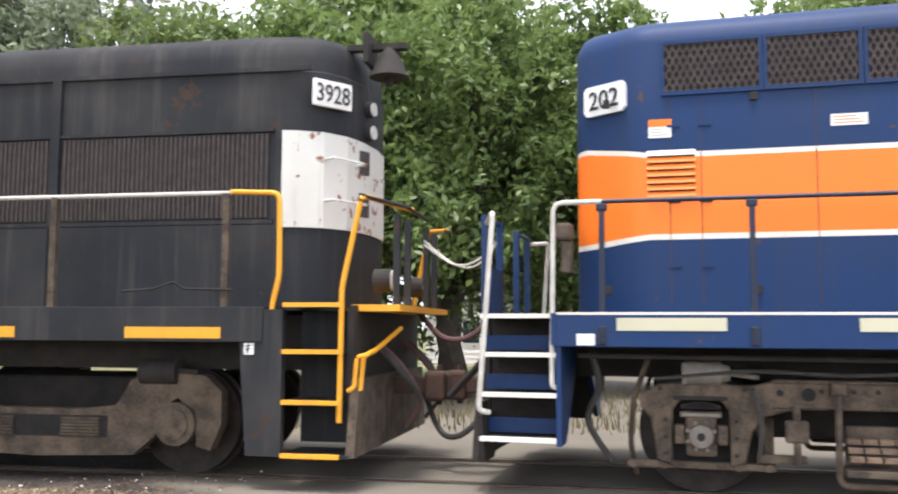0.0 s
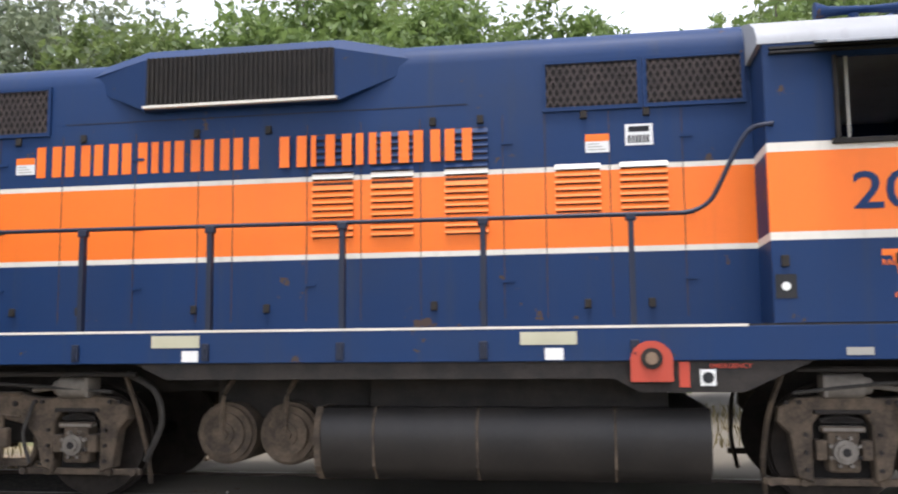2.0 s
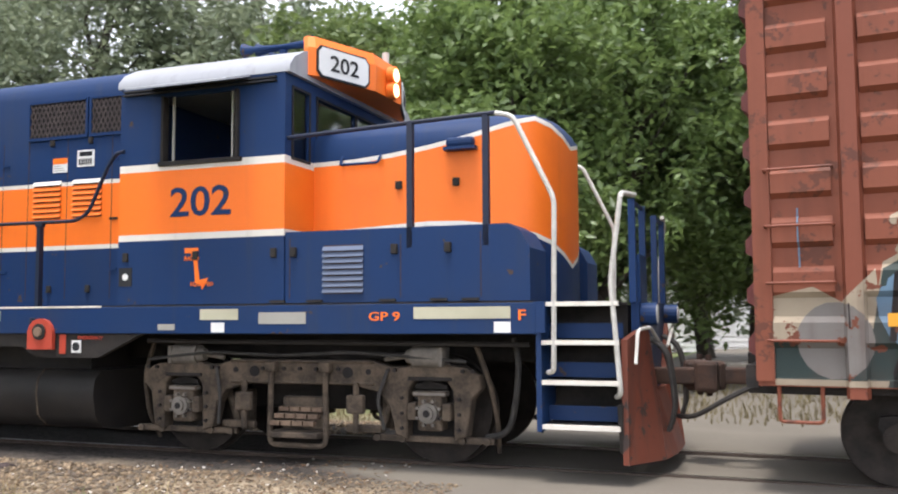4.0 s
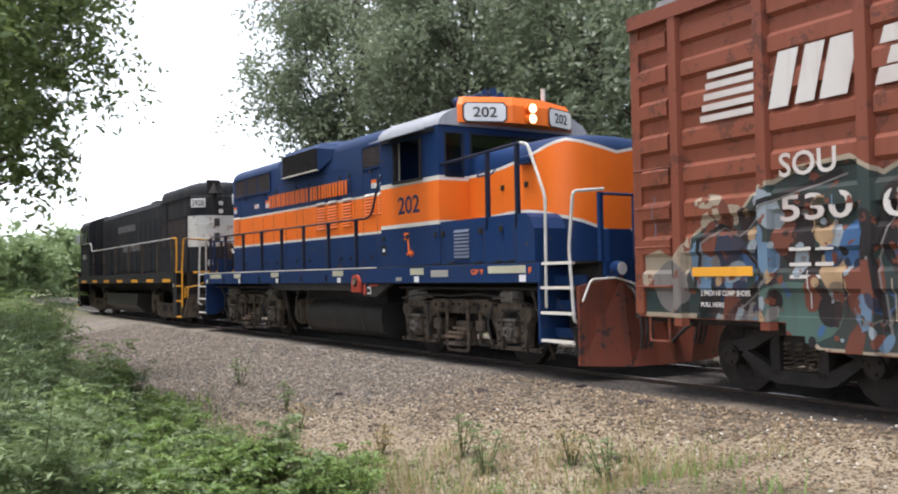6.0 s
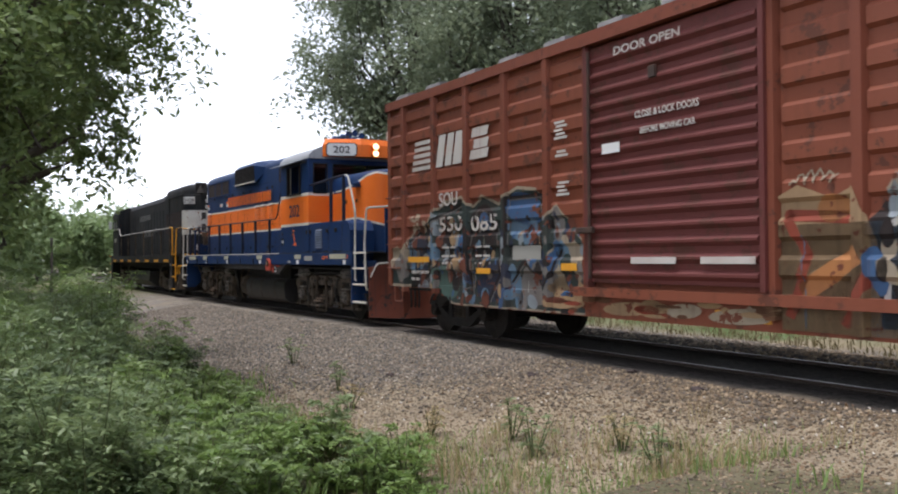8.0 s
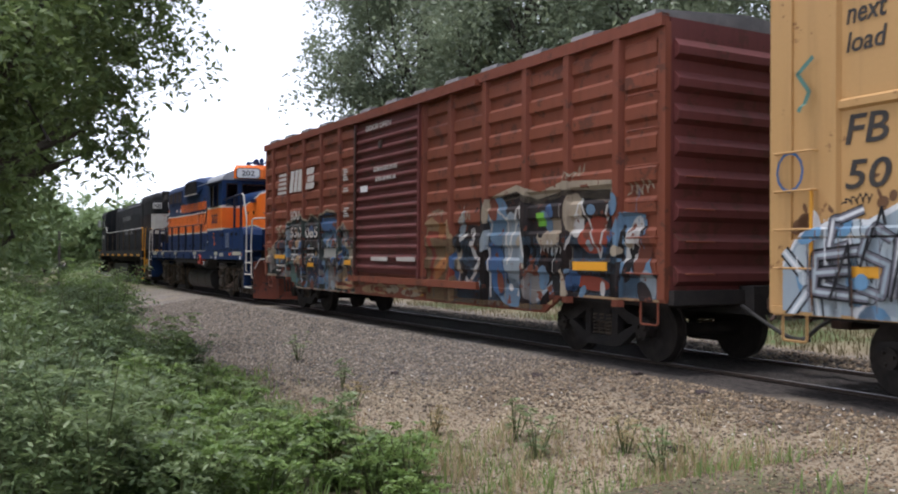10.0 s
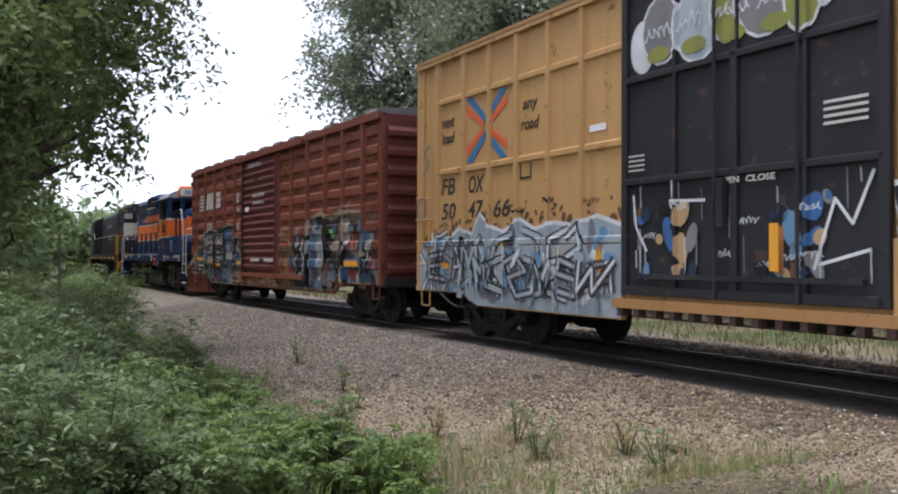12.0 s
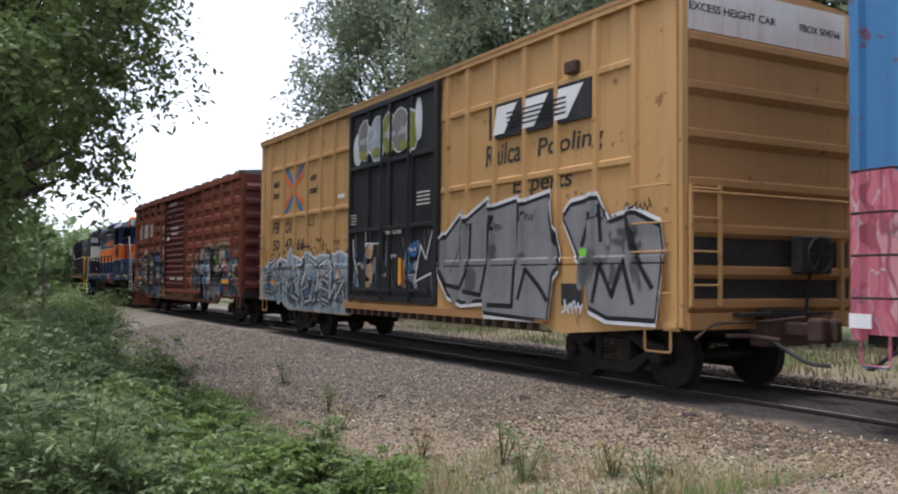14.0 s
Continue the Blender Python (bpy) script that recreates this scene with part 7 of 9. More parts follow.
def build_fbox():
    v = thing("boxcar", "tall yellow boxcar with a black plug door and silver graffiti", "railcar")
    x0, x1, zb, ze = -8.47, 7.15, 0.85, 4.95
    part("body", B(x0 + 0.04, x1 - 0.04, -1.52, 1.52, zb, ze - 0.02), FB_STEEL, v)
    lp, rp = [-7.68, -6.73, -5.9, -5.08, -4.22, -3.4], [1.62, 2.29, 3.12, 3.96, 4.75, 5.62, 6.38]
    for s in (-1, 1):
        y = s * 1.52
        for es in ([x0] + lp + [-2.48], [1.36] + rp + [x1]):
            for a, b in zip(es, es[1:]):
                part("panel", B(a, b, y, y + s * 0.02, zb, ze), FB_STEEL, v)
        for x in lp + rp:
            part("side_post", post(bmesh.new(), x, 0.06, y + s * 0.02, 0.06, 1.6, ze - 0.03, s), FB_STEEL, v)
        for x in (x0 + 0.12, x1 - 0.14):
            part("corner_post", B(x - 0.12, x + 0.12, y + s * 0.0, y + s * 0.05, zb - 0.05, ze), FB_STEEL, v)
        for a, b in ((lp[0], -2.5), (1.4, rp[-1])):
            for z in (4.17, 2.92, 1.66):
                part("side_girt", prism(bmesh.new(), [(y + s * 0.02, z - 0.06), (y + s * 0.06, z - 0.035), (y + s * 0.06, z + 0.035), (y + s * 0.02, z + 0.06)], a, b, "x"), FB_STEEL, v)
        part("top_rail", B(x0, x1, y, y + s * 0.1, ze - 0.07, ze + 0.06), FB_STEEL, v)
        for a, b in ((x0 + 0.245, -2.5), (1.37, x1 - 0.265)):
            part("lower_plate", B(a, b, y + s * 0.02, y + s * 0.085, 0.9, 1.598), FB_STEEL, v)
        lowp = [(x0, 0.9), (x0, 0.82), (-6.75, 0.82), (-6.2, 0.62), (-2.5, 0.62), (-2.5, 0.9)]
        part("side_skirt", prism(bmesh.new(), lowp, y, y + s * 0.083), FB_STEEL, v)
        part("side_skirt", prism(bmesh.new(), [(1.36, 0.9), (1.36, 0.78), (4.4, 0.78), (4.9, 0.66), (x1, 0.84), (x1, 0.9)], y, y + s * 0.083), FB_STEEL, v)
        part("door_track", B(-2.6, 4.6, y, y + s * 0.16, 0.78, 0.9), FB_END, v, "rusty yellow door track")
        for k in range(22):
            x = -2.5 + k * 0.32
            part("track_bracket", B(x, x + 0.09, y + s * 0.02, y + s * 0.15, 0.68, 0.79), RUST, v)
        # plug door
        d = part("plug_door", B(-2.42, 1.3, y + s * 0.02, y + s * 0.07, 0.98, 4.82), FB_DOOR, v, "black steel plug door")
        for a, b, c, e in ((-2.46, -2.36, 0.95, 4.86), (1.24, 1.36, 0.95, 4.86), (-2.4, 1.3, 4.76, 4.86), (-2.4, 1.3, 0.95, 1.06), (-2.4, 1.3, 3.62, 3.7), (-2.4, 1.3, 2.33, 2.41), (-0.6, -0.5, 1.0, 4.8), (-1.52, -1.47, 1.0, 4.8), (0.38, 0.43, 1.0, 4.8)):
            part("door_rib", B(a, b, y + s * 0.06, y + s * 0.13, c, e, 0.012), FB_DOOR, d)
        for x in (-0.8, 0.35):
            part("locking_rod", tube(bmesh.new(), [(x, y + s * 0.16, 0.95), (x, y + s * 0.16, 4.7)], 0.022, 6), BLACK, d)
        part("operating_wheel", B(-0.72, -0.62, y + s * 0.14, y + s * 0.22, 1.75, 2.3, 0.01), BLACK, d)
        part("running_bar", B(-2.2, 1.1, y + s * 0.1, y + s * 0.16, 1.16, 1.22), BLACK, d)
    part("roof", prism(bmesh.new(), [(-1.63, ze + 0.06), (-1.4, ze + 0.12), (0, ze + 0.2), (1.4, ze + 0.12), (1.63, ze + 0.06), (1.63, ze), (-1.63, ze)], x0, x1, "x"), FB_END, v)
    for e, xe in ((-1, x0), (1, x1)):
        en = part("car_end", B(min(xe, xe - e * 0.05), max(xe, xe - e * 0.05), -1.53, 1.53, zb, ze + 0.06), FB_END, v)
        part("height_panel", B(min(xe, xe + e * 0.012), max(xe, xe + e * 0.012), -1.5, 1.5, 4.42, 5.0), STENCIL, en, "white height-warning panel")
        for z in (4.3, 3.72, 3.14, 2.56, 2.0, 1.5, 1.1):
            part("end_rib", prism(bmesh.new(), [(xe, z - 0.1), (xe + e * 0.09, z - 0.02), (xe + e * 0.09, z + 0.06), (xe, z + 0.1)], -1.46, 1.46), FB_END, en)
        for s in (-1, 1):
            part("end_post", B(min(xe, xe + e * 0.06), max(xe, xe + e * 0.06), s * 1.47, s * 1.56, zb, ze + 0.03), FB_STEEL, en)
        part("end_beam", B(min(xe, xe + e * 0.12), max(xe, xe + e * 0.12), -1.5, 1.5, 0.82, 1.02), FB_END, v)
        # the recesses' shade between the lower ribs is put in as this dark sheet
        part("rib_gap_shade", B(min(xe, xe + e * 0.03), max(xe, xe + e * 0.03), -1.44, 1.44, 1.03, 1.96), DARKSTEEL, en, "dark sheet standing in for shade between the lower ribs")
        for yy in (1.25,):
            part("end_channel", B(min(xe, xe + e * 0.11), max(xe, xe + e * 0.11), yy - 0.035, yy + 0.035, 1.02, 1.95), FB_END, en)
        gear = part("hand_brake", B(min(xe + e * 0.09, xe + e * 0.26), max(xe + e * 0.09, xe + e * 0.26), 0.25, 0.85, 1.5, 1.98, 0.03), DARKSTEEL, v, "grimy hand-brake housing")
        wheel = [(xe + e * 0.31, 0.55 + 0.22 * math.cos(q), 1.74 + 0.22 * math.sin(q)) for q in np.linspace(0, 2 * math.pi, 21)]
        part("brake_wheel", tube(bmesh.new(), wheel, 0.018, 6), DARKSTEEL, gear)
        for q in range(3):
            w = q * math.pi / 3
            part("spoke", tube(bmesh.new(), [(xe + e * 0.31, 0.55 + 0.22 * math.cos(w), 1.74 + 0.22 * math.sin(w)), (xe + e * 0.31, 0.55 - 0.22 * math.cos(w), 1.74 - 0.22 * math.sin(w))], 0.012, 5), DARKSTEEL, gear)
        part("brake_chain_rod", tube(bmesh.new(), [(xe + e * 0.2, 0.5, 1.62), (xe + e * 0.16, 0.45, 0.95)], 0.022, 6), DARKSTEEL, v)
        part("striker_box", B(min(xe, xe + e * 0.28), max(xe, xe + e * 0.28), -0.4, 0.4, 0.6, 1.02, 0.03), RUST, v, "rusty coupler pocket")
        part("cut_lever", tube(bmesh.new(), rounded([(xe + e * 0.15, -1.45, 0.72), (xe + e * 0.2, -1.2, 0.9), (xe + e * 0.3, -0.4, 0.92), (xe + e * 0.6, -0.1, 0.98)], 0.08), 0.016, 6), RUST, v)
        part("air_pipe", tube(bmesh.new(), rounded([(xe + e * 0.1, -0.9, 0.74), (xe + e * 0.22, -0.6, 0.74), (xe + e * 0.5, -0.42, 0.7)], 0.05), 0.028, 7), RUST, v)
        part("crossover_step", B(min(xe + e * 0.1, xe + e * 0.3), max(xe + e * 0.1, xe + e * 0.3), -0.8, 0.8, 0.98, 1.02), DARKSTEEL, v)
        part("end_grab", tube(bmesh.new(), rounded([(xe, -1.5, 2.46), (xe + e * 0.13, -1.46, 2.46), (xe + e * 0.13, 1.46, 2.46), (xe, 1.5, 2.46)], 0.04), 0.016, 6), FB_STEEL, v)
    lettering("EXCESS HEIGHT CAR", -1.4, 0.1, 4.66, 4.76, 0, BLACKLETTER, v, pose(x1 + 0.014, 0, 0, 0, 0, 90))
    lettering("FBOX 504766", 0.55, 1.35, 4.66, 4.76, 0, BLACKLETTER, v, pose(x1 + 0.014, 0, 0, 0, 0, 90))
    for z in (1.35, 1.75, 2.15, 2.5):
        part("end_rung", tube(bmesh.new(), rounded([(x1, -1.45, z), (x1 + 0.13, -1.45, z), (x1 + 0.13, -1.0, z), (x1, -1.0, z)], 0.03), 0.013, 6), FB_STEEL, v)
    for y in (-1.47, -1.0):
        part("ladder_stile", B(x1 + 0.09, x1 + 0.13, y - 0.02, y + 0.02, 1.1, 2.55), FB_STEEL, v)
    ladder(v, x0 + 0.08, -1.57, [1.3, 1.7, 2.1, 2.5], FB_STEEL, 0.5, -0.09)
    ladder(v, x1 - 0.75, -1.57, [1.25, 1.75, 2.1, 2.55], FB_STEEL, 0.62, -0.09)
    part("grab_post", tube(bmesh.new(), [(x0 + 0.55, -1.62, 1.15), (x0 + 0.55, -1.62, 2.1)], 0.02, 6), YELLOW, v)
    stirrup(v, x0 + 0.1, -1.53, 0.84, FB_STEEL)
    stirrup(v, x1 - 0.62, -1.53, 0.84, FB_STEEL, 0.45)
    Y = -1.545
    # crossed road emblem
    def band(pts, mat):
        part("emblem_band", prism(bmesh.new(), pts, Y - 0.006, Y), mat, v)
    cx, cz, w, h = -6.03, 3.56, 0.66, 0.54
    for sx in (-1, 1):
        for sz in (-1, 1):
            o, i = DECALBLUE, DECALORANGE
            band([(cx + sx * 0.02, cz + sz * 0.06), (cx + sx * 0.02, cz + sz * 0.2), (cx + sx * (w - 0.2), cz + sz * (h + 0.02)), (cx + sx * w, cz + sz * (h - 0.0))], o)
            band([(cx + sx * 0.09, cz + sz * 0.0), (cx + sx * 0.09, cz + sz * 0.1), (cx + sx * w, cz + sz * (h - 0.1)), (cx + sx * w, cz + sz * (h - 0.24))], i)
    lettering("next", -7.56, -7.1, 3.7, 3.88, Y, BLACKLETTER, v, slant=0.2)
    lettering("load", -7.56, -7.1, 3.42, 3.62, Y, BLACKLETTER, v, slant=0.2)
    lettering("any", -4.93, -4.52, 3.62, 3.8, Y, BLACKLETTER, v, slant=0.2)
    lettering("road", -4.98, -4.48, 3.36, 3.55, Y, BLACKLETTER, v, slant=0.2)
    for wds, a, b, z in (("FB", -7.57, -7.08, 2.52), ("OX", -6.6, -6.1, 2.5), ("50", -7.57, -7.05, 2.08), ("47", -6.6, -6.12, 2.08), ("66", -5.78, -5.3, 2.06)):
        lettering(wds, a, b, z, z + 0.29, Y, BLACKLETTER, v, slant=0.18)
    t = plate("emblem_panel", 2.99, 5.54, 3.59, 4.13, Y - 0.03, BLACK, v, "black panel with white emblem blocks", t=0.02)
    for a in (3.12, 3.92, 4.72):
        part("emblem_block", prism(bmesh.new(), [(a, 3.65), (a + 0.3, 3.65), (a + 0.66, 4.08), (a + 0.1, 4.08)], Y - 0.056, Y - 0.05), SIGNWHITE, t)
    for k in range(4):
        plate("emblem_bar", 3.5, 5.0, 3.72 + k * 0.07, 3.745 + k * 0.07, Y - 0.057, BLACK, t, t=0.004)
    for wds, a, b, z in (("Railcar", 2.82, 4.0, 3.18), ("Pooling", 4.25, 5.75, 3.12), ("Experts", 3.6, 5.07, 2.62)):
        lettering(wds, a, b, z, z + 0.34, Y, BLACKLETTER, v, slant=0.1)
    plate("barcode_label", -3.25, -2.9, 3.13, 3.22, Y, SIGNWHITE, v)
    plate("data_panel", 4.95, 5.4, 1.05, 1.35, Y - 0.085, BLACK, v)
    plate("data_panel", -4.0, -3.35, 1.33, 1.58, Y - 0.085, GREYLABEL, v)
    plate("lime_patch", 5.35, 5.55, 1.55, 1.82, Y - 0.085, LIME, v)
    bm = bmesh.new()
    for a, b, c, d in ((-5.0, -4.97, 2.62, 2.95), (-4.72, -4.69, 2.62, 2.95), (-5.0, -4.69, 2.62, 2.65), (-5.0, -4.69, 2.92, 2.95)):
        box(bm, a, b, Y - 0.004, Y, c, d)
    part("inspection_square", bm, BLACKLETTER, v)
    for x, w, z, h in ((-7.45, 0.45, 1.22, 0.11), (-5.45, 0.09, 1.15, 0.5), (-3.0, 0.1, 1.1, 0.5), (0.0, 0.12, 1.28, 0.5)):
        plate("reflector", x, x + w, z, z + h, Y - (0.14 if x > -1 else 0.085), YELLOW, v, "yellow reflector strip")
    for k in range(4):
        plate("data_bar", -0.35 + 1.0, 1.15, 2.72 + k * 0.07, 2.75 + k * 0.07, -1.655, STENCIL, v, t=0.003)
        plate("data_bar", -2.3, -2.0, 2.5 + k * 0.06, 2.52 + k * 0.06, -1.655, STENCIL, v, t=0.003)
    lettering("OPEN", -0.75, -0.45, 2.24, 2.31, -1.655, STENCIL, v)
    lettering("CLOSE", -0.35, 0.05, 2.24, 2.31, -1.655, STENCIL, v)
    part("height_sensor", B(5.0, 5.25, Y - 0.1, Y, 4.25, 4.42, 0.02), RUST, v)
    lv = [(0.0, 0.02)]
    for z in (1.66, 2.92, 4.17):
        lv += [(z - 0.06, 0.02), (z - 0.035, 0.06), (z + 0.035, 0.06), (z + 0.06, 0.02)]
    spray_yellow_car(v, lp + rp, lv)
    spray_black_door(v)
    under_gear(v, x0, x1, 0.78)
    freight_truck(v, -6.55)
    freight_truck(v, 5.35)
    return v


def build_blue():
    v = thing("boxcar", "blue boxcar with pink graffiti over its lower side", "railcar")
    x0, x1, zb, ze = -8.36, 7.4, 0.9, 5.0
    part("body", B(x0, x1, -1.52, 1.52, zb, ze), BLUE_STEEL, v)
    for s in (-1, 1):
        for k in range(17):
            x = x0 + 0.12 + k * 0.97
            if x < x1:
                part("side_post", post(bmesh.new(), x, 0.07, s * 1.52, 0.07, zb - 0.05, ze, s), BLUE_STEEL, v)
        part("top_rail", B(x0, x1, s * 1.5, s * 1.6, ze - 0.05, ze + 0.08), BLUE_STEEL, v)
    part("roof", B(x0, x1, -1.5, 1.5, ze, ze + 0.12), CARROOF, v)
    for z in (1.3, 2.1, 2.9, 3.7, 4.5):
        part("end_rib", B(x0 - 0.07, x0, -1.45, 1.45, z, z + 0.16, 0.03), BLUE_STEEL, v)
    ladder(v, x0 + 0.15, -1.6, [1.25, 1.65, 2.05, 2.45], DARKSTEEL, 0.45, -0.09)
    plate("label", x0 + 0.05, x0 + 0.3, 0.96, 1.1, -1.6, SIGNWHITE, v)
    stirrup(v, x0 + 0.1, -1.5, 0.9, BLUE_STEEL)
    under_gear(v, x0, x1, 0.8)
    freight_truck(v, -6.4)
    freight_truck(v, 5.5)
    return v


def heavy_truck(parent, at):
    """Two-axle engine truck with round bearing housings."""
    tr = part("truck", B(-1.1, 1.1, -0.55, 0.55, 0.45, 0.9, 0.03), DARKSTEEL, parent, "grimy cast engine truck", at=pose(at, 0, 0))
    half = [(0, 0.62), (0.45, 0.62), (0.8, 0.66), (0.95, 0.9), (1.2, 0.98), (1.7, 0.95), (1.86, 0.8), (1.86, 0.5), (1.76, 0.26), (1.62, 0.3), (1.6, 0.62), (1.42, 0.74), (1.24, 0.62), (1.2, 0.38), (0.98, 0.2), (0.0, 0.17)]
    for s in (-1, 1):
        bm = prism(bmesh.new(), mirror_x(half), s * 1.0, s * 1.15)
        part("side_frame", bm, TRUCK, tr)
        part("frame_slot", B(-0.72, 0.72, s * 1.145, s * 1.156, 0.36, 0.56), GRILLE, tr)
        for q in (-0.45, 0.45):
            bm = bmesh.new()
            for k in range(6):
                box(bm, q - 0.2, q + 0.2, s * 1.14, s * 1.19, 0.37 + k * 0.03, 0.392 + k * 0.03, 0.004)
            part("leaf_spring", bm, TRUCK, tr)
        for k in (-1, 1):
            bm = rod(bmesh.new(), (k * 1.42, s * 1.0, 0.5), (k * 1.42, s * 1.2, 0.5), 0.2, 26)
            rod(bm, (k * 1.42, s * 1.2, 0.5), (k * 1.42, s * 1.225, 0.5), 0.14, 22)
            part("bearing_housing", bm, TRUCK, tr, "round grimy bearing housing", smooth=True)
            bm = rod(bmesh.new(), (k * 1.05, s * 1.12, 0.98), (k * 1.42, s * 1.12, 0.98), 0.12, 20)
            rod(bm, (k * 1.42, s * 1.12, 0.98), (k * 1.62, s * 1.12, 0.97), 0.035, 8)
            part("brake_cylinder", bm, DARKSTEEL, tr, smooth=True)
    for k in (-1, 1):
        wheelset(tr, k * 1.42, 0.508, ROLLING)
    return tr


def build_u23():
    v = thing("diesel_locomotive", "sooty black road-switcher engine with yellow handrails and white end panel", "locomotive")
    def ring(z, ins, w=1.1, end=8.35, x0=4.6):
        pl = [(x0, -w), (7.55, -w), (7.85, -w * 0.97), (8.08, -w * 0.86), (8.24, -w * 0.64), (end - 0.03, -w * 0.36), (end, 0), (end - 0.03, w * 0.36), (8.24, w * 0.64), (8.08, w * 0.86), (7.85, w * 0.97), (7.55, w), (x0, w)]
        return [(x - (ins * 0.6 if x > 7 else 0), y * (1 - ins / w), z) for x, y in pl]
    lv = [(1.56, 0), (2.34, 0), (3.3, 0), (3.84, 0.0), (3.86, 0.03), (3.98, 0.03), (4.12, 0.05), (4.22, 0.14), (4.28, 0.32), (4.31, 0.7)]
    rear = part("radiator_hood", banded_loft([ring(z, i) for z, i in lv], lv, [0] * len(lv)), [BLACK], v, smooth=True)
    arc = [(7.72, -1.1), (7.85, -1.067), (8.08, -0.946), (8.24, -0.704), (8.32, -0.396), (8.35, 0), (8.32, 0.396), (8.24, 0.704), (8.08, 0.946), (7.85, 1.067), (7.72, 1.1)]
    bm = loft(bmesh.new(), [[(8.0 + (x - 8.0) * 1.012 + 0.008, y * 1.012, z) for z in (2.34, 3.26)] + [(8.0 + (x - 8.0) * 0.99, y * 0.99, z) for z in (3.26, 2.34)] for x, y in arc])
    part("white_panel", bm, WHITE, v, "chipped white end panel")
    part("ledge", B(4.55, 8.0, -1.13, -1.09, 3.83, 3.87), BLACK, v)
    for a, b, n in ((5.45, 7.6, 44), (4.75, 5.3, 11)):
        g = part("radiator_screen", B(a, b, -1.112, -1.1, 2.42, 3.24), GRILLE, v, "brown-black radiator screen")
        bm = bmesh.new()
        for k in range(n):
            x = a + (b - a) * (k + 0.3) / n
            box(bm, x, x + (b - a) / n * 0.4, -1.125, -1.11, 2.43, 3.23)
        part("slats", bm, LATTICE, g)
    part("screen_rail", B(4.7, 7.65, -1.13, -1.1, 3.25, 3.28), BLACK, v)
    part("screen_rail", B(4.7, 7.65, -1.13, -1.1, 2.37, 2.41), BLACK, v)
    part("post", B(5.32, 5.42, -1.14, -1.1, 1.6, 3.84), BLACK, v)
    # engine hood, cab and nose
    sec = [(-0.95, 1.56), (-0.95, 3.86), (-0.85, 4.05), (-0.5, 4.14), (0.5, 4.14), (0.85, 4.05), (0.95, 3.86), (0.95, 1.56)]
    eh = part("engine_hood", prism(bmesh.new(), sec, -5.5, 4.6, "x"), BLACK, v, smooth=False)
    for k in range(14):
        x = -5.0 + k * 0.7
        d = part("hood_door", B(x, x + 0.62, -0.965, -0.95, 1.7, 3.5, 0.004), BLACK, eh)
        part("latch", B(x + 0.52, x + 0.58, -0.985, -0.965, 2.5, 2.6), DARKSTEEL, d)
    part("exhaust_stack", B(0.0, 0.9, -0.3, 0.3, 4.12, 4.3, 0.03), BLACK, v)
    part("equipment_box", B(-4.8, -3.6, -1.0, -0.9, 1.6, 2.9, 0.02), BLACK, v)
    cs = [(-1.5, 1.56), (-1.5, 3.7), (-1.4, 3.88), (-0.8, 4.1), (0, 4.16), (0.8, 4.1), (1.4, 3.88), (1.5, 3.7), (1.5, 1.56)]
    cab = part("cab", prism(bmesh.new(), cs, -7.4, -5.5, "x"), BLACK, v)
    part("short_hood", B(-8.3, -7.4, -0.9, 0.9, 1.56, 3.1, 0.06), BLACK, v)
    for a, b in ((-7.15, -6.6), (-6.4, -5.8)):
        w = part("side_window", B(a, b, -1.512, -1.49, 2.85, 3.5), GRILLE, cab)
        part("pane", B(a + 0.03, b - 0.03, -1.52, -1.512, 2.88, 3.47), GLASS, w)
    plate("number_patch", -6.9, -6.2, 2.3, 2.5, -1.5, GREYLABEL, cab)
    part("mirror", B(-7.38, -7.3, -1.72, -1.55, 3.0, 3.4, 0.02), LENS, cab)
    # faded company lettering as plain bars
    block_letters([0.8] * 7, -2.4, 0.4, 3.2, 3.45, -0.97, LETTERGREY, v)
    block_letters([0.8] * 7, -1.6, 1.2, 2.45, 2.7, -0.97, LETTERGREY, v)
    for z in (2.93, 2.5):
        part("end_mark", B(-0.08, 0.08, -0.012, 0, z, z + 0.24), BLACKLETTER, v, at=pose(8.33, -0.42, 0, 0, 0, 66))
    turn = pose(8.15, -0.92, 0, 0, 0, 52)
    part("number_board", B(-0.22, 0.22, -0.02, 0.02, 3.5, 3.76, 0.01), SIGNWHITE, v, "white number board", at=turn)
    lettering("3928", -0.19, 0.19, 3.54, 3.72, 0, BLACKLETTER, v, at_fix(turn, -0.024))
    for z in (3.38, 3.62):
        h = part("headlamp_rim", rod(bmesh.new(), (8.3, -0.3, z), (8.4, -0.32, z), 0.085, 18), BLACK, v)
        part("lens", rod(bmesh.new(), (8.4, -0.32, z), (8.41, -0.322, z), 0.07, 18), LENS, h)
    bm = rod(bmesh.new(), (8.62, -0.55, 3.88), (8.62, -0.55, 4.1), 0.2, 22, 0.1)
    rod(bm, (8.62, -0.55, 4.1), (8.62, -0.55, 4.18), 0.1, 16, 0.05)
    rod(bm, (8.62, -0.55, 3.8), (8.62, -0.55, 3.9), 0.04, 10)
    box(bm, 8.2, 8.8, -0.6, -0.5, 4.16, 4.22)
    box(bm, 8.4, 8.45, -0.75, -0.35, 4.0, 4.3)
    part("bell", bm, DARKSTEEL, v, "dark bronze bell on a bracket", smooth=True)
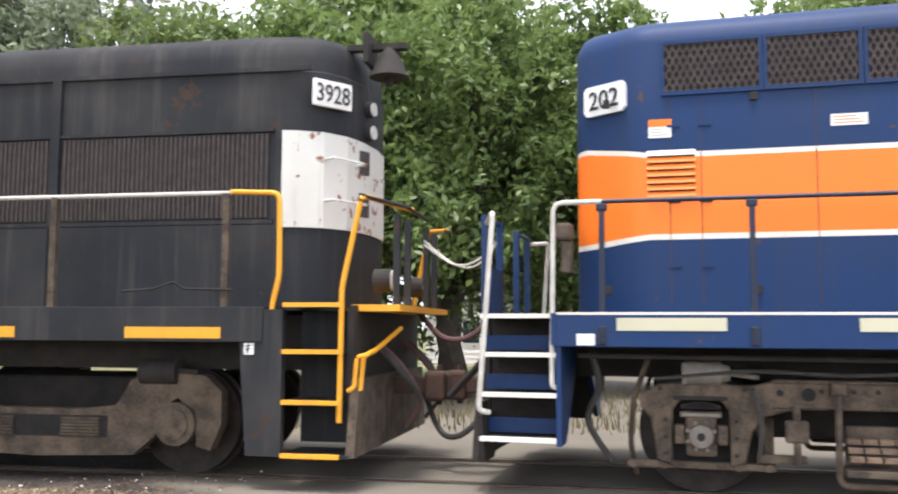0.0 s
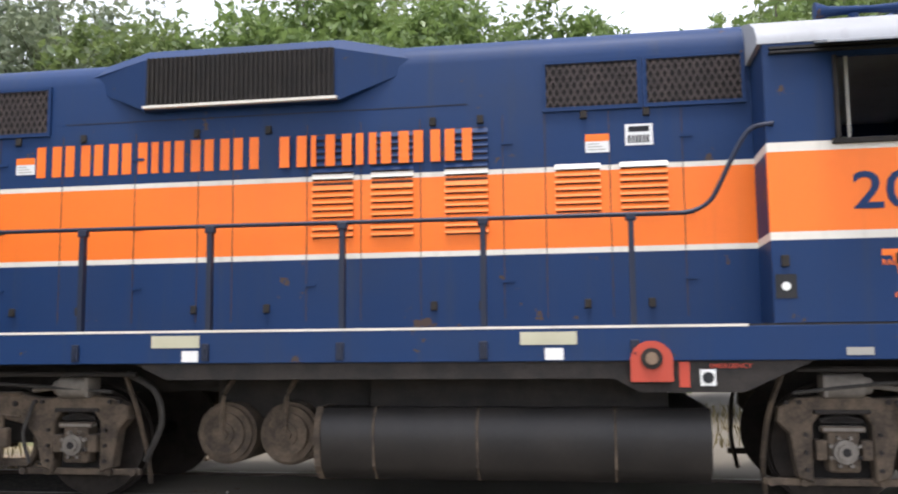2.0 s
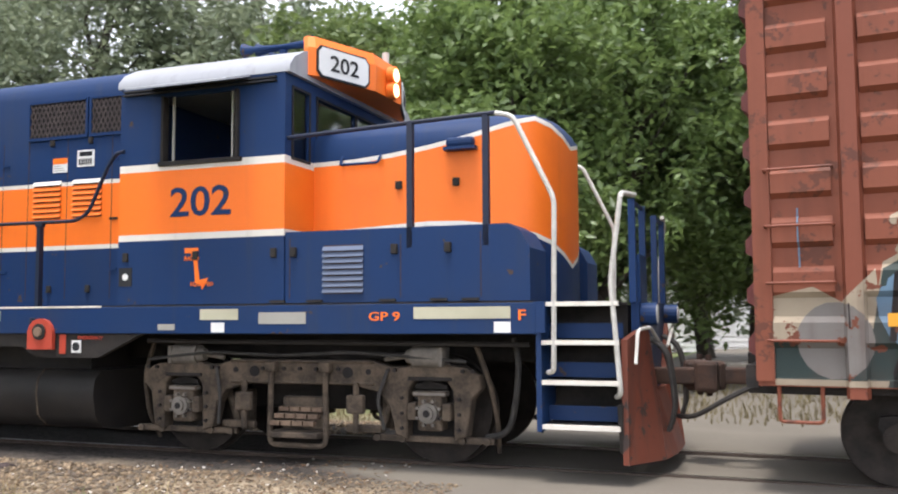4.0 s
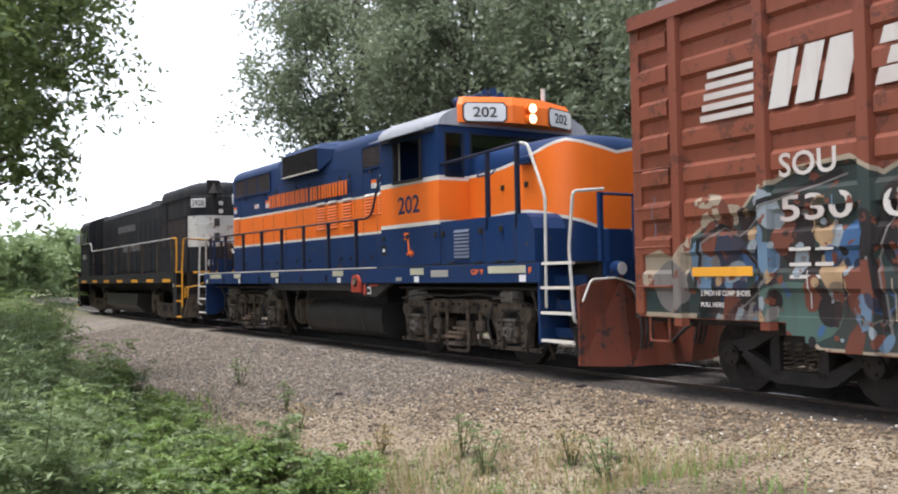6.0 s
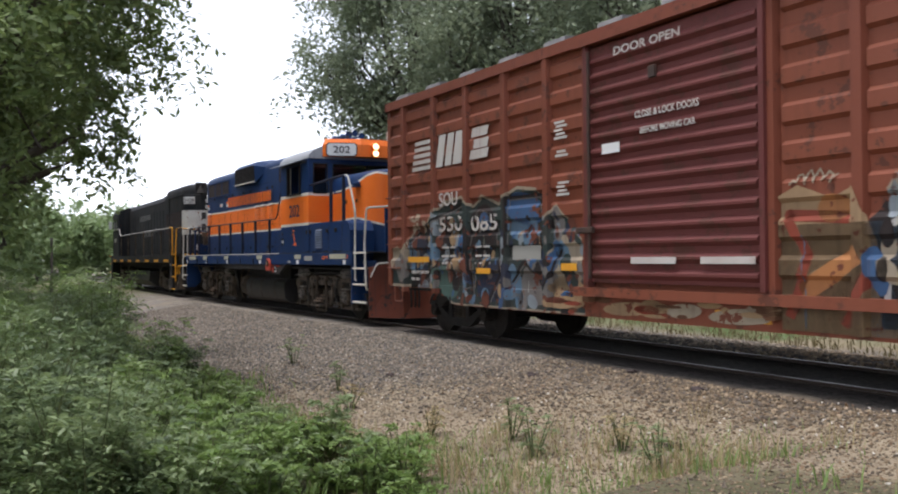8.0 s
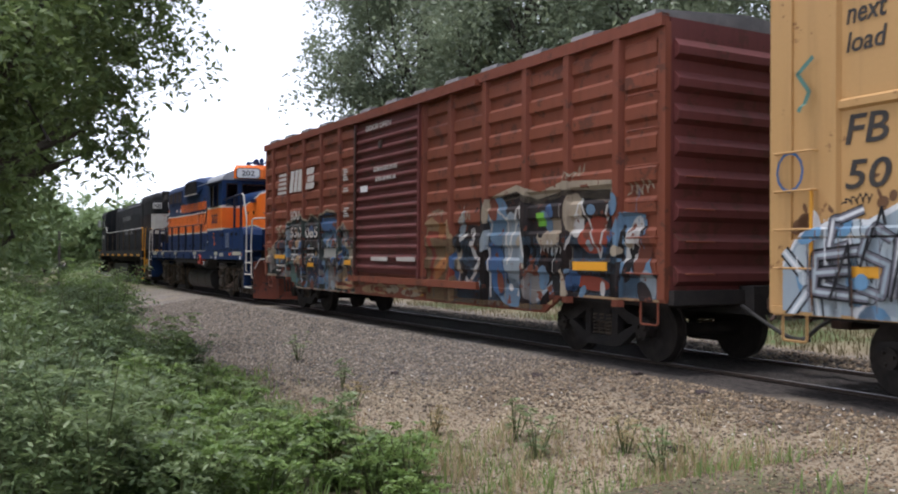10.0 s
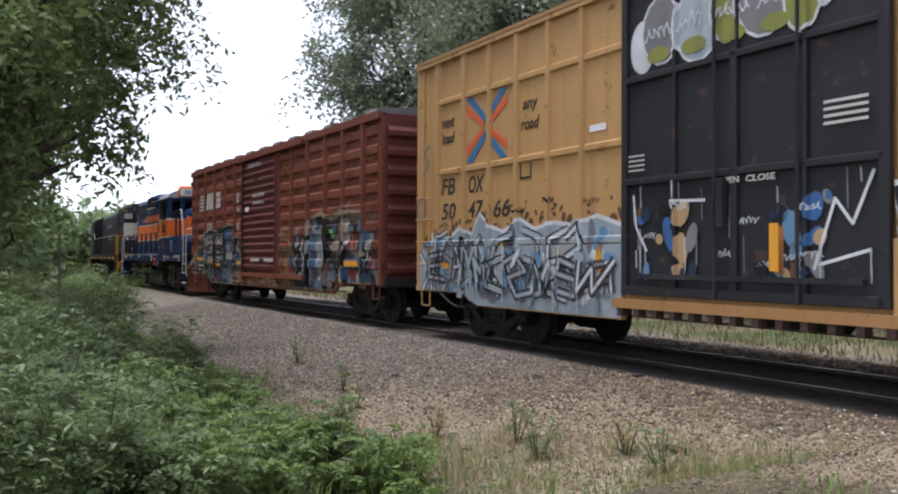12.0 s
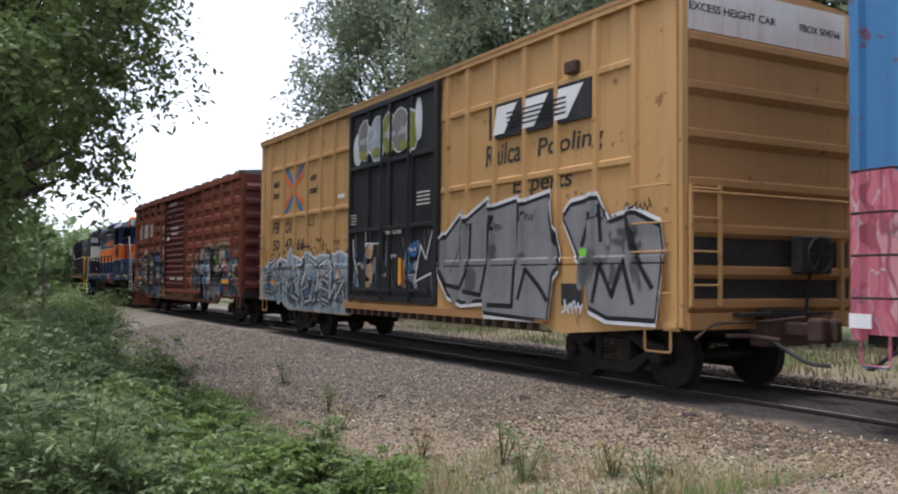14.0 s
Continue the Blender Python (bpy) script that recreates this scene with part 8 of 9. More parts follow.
    for z in (2.6, 3.0):
        part("grab_iron", tube(bmesh.new(), rounded([(8.1, -0.95, z), (8.22, -1.02, z), (8.42, -0.6, z), (8.3, -0.55, z)], 0.03), 0.014, 6), WHITE, v)
    # sills and walkway
    part("walkway", B(-8.3, 7.75, -1.54, 1.54, 1.52, 1.58), DARKSTEEL, v)
    part("frame_core", B(-8.4, 8.4, -0.9, 0.9, 1.0, 1.52), DARKSTEEL, v)
    for s in (-1, 1):
        part("side_sill", B(-7.6, 7.74, s * 1.5, s * 1.55, 1.27, 1.58, 0.006), BLACK, v)
        for x in (-6.9, -4.6, -2.3, 0.0, 2.3, 4.4, 6.43):
            plate("yellow_stripe", x, x + 0.92, 1.3, 1.4, -1.55 if s < 0 else 1.556, YELLOW, v, "yellow sill stripe")
        y = s * 1.5
        rl = part("handrail", tube(bmesh.new(), rounded([(-7.2, y, 2.95), (-5.2, y, 2.95), (-4.9, y, 2.6), (7.4, y, 2.61)], 0.1), 0.02, 8), STEELRAIL if s < 0 else BLACK, v)
        for x in (-4.6, -2.5, -0.4, 1.7, 3.7, 5.65, 7.36):
            part("stanchion", B(x - 0.03, x + 0.03, y - 0.025, y + 0.025, 1.3, 2.6), TRUCK, rl)
        part("step_rail", tube(bmesh.new(), rounded([(7.4, y, 2.62), (7.86, y, 2.6), (7.87, y, 1.85), (7.81, y, 1.6), (7.81, y, 1.06)], 0.08), 0.024, 8), YELLOW, v, "yellow step handrail", smooth=True)
        part("step_rail", tube(bmesh.new(), rounded([(8.95, s * 0.9, 2.5), (8.62, y, 2.56), (8.45, y, 1.75), (8.44, y, 0.58)], 0.06), 0.024, 8), YELLOW, v, "yellow step handrail", smooth=True)
        part("step_rail", tube(bmesh.new(), rounded([(8.62, y, 2.56), (8.95, s * 1.1, 2.5), (9.0, s * 0.5, 2.45)], 0.06), 0.018, 8), BLACK, v)
        for e in (-1, 1):
            xa, xb = sorted((e * 7.92, e * 8.45))
            sw = part("step_well", B(xa, xb, s * 0.95, s * 1.0, 0.35, 1.55), BLACK, v)
            for z in (1.61, 1.2, 0.76, 0.3):
                part("tread", B(xa, xb + (0.08 if z < 0.4 else 0), s * 0.98, s * 1.52, z - 0.025, z), BLACK, sw)
                part("tread_edge", B(xa, xb, s * 1.5, s * 1.54, z - 0.03, z + 0.008), YELLOW, sw)
            part("side_plate", prism(bmesh.new(), [(e * 7.5, 1.56), (e * 7.92, 1.56), (e * 7.92, 0.28), (e * 7.6, 0.28)], s * 1.44, s * 1.53), BLACK, sw)
    plate("slot", 7.58, 7.7, 1.3, 1.5, -1.53, GRILLE, v)
    f = plate("letter_plate", 7.57, 7.66, 1.16, 1.26, -1.531, SIGNWHITE, v)
    lettering("F", 7.595, 7.635, 1.175, 1.245, -1.538, BLACKLETTER, v)
    part("torn_panel_edge", tube(bmesh.new(), [(6.4, -1.56, 1.72), (6.7, -1.56, 1.74), (6.9, -1.57, 1.8), (7.0, -1.56, 1.74), (7.45, -1.56, 1.73)], 0.012, 5), GRILLE, v)
    part("skirt", B(4.6, 7.7, -1.14, -1.1, 1.58, 2.36), BLACK, v)
    for e in (-1, 1):
        part("end_plate", B(min(e * 8.46, e * 8.52), max(e * 8.46, e * 8.52), -1.35, 1.35, 0.4, 1.6), DARKSTEEL, v)
        part("pilot", prism(bmesh.new(), [(-1.5, 0.28), (1.5, 0.28), (1.35, 0.95), (-1.35, 0.95)], e * 8.5, e * 8.58, "x"), TRUCK if e > 0 else DARKSTEEL, v)
        coupler(v, e * 8.5, e)
        for y in (-0.9, -0.45, 0.45, 0.9):
            part("end_post", B(e * 8.8 - 0.03, e * 8.8 + 0.03, y - 0.03, y + 0.03, 1.55, 2.46), BLACK, v)
        part("end_porch", B(min(e * 8.4, e * 8.9), max(e * 8.4, e * 8.9), -1.2, 1.2, 1.55, 1.61), YELLOW, v)
    for y in (-0.75, 0.75):
        m = part("ditch_light", rod(bmesh.new(), (8.55, y, 1.85), (8.72, y, 1.85), 0.11, 18), DARKSTEEL, v)
        part("lens", rod(bmesh.new(), (8.72, y, 1.85), (8.73, y, 1.85), 0.1, 18), LENS, m)
        for k in range(3):
            hose(v, [(8.55, y * (0.7 + 0.15 * k), 1.25), (8.8, y * (0.7 + 0.15 * k), 1.0), (8.95, y * 0.7, 0.7), (8.8, y * 0.6, 0.45)], 0.022, (REDHOSE, RUBBER, RUBBER)[k])
    part("cut_lever", tube(bmesh.new(), rounded([(8.6, -1.4, 0.85), (8.62, -1.38, 1.15), (8.66, -1.1, 1.2), (8.8, -0.7, 1.4)], 0.06), 0.022, 8), YELLOW, v)
    part("cut_lever", tube(bmesh.new(), rounded([(8.5, -1.45, 0.85), (8.56, -1.45, 0.88), (8.58, -1.45, 1.15), (8.66, -1.4, 1.16)], 0.04), 0.02, 8), YELLOW, v)
    part("fuel_tank", prism(bmesh.new(), [(-1.35, 0.9), (-1.4, 0.5), (-1.1, 0.25), (1.1, 0.25), (1.4, 0.5), (1.35, 0.9)], -2.6, 2.4, "x"), DARKTANK, v)
    heavy_truck(v, -5.34)
    heavy_truck(v, 5.34)
    return v


LETTERGREY = paint("faded_grey_letters", (0.22, 0.22, 0.22), (0.08, 0.07, 0.06), 0.5, 0.6)
sou = build_sou()
fbox = build_fbox()
blue_car = build_blue()
u23 = build_u23()
# ---- trees and plants ----
def leaf_mesh(name, centres, normals, sizes, rng, slim=0.45):
    """Many small folded leaves, each an island of two triangles."""
    n = len(centres)
    a = rng.normal(size=(n, 3))
    a -= normals * (a * normals).sum(1, keepdims=True)
    a /= np.linalg.norm(a, axis=1, keepdims=True) + 1e-9
    b = np.cross(normals, a)
    s = sizes[:, None]
    tip, base = centres + a * s, centres - a * s
    l = centres + b * s * slim + normals * s * 0.18
    r = centres - b * s * slim + normals * s * 0.18
    v = np.stack([base, r, tip, l], 1).reshape(-1, 3)
    k = np.arange(n)[:, None] * 4
    f = np.concatenate([k + [0, 1, 2], k + [0, 2, 3]], 0)
    me = bpy.data.meshes.new(name)
    me.vertices.add(len(v))
    me.vertices.foreach_set("co", v.ravel())
    me.loops.add(f.size)
    me.loops.foreach_set("vertex_index", f.ravel().astype(np.int32))
    me.polygons.add(len(f))
    me.polygons.foreach_set("loop_start", np.arange(0, f.size, 3, dtype=np.int32))
    me.update(calc_edges=True)
    return me


def tree(x, y, height, radius, crown_from, leaves, size, mat, label, seed, clumps=90, lean=(0, 0), trunk=None, z=-0.3, open_=0.35, droop=0.5, only=None):
    """A tapered trunk, limbs to the clumps, and a crown of many small leaves with gaps."""
    rng = np.random.default_rng(seed)
    t = thing("tree", label, "tree", "trees round the crossing", at=pose(x, y, z))
    tr = trunk or height * 0.018 + 0.06
    mid = (crown_from + height) / 2
    half = (height - crown_from) / 2
    top = Vector((lean[0], lean[1], height * 0.86))
    wob = rng.normal(size=(7, 2)) * 0.05 * radius
    axis = [Vector((top.x * u + wob[i, 0] * (i > 0), top.y * u + wob[i, 1] * (i > 0), top.z * u)) for i, u in enumerate(np.linspace(0, 1, 7))]
    bm = tube(bmesh.new(), [axis[0] - Vector((0, 0, 0.3))] + axis, [tr * 1.5] + [tr * (1.15 - u) for u in np.linspace(0, 1, 7)], 9)
    cs = []
    while len(cs) < clumps:
        d = rng.normal(size=3)
        d /= np.linalg.norm(d)
        q = rng.uniform(0.35, 1.0) ** 0.6
        lump = 0.78 + 0.42 * noise.noise(Vector(d * 1.9) + Vector((seed * 3.1, 0, 0)))
        u = (d[2] * q + 1) / 2
        p = np.array([d[0] * radius * q * lump, d[1] * radius * q * lump, mid + d[2] * half * q * lump])
        p[:2] += np.array(lean) * u
        if only and not only(p[0] + x, p[1] + y, p[2] + z):
            continue
        cs.append(p)
    cs = np.array(cs)
    for p in cs[::2]:
        u = float(np.clip((p[2] - crown_from * 0.5) / height, 0.12, 0.82)) * 0.8
        i = u * 6
        a = axis[int(i)].lerp(axis[min(6, int(i) + 1)], i - int(i))
        e = Vector(p)
        m1 = a.lerp(e, 0.45) + Vector((*(rng.normal(size=2) * 0.12 * radius), 0.06 * radius))
        r0 = tr * (1.15 - u) * 0.42
        tube(bm, [a, a.lerp(m1, 0.5) + Vector((0, 0, 0.03 * radius)), m1, m1.lerp(e, 0.55), e], [r0, r0 * 0.75, r0 * 0.5, r0 * 0.3, r0 * 0.1], 5)
    part("trunk", bm, BARK, t, smooth=True)
    per = leaves // clumps
    cr = radius * open_
    sp = rng.normal(size=(clumps, per, 3)) * 0.5
    # twigs: leaves gather on strands within the clump
    strand = rng.normal(size=(clumps, 9, 3))
    strand /= np.linalg.norm(strand, axis=2, keepdims=True)
    pick = rng.integers(0, 9, size=(clumps, per))
    along = rng.uniform(0.15, 1.15, size=(clumps, per, 1))
    st = np.take_along_axis(strand, pick[..., None].repeat(3, 2), 1) * along
    st[..., 2] -= droop * along[..., 0] ** 2 * 0.6
    pos = cs[:, None, :] + cr * (st + sp * 0.28) * rng.uniform(0.6, 1.25, size=(clumps, 1, 1))
    pos = pos.reshape(-1, 3)
    nr = rng.normal(size=pos.shape) * 0.75 + np.array([0, 0, 0.85])
    nr /= np.linalg.norm(nr, axis=1, keepdims=True)
    me = leaf_mesh("crown", pos, nr, size * rng.uniform(0.6, 1.3, len(pos)), rng)
    part("crown", me, mat, t)
    return t


def polar(az, d):
    return -d * math.sin(radians(az)), d * math.cos(radians(az))


ASH, OAK = "broad leafy green ash tree behind the track", "tall dark green oak tree behind the track"
# az, distance, height, radius, crown base, leaves, leaf size, material
for i, (az, d, h, r, c0, n, s, mat, lab) in enumerate([
        (34, 27, 13.5, 4.2, 2.5, 16000, 0.15, LEAF_DARK, OAK), (27, 24, 11.0, 3.2, 1.2, 24000, 0.14, LEAF_MID, ASH), (19, 19, 10.5, 3.4, 1.0, 34000, 0.115, LEAF_BRIGHT, ASH),
        (11, 21, 11.5, 3.6, 1.0, 34000, 0.115, LEAF_BRIGHT, ASH), (3, 23, 11.5, 3.4, 1.0, 28000, 0.13, LEAF_BRIGHT, ASH), (-4, 25, 8.2, 2.8, 0.6, 14000, 0.13, LEAF_BRIGHT, ASH),
        (-12, 20, 10.5, 3.4, 0.6, 20000, 0.12, LEAF_BRIGHT, ASH), (-20, 21, 12.0, 3.6, 0.8, 14000, 0.13, LEAF_MID, ASH),
        (65, 42, 20.0, 5.8, 3.0, 46000, 0.13, LEAF_DARK, OAK), (58, 36, 19.0, 5.8, 2.5, 40000, 0.125, LEAF_DARK, OAK), (50, 31, 17.0, 5.0, 2.0, 32000, 0.12, LEAF_DARK, OAK),
        (43, 28, 15.0, 4.4, 1.5, 28000, 0.115, LEAF_DARK, OAK), (54, 48, 21.0, 6.0, 2.0, 14000, 0.24, LEAF_DARK, OAK), (24, 34, 13.0, 4.6, 0.8, 12000, 0.2, LEAF_DARK, OAK), (6, 34, 13.0, 5.0, 0.8, 12000, 0.2, LEAF_DARK, OAK), (17, 30, 15.5, 4.6, 1.0, 16000, 0.18, LEAF_MID, OAK), (12, 27, 13.5, 4.0, 1.0, 16000, 0.16, LEAF_MID, ASH), (-15, 27, 14.0, 4.0, 1.0, 14000, 0.16, LEAF_MID, ASH)]):
    x, y = polar(az, d)
    tree(x, y, h, r, c0, n, s, mat, lab, 11 + i)

# the elms along the trackside: a high limb reaches over the grass, the lower boughs hang further back
def elm_reach(x, y, z):
    az = math.degrees(math.atan2(-x, y))
    d = math.hypot(x, y)
    up = math.degrees(math.atan2(z - 1.4, d))
    edge = float(np.interp(up, [-5, 3.0, 5.5, 7.0, 8.5, 11.0, 14.0, 17.0, 24.0], [88.0, 86.5, 85.0, 80.6, 78.9, 78.5, 79.6, 80.8, 82.0]))
    return az > edge


ELM = "leafy elm overhanging the trackside grass"
tree(-13.0, -1.2, 9.5, 3.9, 1.6, 66000, 0.062, LEAF_MID, ELM, 71, clumps=210, lean=(-0.6, 2.2), trunk=0.2, z=-0.45, open_=0.18, droop=0.9, only=elm_reach)
tree(-19.0, -2.4, 10.5, 4.4, 1.2, 36000, 0.085, LEAF_MID, ELM, 72, clumps=120, lean=(0, 2.6), trunk=0.2, z=-0.45, open_=0.2, droop=0.8, only=elm_reach)
tree(-28.0, -3.0, 11.5, 4.4, 0.6, 22000, 0.15, LEAF_MID, "leafy elm beside the trackside grass", 73, clumps=80, z=-0.45, open_=0.25, only=elm_reach)
# added elms, largely out of view, placed to shade the engines' near sides
for k, (x, y, h) in enumerate([(-36, -4.0, 12.5), (-45, -3.5, 13.0), (-55, -4.0, 13.5), (-65, -6, 13.0)]):
    tree(x, y, h, 5.4, 0.8, 24000, 0.24, LEAF_MID, "leafy elm added beside the track to shade the engines", 76 + k, clumps=90, lean=(0, 3.0), z=-0.45, only=elm_reach)
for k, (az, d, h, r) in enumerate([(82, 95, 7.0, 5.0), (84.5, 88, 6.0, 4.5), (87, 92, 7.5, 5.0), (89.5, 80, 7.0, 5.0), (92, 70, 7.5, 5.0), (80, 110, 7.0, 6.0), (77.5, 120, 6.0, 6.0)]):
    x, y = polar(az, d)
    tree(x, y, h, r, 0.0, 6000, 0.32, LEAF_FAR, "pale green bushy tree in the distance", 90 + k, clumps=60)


# ---- weeds and grass ----
def turf_line(x):
    return 2.85 + 0.5 * np.maximum(x + 9, 0)


def shrub(x, y, h, spread, leaves, size, mat, label, seed, stems=9):
    """Thin stems with paired leaflets."""
    rng = np.random.default_rng(seed)
    z = float(ground_height(np.array(x), np.array(y)))
    v = thing("weed_shrub", label, "shrub", "weeds beside the dirt track", at=pose(x, y, z))
    bm = bmesh.new()
    pos, nrm = [], []
    per = leaves // stems
    for i in range(stems):
        a = rng.uniform(0, 2 * math.pi)
        e = np.array([math.cos(a) * spread * rng.uniform(0.2, 1), math.sin(a) * spread * rng.uniform(0.2, 1), h * rng.uniform(0.6, 1.05)])
        b = np.array([e[0] * 0.15, e[1] * 0.15, -0.03])
        mid = (b + e) / 2 + np.array([0, 0, h * 0.12])
        pts = [b * (1 - t) ** 2 + 2 * mid * t * (1 - t) + e * t * t for t in np.linspace(0, 1, 6)]
        tube(bm, [Vector(q) for q in pts], [0.009, 0.008, 0.007, 0.005, 0.004, 0.002], 5)
        fr = max(3, per // 11)
        for k in range(fr):
            t = rng.uniform(0.25, 1.0)
            q = b * (1 - t) ** 2 + 2 * mid * t * (1 - t) + e * t * t
            f = rng.normal(size=3)
            f[2] = abs(f[2]) * 0.3 + 0.1
            f /= np.linalg.norm(f)
            L = h * rng.uniform(0.16, 0.32)
            side = np.cross(f, [0, 0, 1.0])
            side /= np.linalg.norm(side) + 1e-6
            for j in range(11):
                u = (j + 1) / 11
                sgn = 1 if j % 2 else -1
                pos.append(q + f * L * u + np.array([0, 0, -0.45 * L * u * u]) + side * sgn * size * 0.8)
                nn = np.array([0, 0, 1.0]) + rng.normal(size=3) * 0.35
                nrm.append(nn / np.linalg.norm(nn))
    part("stalk", bm, STEMS, v)
    part("foliage", leaf_mesh("foliage", np.array(pos), np.array(nrm), size * rng.uniform(0.7, 1.3, len(pos)), rng, 0.36), mat, v)
    return v


STEMS = rough_mat("green_stems", (0.06, 0.09, 0.03), (0.12, 0.12, 0.05), 8, 0.8, 0.1)
rng = np.random.default_rng(5)
WEED = "waist-high green weed with feathery paired leaves"
for k in range(46):
    az, d = rng.uniform(78.5, 93), rng.uniform(6.2, 15)
    x, y = polar(az, d)
    h = rng.uniform(0.9, 1.65) * (1.0 if az > 83 else 0.6)
    shrub(x, y, h, 0.55, 1800, 0.034, (LEAF_WEED, LEAF_DARKWEED, LEAF_WEED, GRASS, LEAF_WEED)[k % 5], WEED, 200 + k, 11)
for k in range(40):
    az, d = rng.uniform(70, 82), rng.uniform(6.6, 13)
    x, y = polar(az, d)
    if y > turf_line(x) - 0.1:
        continue
    shrub(x, y, rng.uniform(0.3, 0.62), 0.4, 600, 0.038, (LEAF_WEED, GRASS)[k % 2], "low green weed in the turf", 300 + k, 8)
for k in range(44):
    az, d = rng.uniform(64, 84), rng.uniform(6.4, 9.5)
    x, y = polar(az, d)
    if y > turf_line(x) - 0.35:
        continue
    shrub(x, y, rng.uniform(0.22, 0.5), 0.34, 520, 0.036, (GRASS, LEAF_WEED, GRASS)[k % 3], "lush low weed among the grass", 500 + k, 9)
for k in range(26):
    az, d = rng.uniform(83.2, 91), rng.uniform(15, 30)
    x, y = polar(az, d)
    shrub(x, y, rng.uniform(1.0, 1.7), 0.8, 900, 0.06, (LEAF_WEED, GRASS)[k % 2], WEED, 600 + k, 9)
for k, (x, y) in enumerate([(-10.4, 4.0), (-11.6, 4.3), (-7.6, 4.6), (-6.4, 5.0), (-5.8, 4.9), (-14.5, 4.6), (-8.4, 4.1), (-6.9, 4.4)]):
    shrub(x, y, 0.34 + 0.06 * (k % 3), 0.22, 160, 0.026, LEAF_WEED if k % 3 else STRAW, "thin straggling weed on bare dirt", 400 + k, 6)


def blades(name, label, n, place, hmin, hmax, mat, seed, width=0.006):
    """Bent blades of grass, three triangles each."""
    rng = np.random.default_rng(seed)
    xy = place(rng, n)
    n = len(xy)
    z = ground_height(xy[:, 0], xy[:, 1])
    base = np.stack([xy[:, 0], xy[:, 1], z - 0.01], 1)
    h = rng.uniform(hmin, hmax, n)[:, None]
    a = rng.uniform(0, 2 * math.pi, n)
    lean = np.stack([np.cos(a), np.sin(a), np.zeros(n)], 1) * h * rng.uniform(0.1, 0.75, n)[:, None]
    side = np.stack([-np.sin(a + 0.6), np.cos(a + 0.6), np.zeros(n)], 1) * width * rng.uniform(0.6, 1.5, n)[:, None]
    m = base + lean * 0.35 + np.array([0, 0, 1.0]) * h * 0.6
    t = base + lean + np.array([0, 0, 1.0]) * h * rng.uniform(0.75, 1.0, n)[:, None]
    v = np.stack([base - side, base + side, m + side * 0.8, m - side * 0.8, t], 1).reshape(-1, 3)
    k = np.arange(n)[:, None] * 5
    f = np.concatenate([k + [0, 1, 2], k + [0, 2, 3], k + [3, 2, 4]], 0)
    me = bpy.data.meshes.new(name)
    me.vertices.add(len(v))
    me.vertices.foreach_set("co", v.ravel())
    me.loops.add(f.size)
    me.loops.foreach_set("vertex_index", f.ravel().astype(np.int32))
    me.polygons.add(len(f))
    me.polygons.foreach_set("loop_start", np.arange(0, f.size, 3, dtype=np.int32))
    me.update(calc_edges=True)
    tagged(part(name, me, mat), label, "grass", kind="stuff")


def in_turf(rng, n):
    x = -3.1 - 30 * rng.uniform(0, 1, n * 3) ** 1.7
    y = 6.0 - 7.5 * rng.uniform(0, 1, n * 3) ** 1.0
    wob = 0.7 * np.sin(x * 1.3) * np.sin(x * 0.37 + 1) + rng.normal(size=len(x)) * 0.35
    clump = np.sin(x * 5.1 + 2 * np.sin(y * 3.3)) * np.sin(y * 4.7 + 1.5 * np.sin(x * 2.9))
    thin = np.clip((x + 9.3) / 2.6, 0, 1) * np.clip((y - 1.2) / 2.0, 0, 1)
    ok = (y < turf_line(x) + wob) & (clump + rng.normal(size=len(x)) * 0.6 > -0.35 + 2.0 * thin)
    edge = np.abs(rng.normal(size=len(x)))
    ok &= (x < -3.2 - 0.7 * edge + 0.5 * np.sin(y * 2.1)) & (y > -1.6 + 0.6 * edge + 0.4 * np.sin(x * 1.7))
    return np.stack([x, y], 1)[ok][:n]


def on_verge(rng, n):
    cx = -4.6 - 4.8 * rng.uniform(0, 1, 75)
    c = np.stack([cx, turf_line(cx) + rng.normal(size=75) * 0.85], 1)
    p = np.repeat(c, max(1, n // 75), 0)
    return p + rng.normal(size=p.shape) * 0.09


blades("grass", "lush green trackside grass", 90000, in_turf, 0.06, 0.24, GRASS, 21)
blades("dry_grass", "dry straw-coloured grass tufts on the dirt", 1800, on_verge, 0.05, 0.32, STRAW, 22, 0.0035)
blades("verge_grass", "sparse green tufts along the dirt track", 3000, lambda r, n: on_verge(np.random.default_rng(99), n) + r.normal(size=(75 * (n // 75), 2)) * 0.2, 0.05, 0.17, GRASS, 23, 0.0032)
blades("far_grass", "dry rough grass beyond the track", 16000, lambda r, n: np.stack([r.uniform(-45, 12, n), r.uniform(12.8, 22, n)], 1), 0.06, 0.3, DULLSTRAW, 24, 0.01)


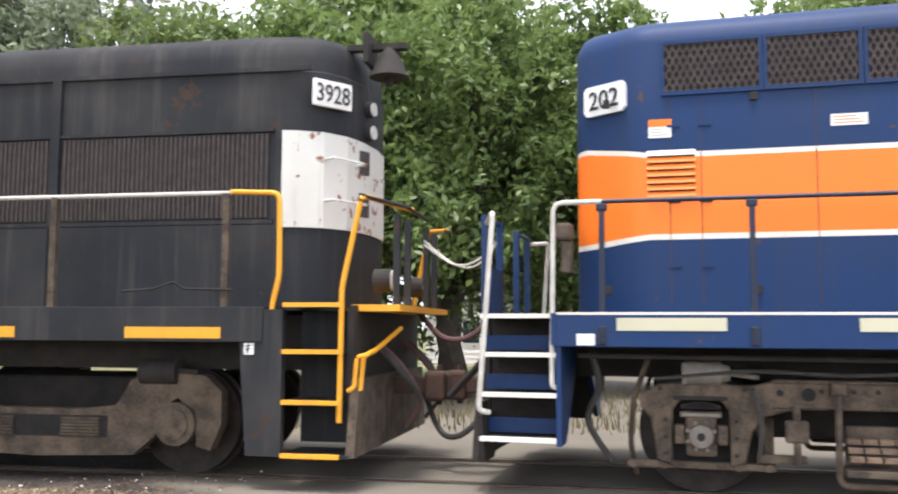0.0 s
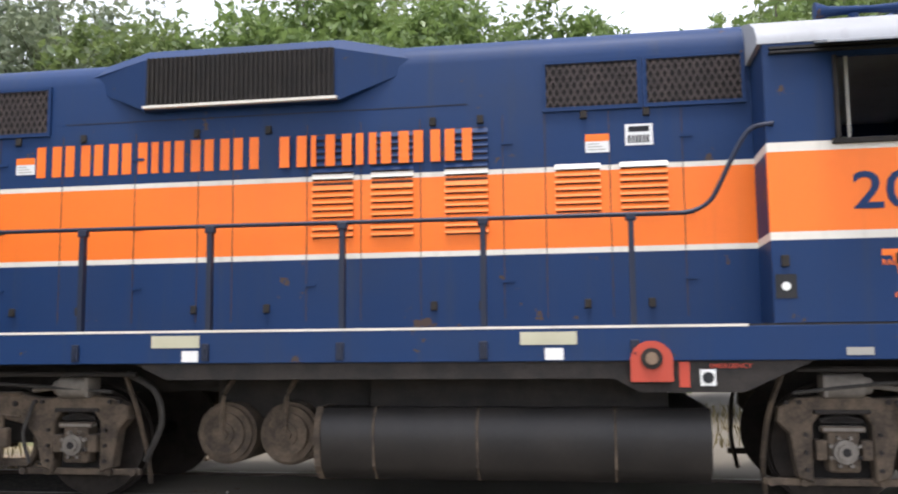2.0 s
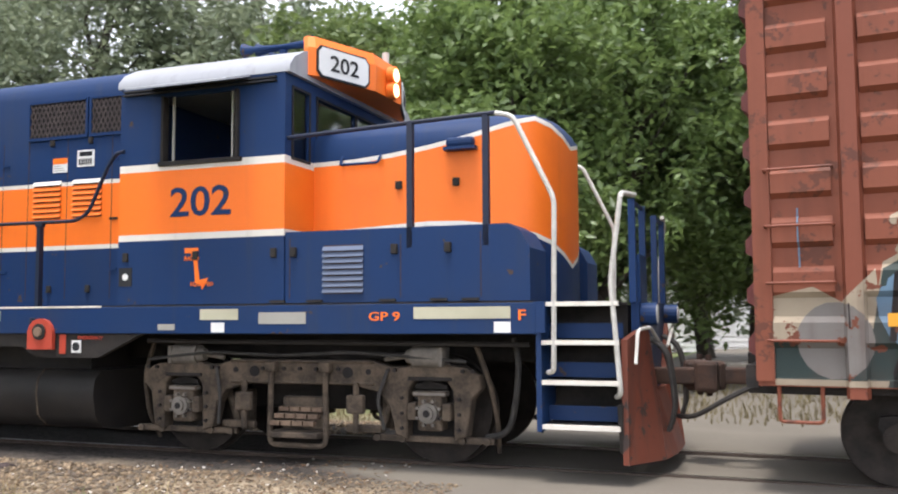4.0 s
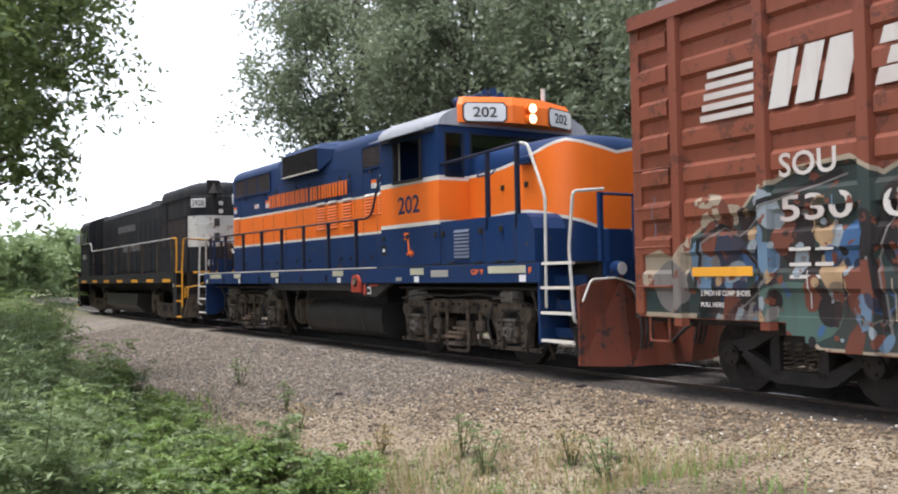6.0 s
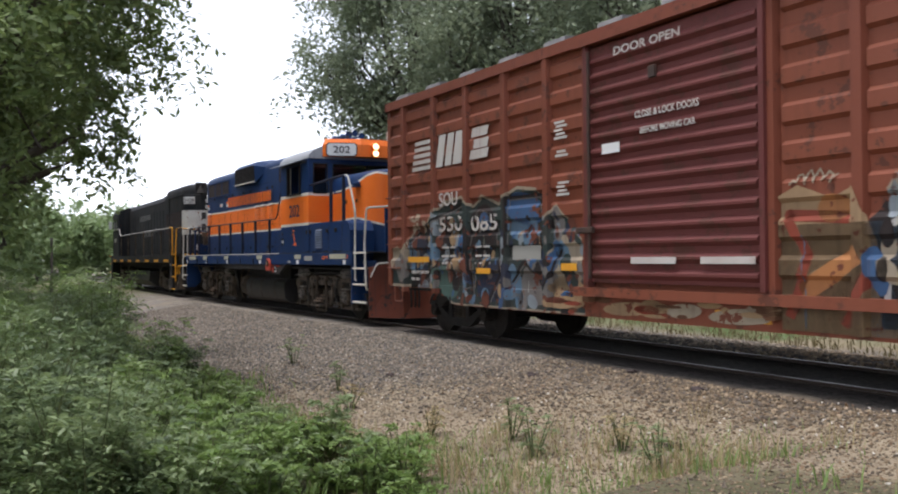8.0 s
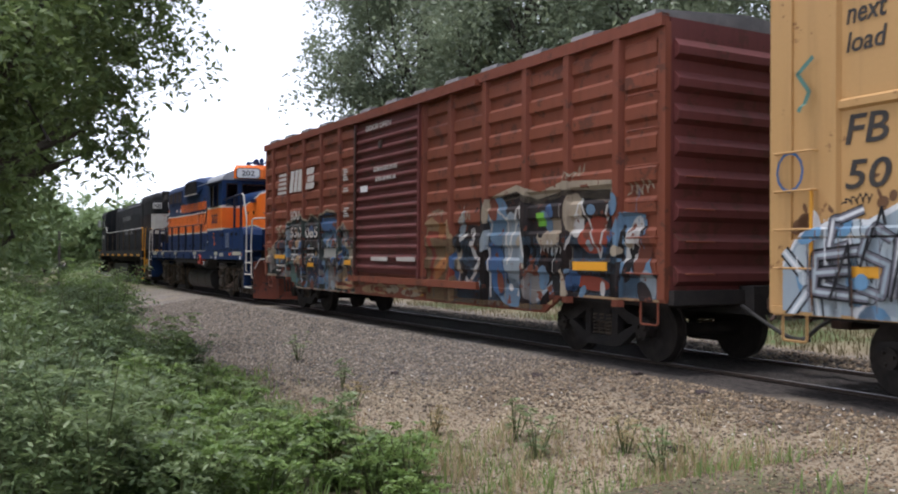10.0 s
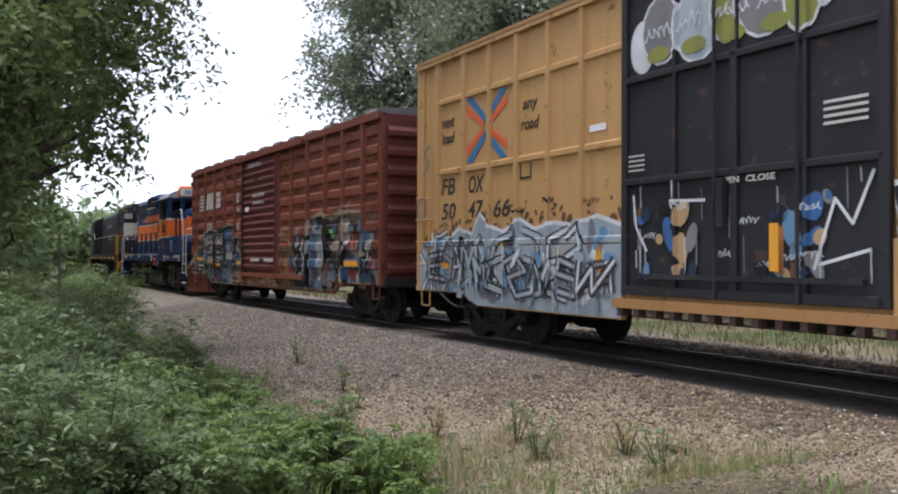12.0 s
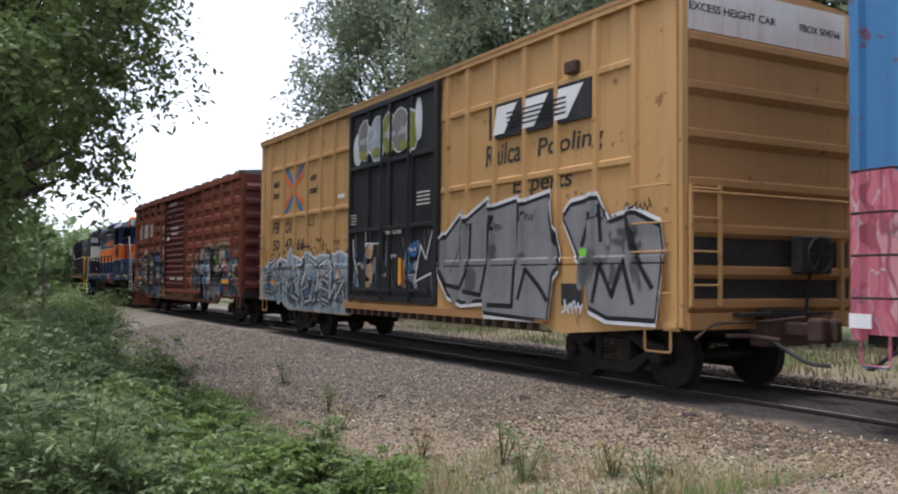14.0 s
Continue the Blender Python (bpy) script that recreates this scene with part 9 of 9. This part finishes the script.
def stones(name, label, n, place, smin, smax, mat, seed):
    """Loose angular stones."""
    rng = np.random.default_rng(seed)
    xy = place(rng, n)
    n = len(xy)
    s = rng.uniform(smin, smax, (n, 1, 1)) * rng.uniform(0.7, 1.3, (n, 1, 3))
    o = np.array([[1, 0, 0], [-1, 0, 0], [0, 1, 0], [0, -1, 0], [0.3, 0.2, 0.8], [-0.2, 0.1, -0.6], [0.6, -0.6, 0.5], [-0.6, 0.5, 0.5]])[None] * s
    o = o + rng.normal(size=o.shape) * s * 0.16
    a = rng.uniform(0, 6.28, n)
    c, q = np.cos(a)[:, None], np.sin(a)[:, None]
    v = np.stack([o[..., 0] * c - o[..., 1] * q, o[..., 0] * q + o[..., 1] * c, o[..., 2]], 2)
    z = ground_height(xy[:, 0], xy[:, 1]) + smin * 0.25
    v = (v + np.stack([xy[:, 0], xy[:, 1], z], 1)[:, None]).reshape(-1, 3)
    tri = np.array([[4, 0, 7], [4, 7, 1], [4, 1, 3], [4, 3, 6], [4, 6, 0], [0, 2, 7], [7, 2, 1], [3, 0, 6], [5, 2, 0], [5, 1, 2], [5, 3, 1], [5, 0, 3]])
    f = (np.arange(n)[:, None, None] * 8 + tri[None]).reshape(-1, 3)
    me = bpy.data.meshes.new(name)
    me.vertices.add(len(v))
    me.vertices.foreach_set("co", v.ravel())
    me.loops.add(f.size)
    me.loops.foreach_set("vertex_index", f.ravel().astype(np.int32))
    me.polygons.add(len(f))
    me.polygons.foreach_set("loop_start", np.arange(0, f.size, 3, dtype=np.int32))
    me.update(calc_edges=True)
    tagged(part(name, me, mat), label, "gravel", kind="stuff")


def island_stone(name, cols):
    n = Net(name)
    r = n.t.nodes.new("ShaderNodeNewGeometry").outputs["Random Per Island"]
    c = swatch(n, r, cols)
    c = n.mix(n.m("MULTIPLY", n.noise(60, 3), 0.5), c, (0.09, 0.075, 0.06))
    warm = n.step(n.m("ADD", n.xyz()[0], n.m("MULTIPLY", n.noise(0.45, 4), 5.0)), -10.5, -5.0)
    tan = n.t.nodes.new("ShaderNodeMix")
    tan.data_type, tan.blend_type = "RGBA", "MULTIPLY"
    n.put(tan.inputs[0], warm)
    n.put(tan.inputs[6], c)
    n.put(tan.inputs[7], (0.97, 0.86, 0.70))
    return n.done(tan.outputs[2], 0.9)


BALLAST = island_stone("ballast_stone", [(0.19, 0.16, 0.125), (0.29, 0.245, 0.19), (0.12, 0.105, 0.09), (0.22, 0.185, 0.145), (0.42, 0.36, 0.28), (0.15, 0.138, 0.13), (0.25, 0.195, 0.14), (0.09, 0.078, 0.068)])


def near_ballast(rng, n):
    x = -3.2 - 27 * rng.uniform(0, 1, n * 3) ** 1.5
    d = rng.uniform(-6.6, -1.75, n * 3)
    y = d + track_y(x)
    keep = (y > np.maximum(3.4, 5.5 + 0.42 * (x + 9.6)) + rng.normal(size=len(x)) * 0.55)
    bare = np.sin(x * 1.1 + 2 * np.sin(y * 0.9)) * np.sin(y * 1.7 + x * 0.4) + rng.normal(size=len(x)) * 0.3
    keep &= (x < -4.7 - 0.4 * np.abs(rng.normal(size=len(x)))) & ((bare < 0.15) | (rng.uniform(0, 1, len(x)) < np.clip((-x - 7) / 8, 0.12, 1)))
    return np.stack([x, y], 1)[keep][:n]


stones("ballast", "loose brown-grey track ballast stones", 60000, near_ballast, 0.009, 0.03, BALLAST, 31)
stones("scattered_gravel", "small stones scattered on the dirt", 42000, lambda r, n: np.stack([-2.8 - 14 * r.uniform(0, 1, n) ** 1.2, r.uniform(3.2, 7.3, n)], 1), 0.004, 0.016, BALLAST, 32)
stones("far_ballast", "ballast on the far side of the track", 9000, lambda r, n: np.stack([r.uniform(-30, -5, n), r.uniform(10.0, 13.0, n)], 1), 0.02, 0.045, BALLAST, 33)
PALECHIP = rough_mat("pale_litter", (0.55, 0.5, 0.42), (0.75, 0.72, 0.66), 8, 0.8, 0.2)
DEADLEAF = leaf_mat("dead_leaves", (0.07, 0.04, 0.02), (0.2, 0.12, 0.06), 0.8, 0.1)


def on_dirt(r, n):
    x = -3.6 - 11 * r.uniform(0, 1, n) ** 1.2
    return np.stack([x, turf_line(x) + r.uniform(-0.4, 3.2, n)], 1)


stones("pale_chips", "white litter and broken shell on the dirt", 420, on_dirt, 0.007, 0.02, PALECHIP, 34)
_r = np.random.default_rng(35)
_p = on_dirt(_r, 2600)
_n = _r.normal(size=(2600, 3)) * 0.3 + np.array([0, 0, 1.0])
_n /= np.linalg.norm(_n, axis=1, keepdims=True)
litter = part("leaf_litter", leaf_mesh("leaf_litter", np.column_stack([_p, ground_height(_p[:, 0], _p[:, 1]) + 0.012]), _n, _r.uniform(0.012, 0.034, 2600), _r), DEADLEAF)
tagged(litter, "brown dead leaves blown over the dirt", "leaves", kind="stuff")
DARKCLOD = rough_mat("dark_clod", (0.03, 0.022, 0.02), (0.07, 0.05, 0.045), 8, 0.95, 0.5)
for k, (x, y) in enumerate([(-9.9, 6.3), (-6.15, 5.35), (-7.5, 6.9), (-11.9, 5.2), (-8.9, 7.1)]):
    b = bmesh.new()
    bmesh.ops.create_icosphere(b, subdivisions=2, radius=0.07)
    for q in b.verts:
        q.co = Vector((q.co.x * 1.4, q.co.y, q.co.z * 0.6)) * (0.8 + 0.7 * noise.noise(q.co * 14 + Vector((k * 5.0, 0, 0))))
    tagged(part("clod", b, DARKCLOD, at=pose(x, y, float(ground_height(np.array(x), np.array(y))) + 0.02)), "dark clod lying on the gravel", "clod", "clods on the gravel")
# ---- what moves ----
def motions():
    """The train draws off along the track, and its wheels roll with it."""
    times = [i * 0.5 for i in range(29)]
    for ob, centre, base in ((u23, -17.7, 10.7), (gp9, 0.0, 9.45), (sou, 17.5, 12.2), (fbox, 35.2, 12.0), (blue_car, 53.0, 12.0)):
        walk(ob, [(t, on_track(t, centre, base)) for t in times])
    fine = [i * 14 / 98 for i in range(99)]
    gone = [travelled(t) - travelled(0) for t in fine]
    for ob, x, r in ROLLING:
        walk(ob, [(t, pose(x, 0, r, 0, math.degrees(g / r), 0)) for t, g in zip(fine, gone)])


motions()
